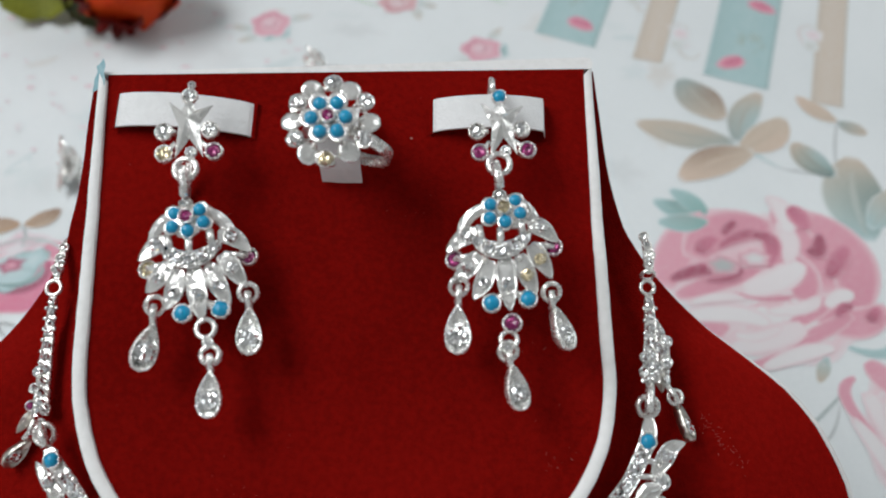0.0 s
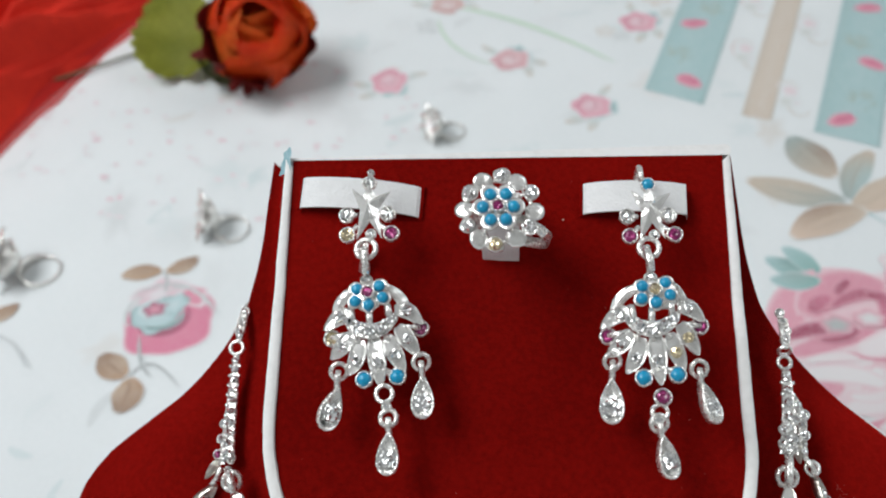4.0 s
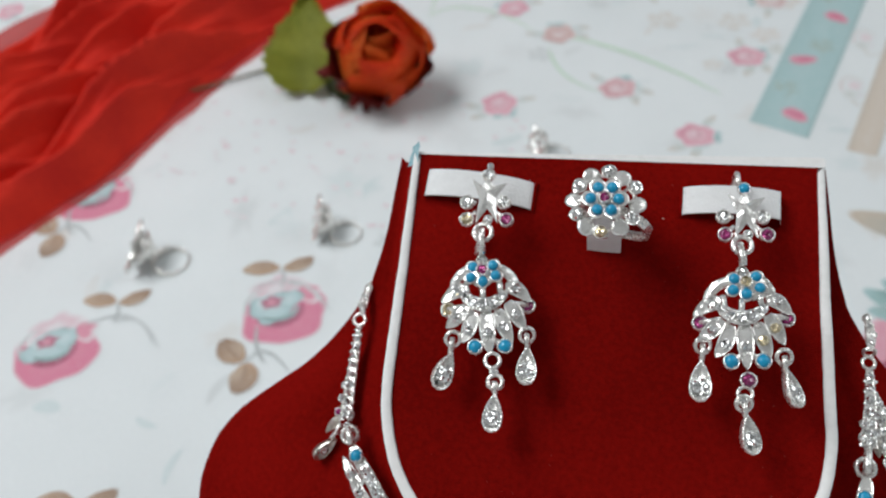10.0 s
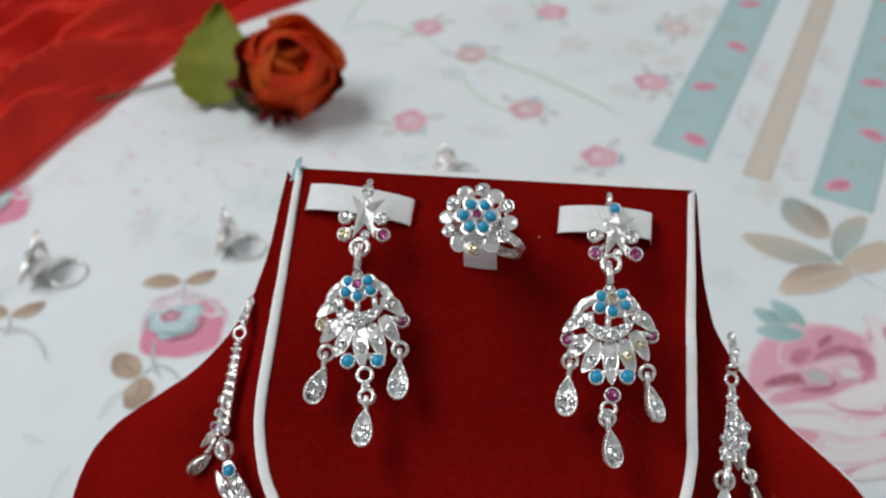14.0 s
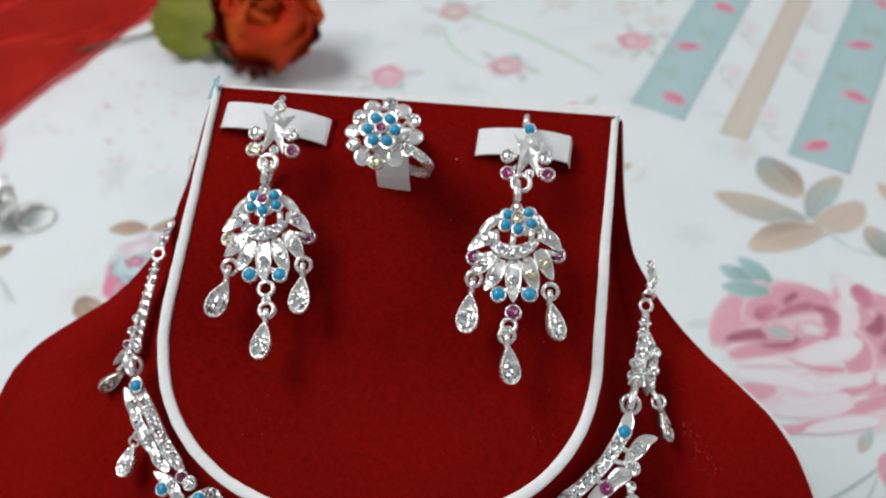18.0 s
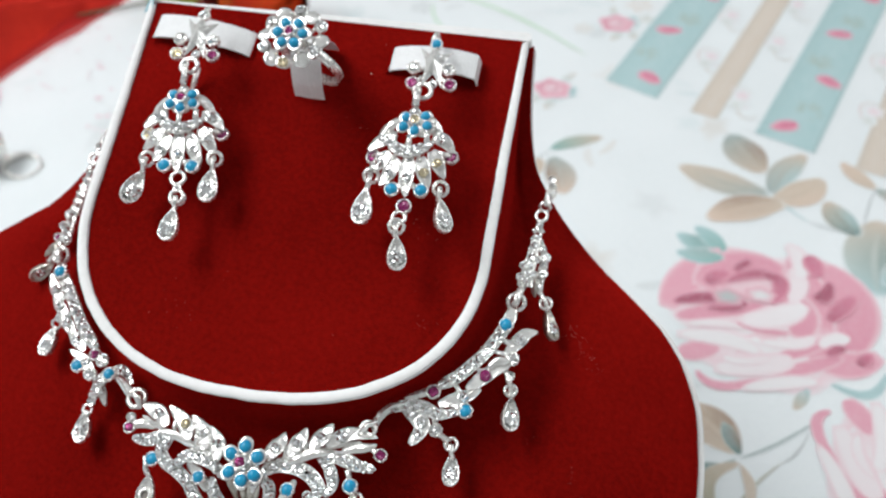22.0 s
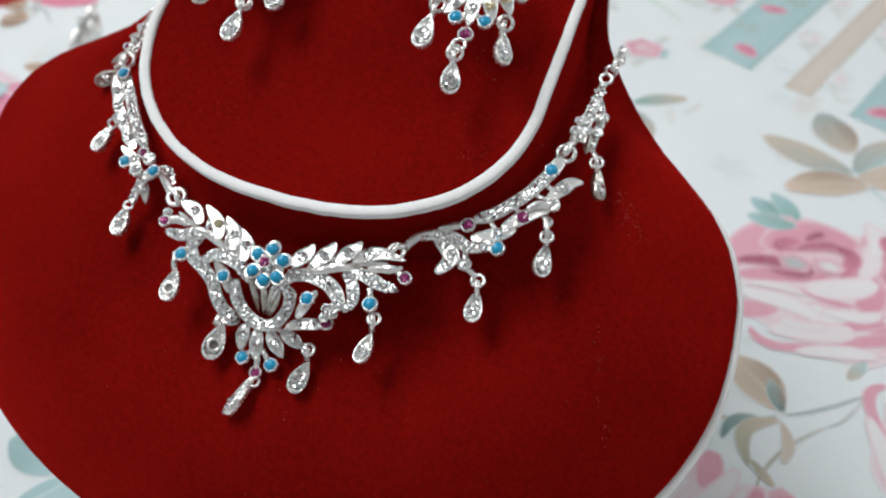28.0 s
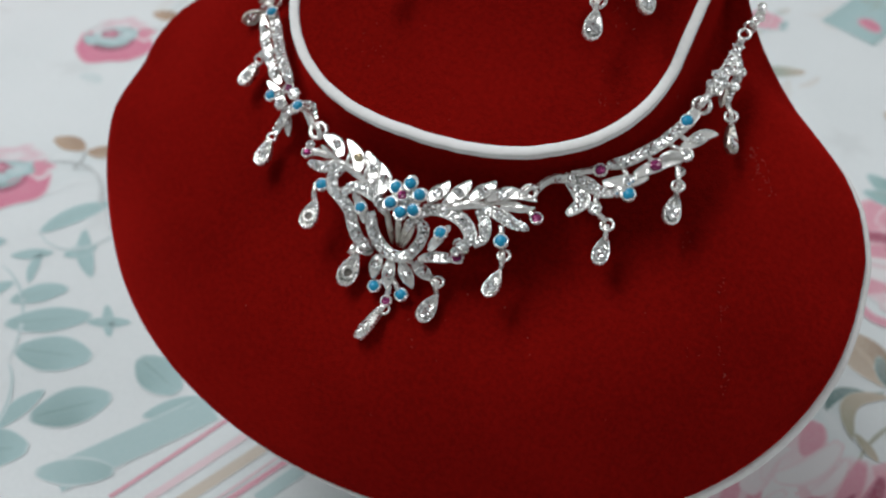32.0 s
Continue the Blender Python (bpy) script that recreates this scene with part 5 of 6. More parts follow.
    # side arches of the dome, with a bead at each foot
    for s, arc_ in ((-1, ((-3.2, -0.2), (-6.0, -1.6), (-7.8, -4.0), (-7.9, -6.6))), (1, ((4.0, 0.6), (7.0, -0.6), (9.2, -2.8), (9.7, -5.2)))):
        o = -4.0 * skew
        j.scroll("arch", [P(x * (1 - 0.6 * skew) + o * min(1, k), v, 13.2 - 0.35 * k) for k, (x, v) in enumerate(arc_)], 2.9, "band", plain=True)
        part("bead", GEMS["bead"], None, j.thing, at=j.place(*P(arc_[-1][0] * (1 - 0.6 * skew) + o, arc_[-1][1], 12.4), size=1.5))
    for a, b in (((-4.4, -5.0), (-3.4, -8.6)), ((0.8, -5.8), (1.2, -9.8)), ((5.4, -4.0), (6.2, -7.4))):
        j.wire("rib", [P(*a, 13.6), P(*b, 13.0)], 0.95, POLISHED)
    # crescent row of stones and the two outer leaves
    j.scroll("crescent", [P(-5.4, -7.0), P(-2.7, -10.2, 13.4), P(1.5, -11.5, 13.7), P(5.2, -9.9, 13.4), P(7.8, -6.4)], 4.2, "crescent", 5, 1.35)
    j.scroll("leaf", [P(-4.2, -6.8), P(-7.4, -7.4), P(-11.4, -10.8)], 4.4, "leaf", 1, 1.5, at=(0.45,))
    j.scroll("leaf", [P(7.2, -5.0), P(10.6, -5.2), P(14.8, -8.4)], 4.4, "leaf", 1, 1.5, at=(0.45,))
    j.gem(edge_left, *P(-9.2, -12.6, 11.0), 1.85)
    j.gem(edge_right, *P(13.9, -9.2, 11.0), 1.85)
    for a, b in (((-9.2, -12.6), (-5.0, -12.0)), ((13.9, -9.2), (9.6, -9.4)), ((1.6, -12.8), (2.4, -14.4)), ((-2.0, -12.4), (-1.6, -14.6)), ((5.0, -11.6), (6.4, -13.6))):
        j.wire("rib", [P(*a, 11.6), P(*b, 12.0)], 0.8)
    # fan of leaves
    for x0, v0, x1, v1, x2, v2, wd, g in ((-3.4, -11.8, -5.8, -15.0, -9.0, -18.4, 4.6, "c"), (-0.8, -13.4, -1.8, -18.6, -3.8, -22.6, 4.5, "c"), (2.3, -12.2, 3.6, -18.8, 5.0, -25.4, 4.8, "c"),
                                          (5.8, -12.0, 8.0, -16.7, 10.8, -21.4, 4.6, extra), (8.2, -9.4, 10.8, -12.6, 14.2, -17.0, 4.6, extra)):
        j.scroll("leaf", [P(x0, v0, 12.4), P(x1, v1, 12.0), P(x2, v2, 11.0)], wd, "leaf", 1, 1.3, kinds=g, at=(0.52,))
    for gx, gv in ((0.5, -23.6), (8.9, -22.4)):
        j.gem("t", *P(gx, gv, 11.2), 1.85)
        j.wire("rib", [P(gx, gv, 10.6), P(4.2, -20.5, 11.0)], 1.0)
    # pendants
    X = X0
    if pend == "r":
        j.gem("r", X - 0.6, V - 28.3, W(V - 28, 10.5), 1.9)
        j.ring(X - 1.4, V - 32.0, W(V - 32, 10), 1.9)
        j.gem("c", X - 1.8, V - 34.2, W(V - 34, 10), 1.1)
    else:
        j.ring(X + 5.8, V - 27.0, W(V - 27, 10.4), 2.1)
        j.gem("c", X + 6.6, V - 30.4, W(V - 30, 10.2), 1.1)
        j.ring(X + 7.2, V - 33.0, W(V - 33, 10), 2.0)
    for rx, rv, x, v, L, turn, roll in drops:
        j.ring(X + rx, V + rv, W(V + rv, 9.4), 2.1, tip=20, roll=15)
        j.wire("drop_link", [(X + rx, V + rv, W(V + rv, 10.4)), (X + (rx + x) / 2, V + (rv + v) / 2, W(V + v, 10.4)), (X + x, V + v - 0.8, W(V + v, 9.2))], 0.85)
        j.drop(X + x, V + v, W(V + v, 9.0), L, turn, roll)
    return j


earring(0.7, -1.2, False, "c", "ccar", "r", "a", "r", "ring", ((-6.5, -21.4, -6.6, -25.2, 13.0, -14, 38), (14.7, -18.3, 15.2, -21.6, 12.6, 2, 8), (7.2, -33.0, 7.6, -36.2, 12.2, 0, -4)),
        "silver jhumka earring with turquoise flower and teardrops on a white strap", stud=(0.6, 1.3))
earring(77.0, 1.6, True, "t", "ccrr", "a", "r", "r", "r", ((-12.8, -19.2, -13.0, -23.4, 13.2, 0, -6), (8.8, -20.6, 8.9, -24.0, 12.2, 20, 40), (-1.6, -34.6, -1.2, -37.4, 12.2, 12, 26)),
        "silver jhumka earring with hook, ruby pendant and yellowed crystals", extra="a", skew=0.11, stud=(-0.4, 2.0), body=-2.6, sunk=-6.0, low=-1.8)


# ---------------------------------------------------------------- finger ring on its strap
def set_ring():
    x, v = -25.8, 245.1
    w = hang_w(v)
    j = Jewel("finger_ring", x, v, w + 6, "silver flower ring with turquoise petals, round discs and crystal leaves", "ring")
    j.thing.matrix_basis = j.thing.matrix_basis @ Matrix.Scale(0.84, 4)
    top = w + 33.6
    j.gem("r", x, v, top + 2.0, 1.7)
    for k in range(6):
        a = radians(60 * k + 2)
        c, s = math.cos(a), math.sin(a)
        part("petal", ROUND, None, j.thing, at=j.place(x + 5.0 * c, v + 5.0 * s, top + 0.9, 60 * k, 0, 0, (3.0, 2.8, 2.4)))
        j.gem("t", x + 4.6 * c, v + 4.6 * s, top + 0.9, 1.85, bezel=False)
        part("bead", GEMS["bead"], None, j.thing, at=j.place(x + 2.8 * math.cos(a + 0.52), v + 2.8 * math.sin(a + 0.52), top + 1.4, size=0.5))
        j.wire("prong", [(x + 6.4 * c, v + 6.4 * s, top - 0.6), (x + 10.2 * c, v + 10.2 * s, top - 2.4)], 0.55)
    bm = plate(bmesh.new(), [(U * p[0], U * p[1]) for p in circle(0, 0, 0, 4.8, 24)], 0, U * 0.8, U * 1.6)
    part("cup", bm, SILVER, j.thing, at=pose(0, 0, U * (top - 1.4 - w - 6)))
    bm = bmesh.new()
    tube(bm, [(U * p[0], U * p[1], U * p[2]) for p in circle(0, 0, 0, 10.0, 32)], U * 0.6, 8, closed=True)
    part("gallery", bm, SILVER, j.thing, "thin silver hoop under the leaves", at=pose(0, 0, U * (top - 3.2 - w - 6)))
    # wreath: crystal leaves and plain bent discs by turns
    rnd = random.Random(21)
    for k in range(12):
        a = radians(30 * k + rnd.uniform(-3, 3))
        r = 10.6 + rnd.uniform(-0.5, 0.7)
        gx, gv = x + r * math.cos(a), v + r * math.sin(a)
        if k % 2:
            q = math.degrees(a) + 90 + rnd.uniform(-40, 40)
            h = 2.7 * math.cos(radians(q)), 2.7 * math.sin(radians(q))
            j.scroll("leaf", [(gx - h[0], gv - h[1], top - 1.6), (gx, gv, top - 1.4), (gx + h[0], gv + h[1], top - 2.4)], 5.0, "leaf", 1, 1.8, kinds="a" if k == 9 else "c", at=(0.5,))
        else:
            part("disc", DISC, None, j.thing, "plain polished silver disc", at=j.place(gx, gv, top - 2.0, rnd.uniform(0, 360), rnd.uniform(-22, 22), rnd.uniform(-22, 22), (3.2, 2.9, 2.6)))
    for k in range(4):
        a = radians(90 * k + 38)
        j.wire("strut", [(x + 9.6 * math.cos(a), v + 9.6 * math.sin(a), top - 3.0), (x + 5.0 * math.cos(a), v + 5.0 * math.sin(a), top - 6.0)], 0.6)
    bm = bmesh.new()
    n = 40
    rows = []
    for k in range(n):
        a = k * math.tau / n
        r0, r1 = 10.5, 11.2
        rows.append([bm.verts.new((U * r * math.cos(a), U * y, U * r * math.sin(a))) for r, y in ((r0, -1.5), (r1, -1.4), (r1, 1.4), (r0, 1.5))])
    for k in range(n):
        for q in range(4):
            bm.faces.new((rows[k][q], rows[k][(q + 1) % 4], rows[(k + 1) % n][(q + 1) % 4], rows[(k + 1) % n][q]))
    part("band", bm, SILVER, j.thing, "plain silver band", at=pose(U * 3.6, U * -0.6, U * 11.6, 4, -8, -20) @ Matrix.Scale(1.18, 4))
    return j


set_ring()
thing = empty("strap", FLAT @ pose(U * -25.6, U * 247, U * (panel_w(247) + 2.0), math.degrees(math.atan(-0.036))), "white strap standing through the finger ring", "strap", "white straps")
bm = bmesh.new()
rows = []
for k in range(15):
    t = k / 14
    rows.append([bm.verts.new((U * x, U * (-7.2 + 20 * t), U * (15 * math.sin(math.pi * t) ** 0.7 - 1.4 + e))) for x, e in ((-5.1, 0.0), (-5.0, 0.6), (5.0, 0.6), (5.1, 0.0))])
for a, b in zip(rows, rows[1:]):
    for k in range(4):
        bm.faces.new((a[k], a[(k + 1) % 4], b[(k + 1) % 4], b[k]))
part("band", bm, STRAP, thing, smooth=False)
part("slit", box(U * 11.6, U * 0.9, U * 0.7, U * 0.2), VELVET, thing, "slit in the velvet", at=pose(0, U * -7.4, U * -1.2))


# ---------------------------------------------------------------- necklace
def necklace():
    j = Jewel("necklace", -20.0, 124.0, 112.0, "silver necklace with crystal leaves, turquoise and ruby stones and teardrops", "necklace")

    def on(w, *pts):
        """Points of one height; three numbers keep their own."""
        return [(p[0], p[1], p[2] if len(p) > 2 else w) for p in pts]
    # centre piece: flower of six petals
    fx, fv, fw = -18.0, 122.5, 121.8
    j.gem("r", fx, fv, fw + 1.0, 1.6)
    for gx, gv in ((-3.5, 2.0), (0.1, 4.7), (4.3, 2.3), (4.6, -2.8), (1.3, -4.8), (-2.9, -3.1)):
        turn = math.degrees(math.atan2(gv, gx))
        part("petal", ROUND, None, j.thing, at=j.place(fx + gx * 1.03, fv + gv * 1.03, fw, turn, 0, 0, (2.7, 2.3, 2.4)))
        j.gem("t", fx + gx, fv + gv, fw + 0.2, 1.75, bezel=False)
    for k in range(6):
        a = radians(60 * k + 12)
        part("bead", GEMS["bead"], None, j.thing, at=j.place(fx + 2.4 * math.cos(a), fv + 2.4 * math.sin(a), fw + 0.6, size=0.55))
    part("flower_cup", plate(bmesh.new(), [(U * p[0], U * p[1]) for p in circle(0, 0, 0, 4.6, 20)], 0, U * 0.8, U * 1.4), SILVER, j.thing, at=pose(U * (fx - j.x), U * (fv - j.v), U * (fw - 2.0 - j.w)))
    # right wing: pointed leaves on a spine
    for pts in (((-12.4, 125.2), (-10.6, 128.0), (-9.0, 130.4), (-8.2, 133.4)), ((-6.1, 127.2), (-4.4, 130.2), (-3.1, 132.8), (-2.3, 135.8)), ((0.2, 130.0), (2.0, 133.2), (3.7, 135.4), (5.0, 138.2))):
        j.scroll("leaf", on(118.2, *pts), 4.7, "leaf", 1, 1.35, at=(0.42,))
    j.scroll("leaf", on(118.0, (4.7, 132.0), (8.2, 135.0), (12.0, 136.6), (18.8, 136.6)), 4.4, "leaf", 1, 1.65, at=(0.32,))
    j.scroll("leaf", on(117.2, (9.2, 131.2), (13.1, 132.6), (16.3, 133.4), (19.0, 134.8)), 2.8, "leaf", plain=True)
    j.scroll("spine", on(116.6, (-13.2, 123.9), (-7.3, 126.2), (-2.1, 128.8), (3.2, 130.9), (9.3, 133.3), (14.1, 134.6)), 1.7, "band", plain=True)
    for x, v in ((-7.6, 128.0), (-1.8, 130.2), (4.2, 132.8)):
        j.wire("rib", [(x, v - 2.2, 116.6), (x + 0.4, v + 1.6, 117.4)], 0.7, POLISHED)
    j.gem("r", 20.4, 131.9, 117.0, 1.6)
    j.wire("rib", [(20.6, 131.8, 116.0), (17.0, 133.4, 116.4)], 0.9)
    # right wing: scrolls set with crystals
    j.scroll("scroll", on(116.8, (-15.6, 115.4, 113.5), (-13.2, 120.4), (-8.9, 123.8), (-3.4, 124.3), (1.1, 123.0), (4.3, 120.0, 115.6), (3.0, 117.2, 114.6), (0.6, 116.6, 114)), 4.4, "crescent", 10, 1.35)
    j.scroll("leaf", on(118.0, (-5.2, 125.2), (0.8, 128.9), (6.4, 129.9)), 3.0, "leaf", plain=True)
    j.scroll("scroll", on(117.2, (3.6, 129.3), (9.8, 129.0), (14.8, 127.8), (20.0, 127.8)), 4.2, "leaf", 5, 1.3)
    j.scroll("scroll", on(116.2, (2.4, 128.0), (5.4, 126.8), (7.2, 124.3), (7.9, 121.1, 115), (6.0, 118.0, 114)), 3.8, "crescent", 5, 1.25)
    j.scroll("leaf", on(114.6, (-7.2, 112.6, 112.0), (-5.2, 115.4), (-3.0, 121.0, 115.6)), 3.4, "crescent", plain=True)
    j.gem("t", -4.5, 117.8, 116.0, 1.75)
    for x, v in ((1.0, 117.4), (3.4, 116.4), (1.4, 114.8)):
        j.gem("c", x, v, 113.6, 1.2)
    j.gem("t", 13.2, 122.1, 115.4, 1.85)
    j.wire("rib", [(13.2, 122.1, 114.4), (11.6, 126.4, 116.2)], 0.9)
    j.ring(15.2, 119.0, 113.0, 1.7)
    j.wire("drop_link", [(14.2, 120.6, 113.8), (15.4, 118.0, 113.8), (15.6, 115.6, 111.4)], 0.8)
    j.drop(15.8, 115.4, 110.4, 10.6, turn=-6, roll=-12)
    j.scroll("leaf", on(111.2, (-9.6, 109.4, 109.6), (-5.6, 111.2), (-1.0, 112.6), (1.6, 113.4)), 3.6, "crescent", 2, 1.25)
    j.gem("r", 2.0, 113.8, 111.2, 1.6)
    # U-shaped row of crystals in the middle
    j.scroll("u_band", on(110, (-28.6, 117.4, 113.6), (-26.8, 113.0, 111.6), (-22.8, 109.6, 109.8), (-18.0, 108.0, 108.8), (-13.4, 109.4, 109.4), (-10.8, 113.6, 111.4), (-10.6, 117.4, 113.4), (-12.6, 119.6, 114.6)), 3.7, "band", 15, 1.35)
    # Duller silver on the stalks stands for the dark velvet reflections inside the U.
    for x0, v0, x1, v1 in ((-19.6, 118.6, -18.1, 111.4), (-16.4, 118.4, -17.2, 111.4), (-24.4, 119.6, -19.6, 111.2), (-14.0, 118.4, -16.2, 111.2)):
        j.scroll("stalk", [(x0, v0, 114.6), ((x0 + x1) / 2, (v0 + v1) / 2, 111.0), (x1, v1, 108.8)], 2.0, "leaf", plain=True, mat=DULL)
    # left wing
    for pts, g in ((((-26.7, 122.4), (-27.4, 126.4), (-29.3, 129.0), (-31.4, 131.4)), "c"), (((-31.1, 124.6), (-32.2, 128.6), (-34.2, 130.9), (-37.4, 133.6)), "c"),
                   (((-36.9, 125.8), (-38.4, 130.0), (-41.2, 132.6), (-45.2, 135.2)), "a"), (((-44.6, 129.2), (-47.1, 132.2), (-50.2, 133.4), (-53.4, 134.0)), "c")):
        j.scroll("leaf", on(118.2, *pts), 4.7, "leaf", 1, 1.35, kinds=g, at=(0.42,))
    j.scroll("spine", on(116.6, (-26.5, 122.4), (-31.8, 124.8), (-36.7, 125.4), (-42.4, 127.2), (-48.2, 129.2), (-53.0, 131.0)), 1.7, "band", plain=True)
    for x, v in ((-29.6, 125.6), (-34.6, 127.6), (-42.0, 129.6)):
        j.wire("rib", [(x, v - 2.4, 116.6), (x - 0.5, v + 1.4, 117.4)], 0.7, POLISHED)
    j.scroll("scroll", on(116.2, (-24.0, 117.8, 114.6), (-27.8, 121.0), (-32.7, 122.4), (-36.8, 121.8), (-39.4, 119.0, 115.2)), 4.3, "crescent", 7, 1.35)
    j.scroll("scroll", on(114.6, (-42.8, 126.0, 116.4), (-44.9, 123.0, 116), (-43.4, 119.6, 115), (-39.2, 117.5), (-35.2, 114.9, 113.4), (-32.7, 111.2, 111.4), (-29.4, 108.4, 109.4), (-25.4, 108.2, 108.4)), 3.8, "band", 12, 1.3)
    j.scroll("scroll", on(116.4, (-54.6, 124.4), (-49.6, 124.4), (-46.0, 126.0), (-41.6, 126.4)), 4.0, "crescent", 5, 1.25)
    j.scroll("leaf", on(117.4, (-46.4, 127.0), (-42.0, 127.2), (-34.8, 125.4)), 2.6, "crescent", plain=True)
    j.scroll("leaf", on(114.0, (-36.3, 120.6, 115), (-32.0, 117.3), (-29.4, 113.4, 111.8)), 3.4, "crescent", plain=True)
    j.gem("t", -31.9, 116.8, 114.8, 1.7)
    j.scroll("leaf", on(116.2, (-56.8, 126.9), (-53.3, 128.8), (-48.2, 128.0)), 2.8, "leaf", plain=True)
    j.gem("r", -56.2, 127.0, 117.0, 1.5)
    j.gem("c", -56.8, 130.0, 116.6, 1.2)
    j.gem("t", -47.4, 119.4, 114.8, 1.8)
    j.wire("drop_link", [(-47.4, 119.4, 113.6), (-50.4, 119.6, 113.0), (-49.8, 116.6, 112.2), (-48.8, 115.0, 111.8)], 0.9)
    j.drop(-48.2, 115.6, 111.2, 11.8, turn=4, back=True)
    j.scroll("leaf", on(106.6, (-25.2, 108.0), (-28.0, 107.0), (-31.6, 106.4)), 3.8, "leaf", 1, 1.3)
    j.wire("drop_link", [(-31.4, 107.0, 106.6), (-32.2, 104.4, 105.2)], 1.2)
    j.drop(-30.2, 105.8, 104.8, 13.2, turn=0, roll=24, back=True)
    # fan under the U
    for x0, v0, x1, v1 in ((-22.6, 107.0, -22.2, 99.8), (-18.6, 106.8, -16.2, 98.2), (-14.8, 107.0, -8.8, 101.6), (-11.4, 108.6, -4.0, 106.2)):
        j.scroll("leaf", [(x0, v0, 106.8), ((x0 + x1) / 2, (v0 + v1) / 2, 106.0), (x1, v1, 104.4)], 4.2, "leaf", 1, 1.45, at=(0.45,))
        j.wire("rib", [(-18.0, 108.4, 107.8), (x0, v0, 106.4)], 0.7)
    j.ring(-2.2, 106.2, 105.2, 1.7)
    j.wire("drop_link", [(-4.6, 106.6, 105.6), (-2.0, 106.0, 106.2), (-1.8, 103.4, 104.0)], 0.9)
    j.drop(-1.2, 103.4, 103.4, 11.6, turn=-8, roll=22)
    for x, v, k, r in ((-20.9, 98.1, "t", 1.75), (-11.7, 98.7, "t", 1.75), (-15.2, 95.2, "r", 1.5)):
        j.gem(k, x, v, 103.4, r)
        j.wire("rib", [(x, v, 102.8), (-17.0, 103.0, 105.0)], 0.9)
    j.ring(-14.8, 92.8, 102.4, 1.5)
    j.wire("drop_link", [(-15.2, 94.0, 102.8), (-15.4, 92.0, 103.2)], 0.8)
    j.drop(-15.4, 92.6, 103.0, 13.6, turn=-14, roll=-56)
    # right side piece
    j.ring(15.3, 138.6, 117.6, 2.2)
    j.wire("ring_link", [(13.0, 136.4, 117.2), (15.2, 139.6, 118.8), (17.6, 140.8, 117.4)], 0.9, POLISHED)
    j.scroll("hook", on(117.0, (16.6, 138.6), (17.8, 142.8), (20.9, 146.4), (25.6, 148.4)), 2.6, "leaf", plain=True)
    j.scroll("scroll", on(116.4, (19.0, 144.6), (24.4, 147.4), (29.5, 147.7), (34.6, 146.4), (40.8, 148.3)), 4.0, "crescent", 6, 1.3)
    j.scroll("fang", on(115.4, (23.6, 146.8), (28.3, 144.6), (30.4, 141.8), (27.8, 136.6)), 5.0, "crescent", 3, 1.45)
    j.gem("r", 32.0, 152.5, 117.4, 1.75)
    j.scroll("scroll_foot", on(116.6, (24.0, 149.4), (29.0, 151.8), (34.6, 155.4)), 2.4, "crescent", plain=True)
    j.scroll("stone_band", on(117.4, (33.4, 154.4), (38.3, 158.2), (41.6, 162.0), (44.9, 166.2), (47.7, 171.3), (50.0, 176.4), (50.8, 181.4, 116.2)), 3.9, "band", 10, 1.3, at=[0.06 + 0.076 * k for k in range(10)])
    j.gem("t", 49.7, 175.6, 118.2, 1.8)
    j.scroll("leaf", on(116.2, (34.0, 149.2), (39.2, 151.9), (42.3, 153.3), (45.6, 155.6)), 4.2, "leaf", 1, 1.55, at=(0.5,))
    j.scroll("leaf", on(116.2, (41.6, 154.8), (45.0, 158.8), (48.2, 161.6), (53.0, 164.2)), 4.4, "leaf", 1, 1.6, kinds="r", at=(0.45,))
    j.scroll("leaf", on(117.0, (46.4, 162.0), (49.0, 164.6), (52.4, 165.0)), 2.6, "crescent", plain=True)
    j.scroll("leaf", on(116.2, (51.2, 167.4), (53.8, 171.4), (56.0, 174.2), (59.2, 175.4)), 4.4, "leaf", 1, 1.55, at=(0.42,))
    j.gem("c", 53.0, 166.2, 116.0, 1.7)
    for a, b in (((47.0, 167.6), (52.4, 167.0)), ((48.6, 171.6), (53.0, 170.2)), ((42.4, 162.0), (46.0, 160.6)), ((37.0, 156.4), (40.6, 153.0)), ((42.2, 148.9), (37.0, 149.8))):
        j.wire("rib", [(*a, 116.2), (*b, 115.6)], 0.85, POLISHED)
    j.gem("t", 42.0, 148.8, 115.8, 1.85)
    j.gem("c", 34.2, 142.2, 113.8, 1.7)
    j.wire("rib", [(33.4, 146.4, 115.6), (34.2, 142.0, 113.2), (38.6, 139.6, 112.2)], 1.0)
    j.ring(39.2, 139.2, 111.8, 1.8)
    j.wire("drop_link", [(39.2, 139.0, 112.8), (39.9, 136.4, 111.6), (40.2, 134.8, 109.6)], 0.85)
    j.drop(39.6, 137.4, 108.6, 11.0, turn=6, roll=6)
    j.gem("c", 53.0, 161.4, 114.2, 1.2)
    j.ring(53.8, 157.6, 112.6, 1.7)
    j.wire("drop_link", [(51.8, 162.4, 115.4), (53.8, 158.2, 113.4), (54.4, 154.4, 111.0)], 0.9)
    j.drop(53.8, 156.2, 110.4, 11.6, turn=8, roll=32)
    # right end chain: a wedge of crystals in two strands
    j.ring(51.2, 184.4, 113.6, 2.5, tip=10)
    j.wire("link", [(51.0, 182.6, 115.6), (51.6, 186.6, 115.0), (52.4, 190.6, 112.6)], 1.2)
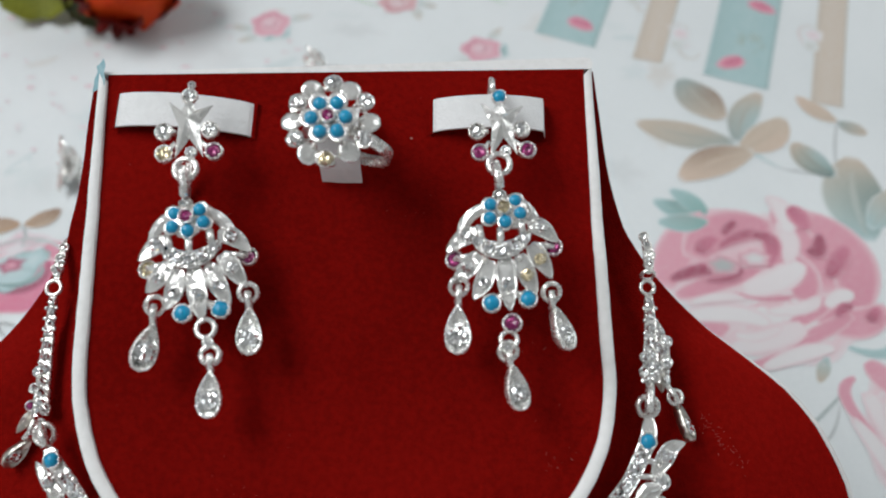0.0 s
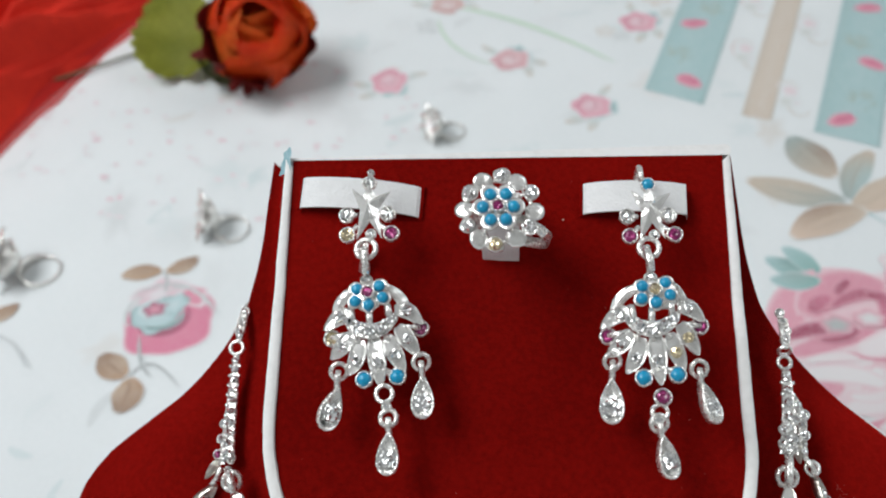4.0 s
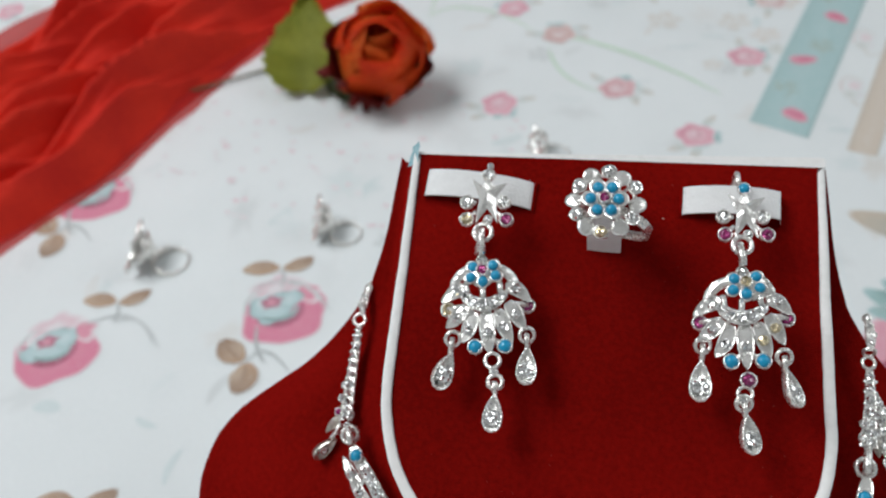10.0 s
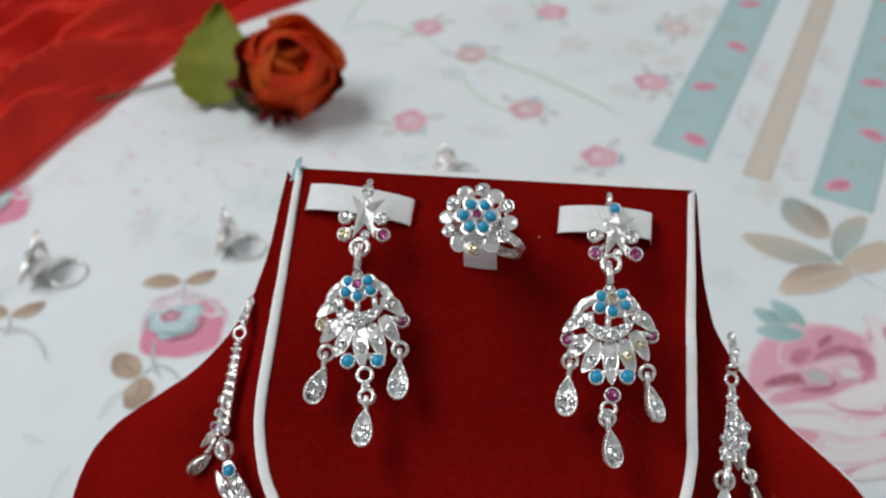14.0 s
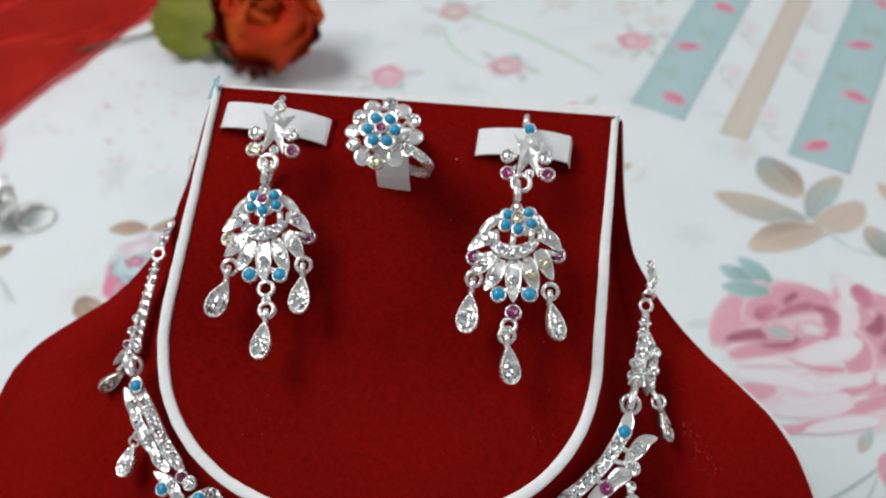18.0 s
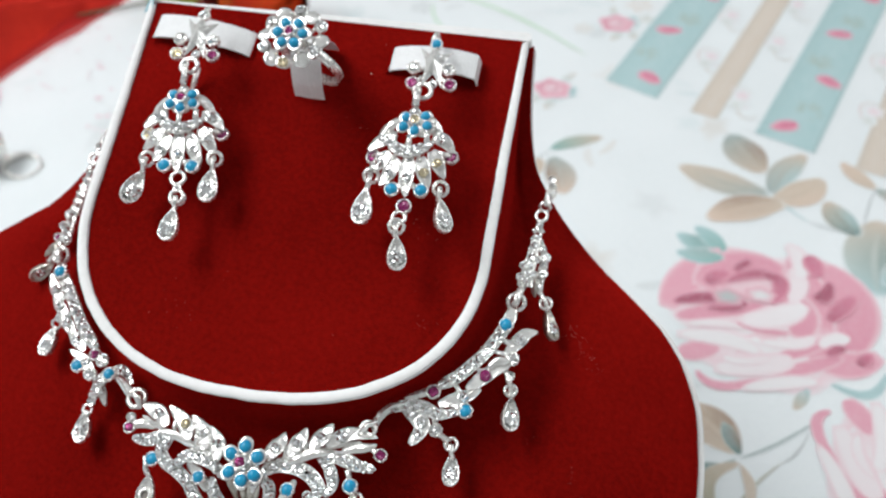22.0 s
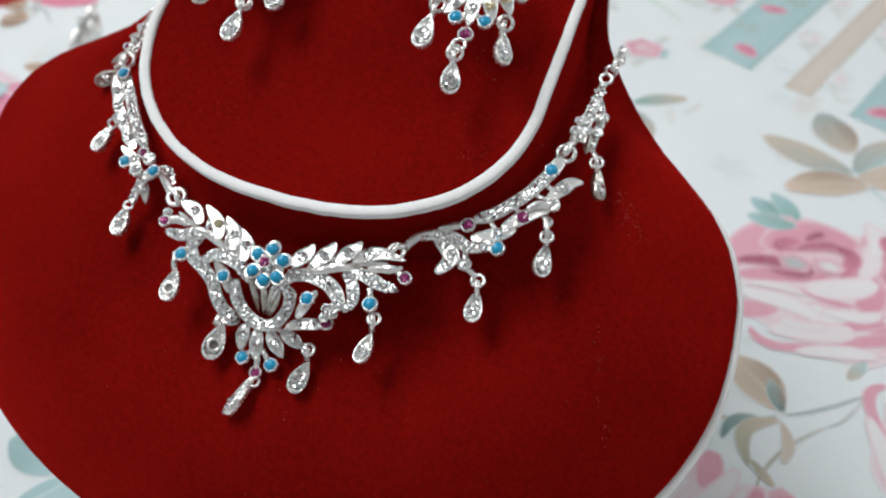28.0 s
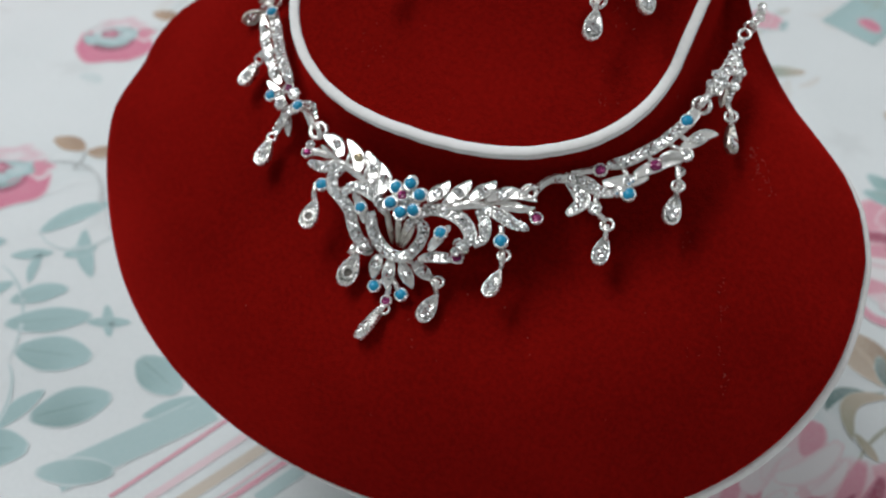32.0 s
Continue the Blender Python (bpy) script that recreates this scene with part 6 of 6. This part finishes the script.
    j.scroll("strand", on(110, (54.2, 213.8, 108.6), (54.0, 208.0, 109.6), (53.6, 201.0, 110.6), (53.0, 195.0, 111.4), (52.8, 190.6, 111.6)), 5.0, "wedge", 7, 1.15, mat=SILVER)
    for x, v, w, r in ((51.6, 197.0, 112.2, 1.2), (54.8, 194.6, 111.8, 1.2), (51.2, 193.2, 112.4, 1.2), (55.2, 200.0, 111.2, 1.1)):
        j.gem("c", x, v, w, r)
    j.scroll("strand", on(109, (55.6, 207.0), (57.3, 200.6), (57.0, 194.6), (57.6, 189.4)), 2.8, "crescent", 4, 1.0, mat=SILVER)
    j.leaf(55.4, 195.6, 108.8, 7.4, 3.2, 276, LEAF_D)
    j.gem("c", 57.8, 201.4, 109.8, 1.3)
    j.gem("c", 57.6, 196.0, 109.6, 1.3)
    j.ring(59.8, 187.4, 107.2, 1.8)
    j.wire("drop_link", [(57.8, 190.0, 108.4), (59.8, 187.4, 108.2), (60.6, 184.8, 106.4)], 0.8)
    j.drop(60.2, 186.0, 105.4, 11.6, turn=20, roll=58, mesh=DROP_D)
    j.ring(54.2, 216.2, 107.8, 1.8)
    j.ring(54.8, 219.8, 106.8, 1.7, tip=60)
    j.scroll("end_leaf", on(105, (55.0, 220.4, 106.4), (55.6, 224.0, 105.4), (55.8, 228.6, 103.6), (54.8, 232.0, 102)), 3.0, "leaf", 2, 0.95, mat=SILVER)
    for k in range(3):
        j.gem("c", 56.4 - 0.5 * k, 226.0 + 2.9 * k, 104.2 - 0.9 * k, 1.15)
    # left side piece
    j.ring(-57.6, 136.0, 114.8, 2.7)
    j.wire("ring_link", [(-55.0, 133.2, 115.4), (-57.0, 136.4, 116.6), (-60.0, 137.2, 114.8)], 1.0, POLISHED)
    j.scroll("hook", on(114.6, (-59.8, 136.0), (-62.6, 139.2), (-66.8, 141.4)), 2.8, "leaf", plain=True)
    j.scroll("scroll", on(113.4, (-61.4, 140.4), (-65.2, 143.9), (-68.6, 142.4), (-71.6, 139.6), (-73.6, 135.4, 111), (-74.9, 131.4, 108.6)), 3.8, "crescent", 7, 1.25)
    j.scroll("fang", on(112.4, (-74.2, 140.0), (-71.6, 136.8, 111), (-69.6, 132.6, 109.6)), 3.2, "leaf", 1, 1.1)
    j.gem("t", -68.6, 141.7, 115.2, 1.75)
    j.gem("t", -81.0, 143.0, 112.8, 1.75)
    j.gem("r", -75.5, 147.0, 114.4, 1.5)
    j.gem("c", -72.6, 145.6, 114.4, 1.7)
    j.gem("c", -75.6, 141.0, 113.6, 1.7)
    j.scroll("leaf", on(112.8, (-75.6, 141.0), (-79.0, 144.6), (-85.0, 147.6)), 4.0, "leaf", 1, 1.3, at=(0.5,))
    j.ring(-75.8, 131.0, 108.0, 1.5)
    j.drop(-76.2, 130.8, 106.8, 11.6, turn=3, roll=-8)
    j.scroll("stone_band", on(114.4, (-75.8, 149.0), (-81.8, 154.6), (-86.4, 160.0), (-90.4, 165.2), (-94.2, 169.6), (-98.0, 174.4, 113.2)), 3.9, "band", 9, 1.3, at=[0.06 + 0.078 * k for k in range(9)])
    j.gem("t", -95.6, 171.3, 115.4, 1.8)
    for pts in (((-80.6, 148.4), (-84.6, 151.2), (-88.4, 155.6)), ((-85.4, 152.6), (-89.4, 156.0), (-93.2, 160.4)), ((-89.8, 157.4), (-93.6, 161.0), (-97.4, 165.4)), ((-93.6, 162.8), (-97.0, 166.2), (-100.6, 171.0))):
        j.scroll("leaf", on(112.4, *pts), 3.7, "leaf", 1, 1.35, at=(0.5,))
    for a, b in (((-82.0, 155.4), (-85.0, 151.8)), ((-87.0, 161.2), (-90.0, 157.4)), ((-91.0, 166.2), (-94.0, 162.6))):
        j.wire("rib", [(*a, 113.2), (*b, 112.4)], 0.85, POLISHED)
    j.gem("c", -93.4, 157.4, 110.6, 1.3)
    j.ring(-94.6, 155.6, 109.4, 1.5, tip=30)
    j.drop(-94.6, 155.0, 108.2, 11.6, turn=-10, roll=-16)
    j.ring(-99.6, 177.8, 111.8, 2.5, tip=10)
    # left end chain
    j.wire("link", [(-98.2, 174.6, 113.6), (-99.4, 178.0, 114.2), (-101.4, 181.0, 110.6)], 1.2)
    j.scroll("strand", on(106, (-104.6, 214.4, 104.4), (-104.3, 207.0, 105.0), (-103.9, 198.0, 106.2), (-103.4, 189.0, 107.2), (-103.0, 182.6, 108.0)), 4.6, "wedge", 11, 1.1, mat=SILVER)
    for x, v, w, k in ((-105.4, 189.6, 107.4, "c"), (-105.8, 185.2, 107.6, "r"), (-101.6, 184.4, 108.6, "c"), (-105.2, 194.0, 107.0, "c")):
        j.gem(k, x, v, w, 1.15)
    j.leaf(-105.4, 184.4, 105.6, 7.4, 3.0, 236, LEAF_D)
    j.wire("drop_link", [(-104.6, 181.6, 107.0), (-106.0, 178.6, 106.2), (-107.4, 176.8, 105.6)], 0.8)
    j.drop(-106.4, 177.2, 104.0, 10.4, turn=-42, roll=64, mesh=DROP_D)
    j.ring(-104.9, 217.0, 104.0, 2.0)
    j.scroll("end_leaf", on(103, (-104.6, 219.0, 103.8), (-104.6, 225.0, 102.6), (-104.0, 232.0, 101.0)), 2.8, "leaf", 3, 0.95, mat=SILVER)
    for k in range(3):
        j.gem("c", -105.2 + 0.5 * k, 222.4 + 3.2 * k, 103.4 - 0.6 * k, 1.15)


necklace()


# ---------------------------------------------------------------- things on the sheet
def loose_ring(x, y, turn, lean, size, label):
    """A silver finger ring that lies on the sheet, band flat, head upright."""
    m = pose(U * x, U * y, sheet_z(x, y), 0, 0, turn) @ Matrix.Scale(size, 4)
    thing = empty("finger_ring", m, label, "ring", "loose rings")
    bm = bmesh.new()
    n, rows = 36, []
    for k in range(n):
        a = k * math.tau / n
        h = 1.4 + 4.2 * (0.5 + 0.5 * math.cos(a - math.pi)) ** 2
        rows.append([bm.verts.new((U * r * math.cos(a), U * r * math.sin(a), U * z)) for r, z in ((9.6, 0.3), (10.4, 0.5), (10.4, 0.5 + h), (9.6, 0.6 + h))])
    for k in range(n):
        for q in range(4):
            bm.faces.new((rows[k][q], rows[k][(q + 1) % 4], rows[(k + 1) % n][(q + 1) % 4], rows[(k + 1) % n][q]))
    part("band", bm, SILVER, thing, at=pose(U * 11, 0, 0))
    head = pose(-U * 1.5, 0, U * 12.5, lean, -90 + 24, 0)
    bm = bmesh.new()
    bmesh.ops.create_cone(bm, cap_ends=True, segments=18, radius1=U * 3.2, radius2=U * 11.0, depth=U * 6.5)
    part("cup", bm, SILVER, thing, at=head @ pose(0, 0, -U * 2.4))
    for k in range(8):
        a = radians(45 * k)
        long, wide = (13.5, 8.6) if k % 2 else (11.5, 9.4)
        part("petal", LEAF_P if k % 2 else LEAF_S, None, thing, at=head @ pose(U * 2.6 * math.cos(a), U * 2.6 * math.sin(a), U * 1.2, 0, 0, 45 * k + 10) @ pose(0, 0, 0, 0, -16, 0) @ Matrix.Diagonal((U * long, U * wide, U * 7, 1)))
    part("crystal", GEMS["c"], None, thing, at=head @ pose(0, 0, U * 3.4) @ Matrix.Diagonal((U * 4.2, U * 4.2, U * 4, 1)))
    for k in range(4):
        a = radians(90 * k + 45)
        part("crystal", GEMS["c"], None, thing, at=head @ pose(U * 8 * math.cos(a), U * 8 * math.sin(a), U * 3.6) @ Matrix.Diagonal((U * 2.6, U * 2.6, U * 3, 1)))
    return thing


loose_ring(-328, 339, 8, 0, 1.2, "silver flower ring lying on the sheet near the printed flowers")
loose_ring(-215, 380, -4, 20, 1.06, "silver ring lying on the sheet beside the bust")
loose_ring(-80, 472, 20, 10, 0.92, "silver ring lying on the sheet behind the bust")


def petal_bm(w, h, curl, cup, n=8, m=9, ruffle=0.0, seed=0, belly=0.0):
    """A curved rose petal, foot at the origin, growing along z and leaning to +x by curl."""
    bm = bmesh.new()
    g = []
    for j in range(m + 1):
        t = j / m
        row = []
        for i in range(n + 1):
            s = 2 * i / n - 1
            wd = w * (0.30 + 0.70 * math.sin(math.pi * min(1, 0.12 + 0.62 * t)) ** 0.8)
            y = wd * s * (1 - 0.25 * t * s * s)
            x = -cup * s * s * (0.4 + 0.6 * t) + belly * math.sin(math.pi * min(1.0, 0.9 * t)) + curl * t ** 2.2 + ruffle * t * math.sin(5 * s + seed)
            z = h * (t - 0.18 * s * s * t)
            row.append(bm.verts.new((U * x, U * y, U * z)))
        g.append(row)
    for j in range(m):
        for i in range(n):
            bm.faces.new((g[j][i], g[j][i + 1], g[j + 1][i + 1], g[j + 1][i]))
    bmesh.ops.solidify(bm, geom=bm.faces[:], thickness=U * 0.5)
    return bm


def rose():
    x, y = -211, 548
    thing = empty("artificial_rose", pose(U * x, U * y, sheet_z(x, y)) @ Matrix.Scale(1.22, 4), "orange-red cloth rosebud with olive leaf lying on the sheet", "artificial flower")
    axis = pose(U * -5, U * 1, U * 19, 40, 16, 4) @ Matrix.Scale(1.06, 4)
    turn3 = axis.to_3x3()
    back = math.degrees(math.atan2(turn3[2][1], turn3[2][0]))
    rnd = random.Random(4)

    def petal(q, r, w, h, curl, cup, belly, mat, ruffle=1.6):
        bm = petal_bm(w, h, curl, cup, n=10, m=12, ruffle=ruffle, seed=int(q) % 7, belly=belly)
        part("petal", bm, mat, thing, at=axis @ pose(0, 0, 0, 0, 0, q) @ pose(U * r * 0.5, 0, 0, 0, 0.35 * r, 0))
    for ring_, count, r, w, h, curl, cup, belly, mat in ((0, 3, 3, 12, 35, -9, 5, 5, PETAL_IN), (1, 3, 8, 17, 40, -7, 7, 7, PETAL_IN), (2, 4, 14, 22, 43, -6, 9, 9, PETAL), (3, 5, 17, 26, 45, -3, 10, 11, PETAL), (4, 5, 20, 28, 41, 3, 10, 13, PETAL)):
        for k in range(count):
            q = 360 / count * k + 34 * ring_ + rnd.uniform(-12, 12)
            petal(q, r, w * rnd.uniform(0.85, 1.1), h * rnd.uniform(0.82, 1.08), curl + rnd.uniform(-4, 4), cup, belly, PETAL_IN if mat is PETAL and k % 3 == 1 else mat)
    # a dark petal stands up behind, a bright one folds over the heart from the front
    petal(back - 30, 17, 24, 50, -9, 9, 10, PETAL, 1.0)
    petal(back + 176, 9, 17, 45, -12, 6, 7, PETAL_IN, 1.0)
    petal(back + 120, 15, 22, 46, -9, 8, 9, PETAL_IN, 2.0)
    for q in (back + 62, back + 95, back + 150, back - 130):
        petal(q, 20, 20, 32, 15, 8, 10, PETAL_DARK)
    bm = bmesh.new()
    bmesh.ops.create_uvsphere(bm, u_segments=14, v_segments=8, radius=U * 12, matrix=Matrix.Diagonal((1, 1, 1.2, 1)))
    part("heart", bm, PETAL_IN, thing, "orange folded heart of the bud", at=axis @ pose(0, 0, U * 15))
    for k, (q, L) in enumerate(((40, 22), (66, 27), (92, 31), (116, 26), (138, 27), (152, 24), (166, 26))):
        bm = petal_bm(5.0, L, 9, 2.0, 4, 7)
        part("sepal", bm, PETAL_DARK, thing, "wine-red spiky sepal", at=axis @ pose(0, 0, U * 3, 0, 0, back + q) @ pose(U * 8, 0, 0, 0, 44 + 9 * (k % 3), 0))
    # thin stem runs away to the side under the scarf
    bm = bmesh.new()
    tube(bm, [(U * p, U * q, U * c) for p, q, c in ((-18, -6, 14), (-42, 6, 9), (-70, 16, 6), (-91, 13, 3.5), (-114, 0, 2.5), (-150, -22, 2))], U * 0.95, 8)
    part("stem", bm, STEM, thing)
    for lx, ly, lz, L, wd, turn, tip, mt in ((-56, -12, 4, 72, 52, 96, -33, LEAF), (-20, -22, 3, 30, 20, 150, -10, STEM)):
        bm = bmesh.new()
        rows = []
        for k in range(33):
            t = k / 32
            hw = 0.58 * wd * math.sin(math.pi * min(1, 0.06 + 0.94 * t ** 0.8)) ** 0.85 * (1 - 0.35 * t) * (1 + 0.09 * (2 * ((9 * t) % 1.0) - 1))
            rows.append([bm.verts.new((U * (L * t - 3 * abs(s)), U * hw * s, U * (4 * math.sin(2.6 * t) + (5 + 2 * math.sin(7 * t)) * s * s + 1.2 * math.sin(22 * t) * abs(s)))) for s in (-1, -0.66, -0.33, 0, 0.33, 0.66, 1)])
        for p, q in zip(rows, rows[1:]):
            for k in range(6):
                bm.faces.new((p[k], p[k + 1], q[k + 1], q[k]))
        bmesh.ops.solidify(bm, geom=bm.faces[:], thickness=U * 0.6)
        part("leaf", bm, mt, thing, "olive green cloth leaf", at=pose(U * lx, U * ly, U * lz, 0, tip, turn))


rose()


def scarf():
    """A gauzy red scarf, crumpled into long folds."""
    thing = empty("chiffon_scarf", pose(U * -460, U * 560, sheet_z(-460, 560)), "crumpled sheer red chiffon scarf lying on the bedsheet", "scarf")

    def right(y):
        return ease(y, (100, 250, 346, 431, 497, 560, 610, 660, 700, 780, 1000), (-620, -512, -447, -402, -383, -360, -336, -308, -268, -205, -60))

    def width(y):
        return ease(y, (100, 346, 560, 700, 1000), (330, 250, 195, 205, 260))

    def height(s, y):
        e = max(0.0, min(1.0, s * 9)) * max(0.0, min(1.0, (1 - s) * 7))
        q = s * 6.4 + 0.9 * math.sin(y * 0.006) + 0.5 * noise.noise(Vector((s * 2, y * 0.006, 1.7)))
        f = abs(math.sin(q * 1.9)) ** 0.8
        f2 = 1 - abs(math.sin(s * 23 + 2.2 * math.sin(y * 0.011 + 4 * s) + 1.6 * noise.noise(Vector((s * 3, y * 0.012, 4.4)))))
        return 1.5 + e * (2 + 34 * f + 27 * f2 ** 1.5 * (0.5 + 0.9 * abs(noise.noise(Vector((s * 4, y * 0.008, 6.1))))) + 8 * noise.noise(Vector((s * 5, y * 0.008, 2.0))) + 9 * noise.noise(Vector((s * 14, y * 0.007, 5.0))) + 9 * noise.noise(Vector((s * 30, y * 0.009, 8.0))) + 2.5 * noise.noise(Vector((s * 60, y * 0.05, 3.0))))
    bm = bmesh.new()
    ys = list(range(100, 1001, 6))
    g = []
    for y in ys:
        row = []
        for i in range(161):
            s = i / 160
            x = right(y) - width(y) * s + 5 * noise.noise(Vector((s, y * 0.02, 9.0)))
            row.append(bm.verts.new((U * (x + 460), U * (y - 560), U * max(0.8, height(s, y)))))
        g.append(row)
    for a, b in zip(g, g[1:]):
        for i in range(160):
            bm.faces.new((a[i], a[i + 1], b[i + 1], b[i]))
    part("folds", bm, CHIFFON, thing)
    bm = bmesh.new()
    g = []
    for y in ys:
        row = []
        for i in range(15):
            s = i / 14
            x = right(y) - width(y) + 14 - 90 * s + 6 * noise.noise(Vector((s * 2, y * 0.02, 3.0)))
            row.append(bm.verts.new((U * (x + 460), U * (y - 560), U * (3 + 5 * max(0, noise.noise(Vector((s * 3, y * 0.014, 7.0)))) + 7 * (1 - s)))))
        g.append(row)
    for a, b in zip(g, g[1:]):
        for i in range(14):
            bm.faces.new((a[i], a[i + 1], b[i + 1], b[i]))
    part("hem", bm, CHIFFON_THIN, thing, "single sheer layer of red chiffon")
    # loose sheer edge along the other side
    bm = bmesh.new()
    g = []
    for y in ys:
        row = []
        reach = 9 + 7 * noise.noise(Vector((2.0, y * 0.011, 1.0))) + 3 * noise.noise(Vector((5.0, y * 0.05, 1.0)))
        for i in range(7):
            s = i / 6
            x = right(y) - 8 + (8 + reach) * s
            z = max(sheet_z(x, y) - sheet_z(-460, 560) + U * 0.7, U * (5.5 * (1 - s) ** 1.5 + 1.0 + 1.2 * noise.noise(Vector((s * 2, y * 0.03, 4.0)))))
            row.append(bm.verts.new((U * (x + 460), U * (y - 560), z)))
        g.append(row)
    for a, b in zip(g, g[1:]):
        for i in range(6):
            bm.faces.new((a[i], a[i + 1], b[i + 1], b[i]))
    part("loose_edge", bm, CHIFFON_THIN, thing, "sheer loose edge of the red chiffon")


scarf()
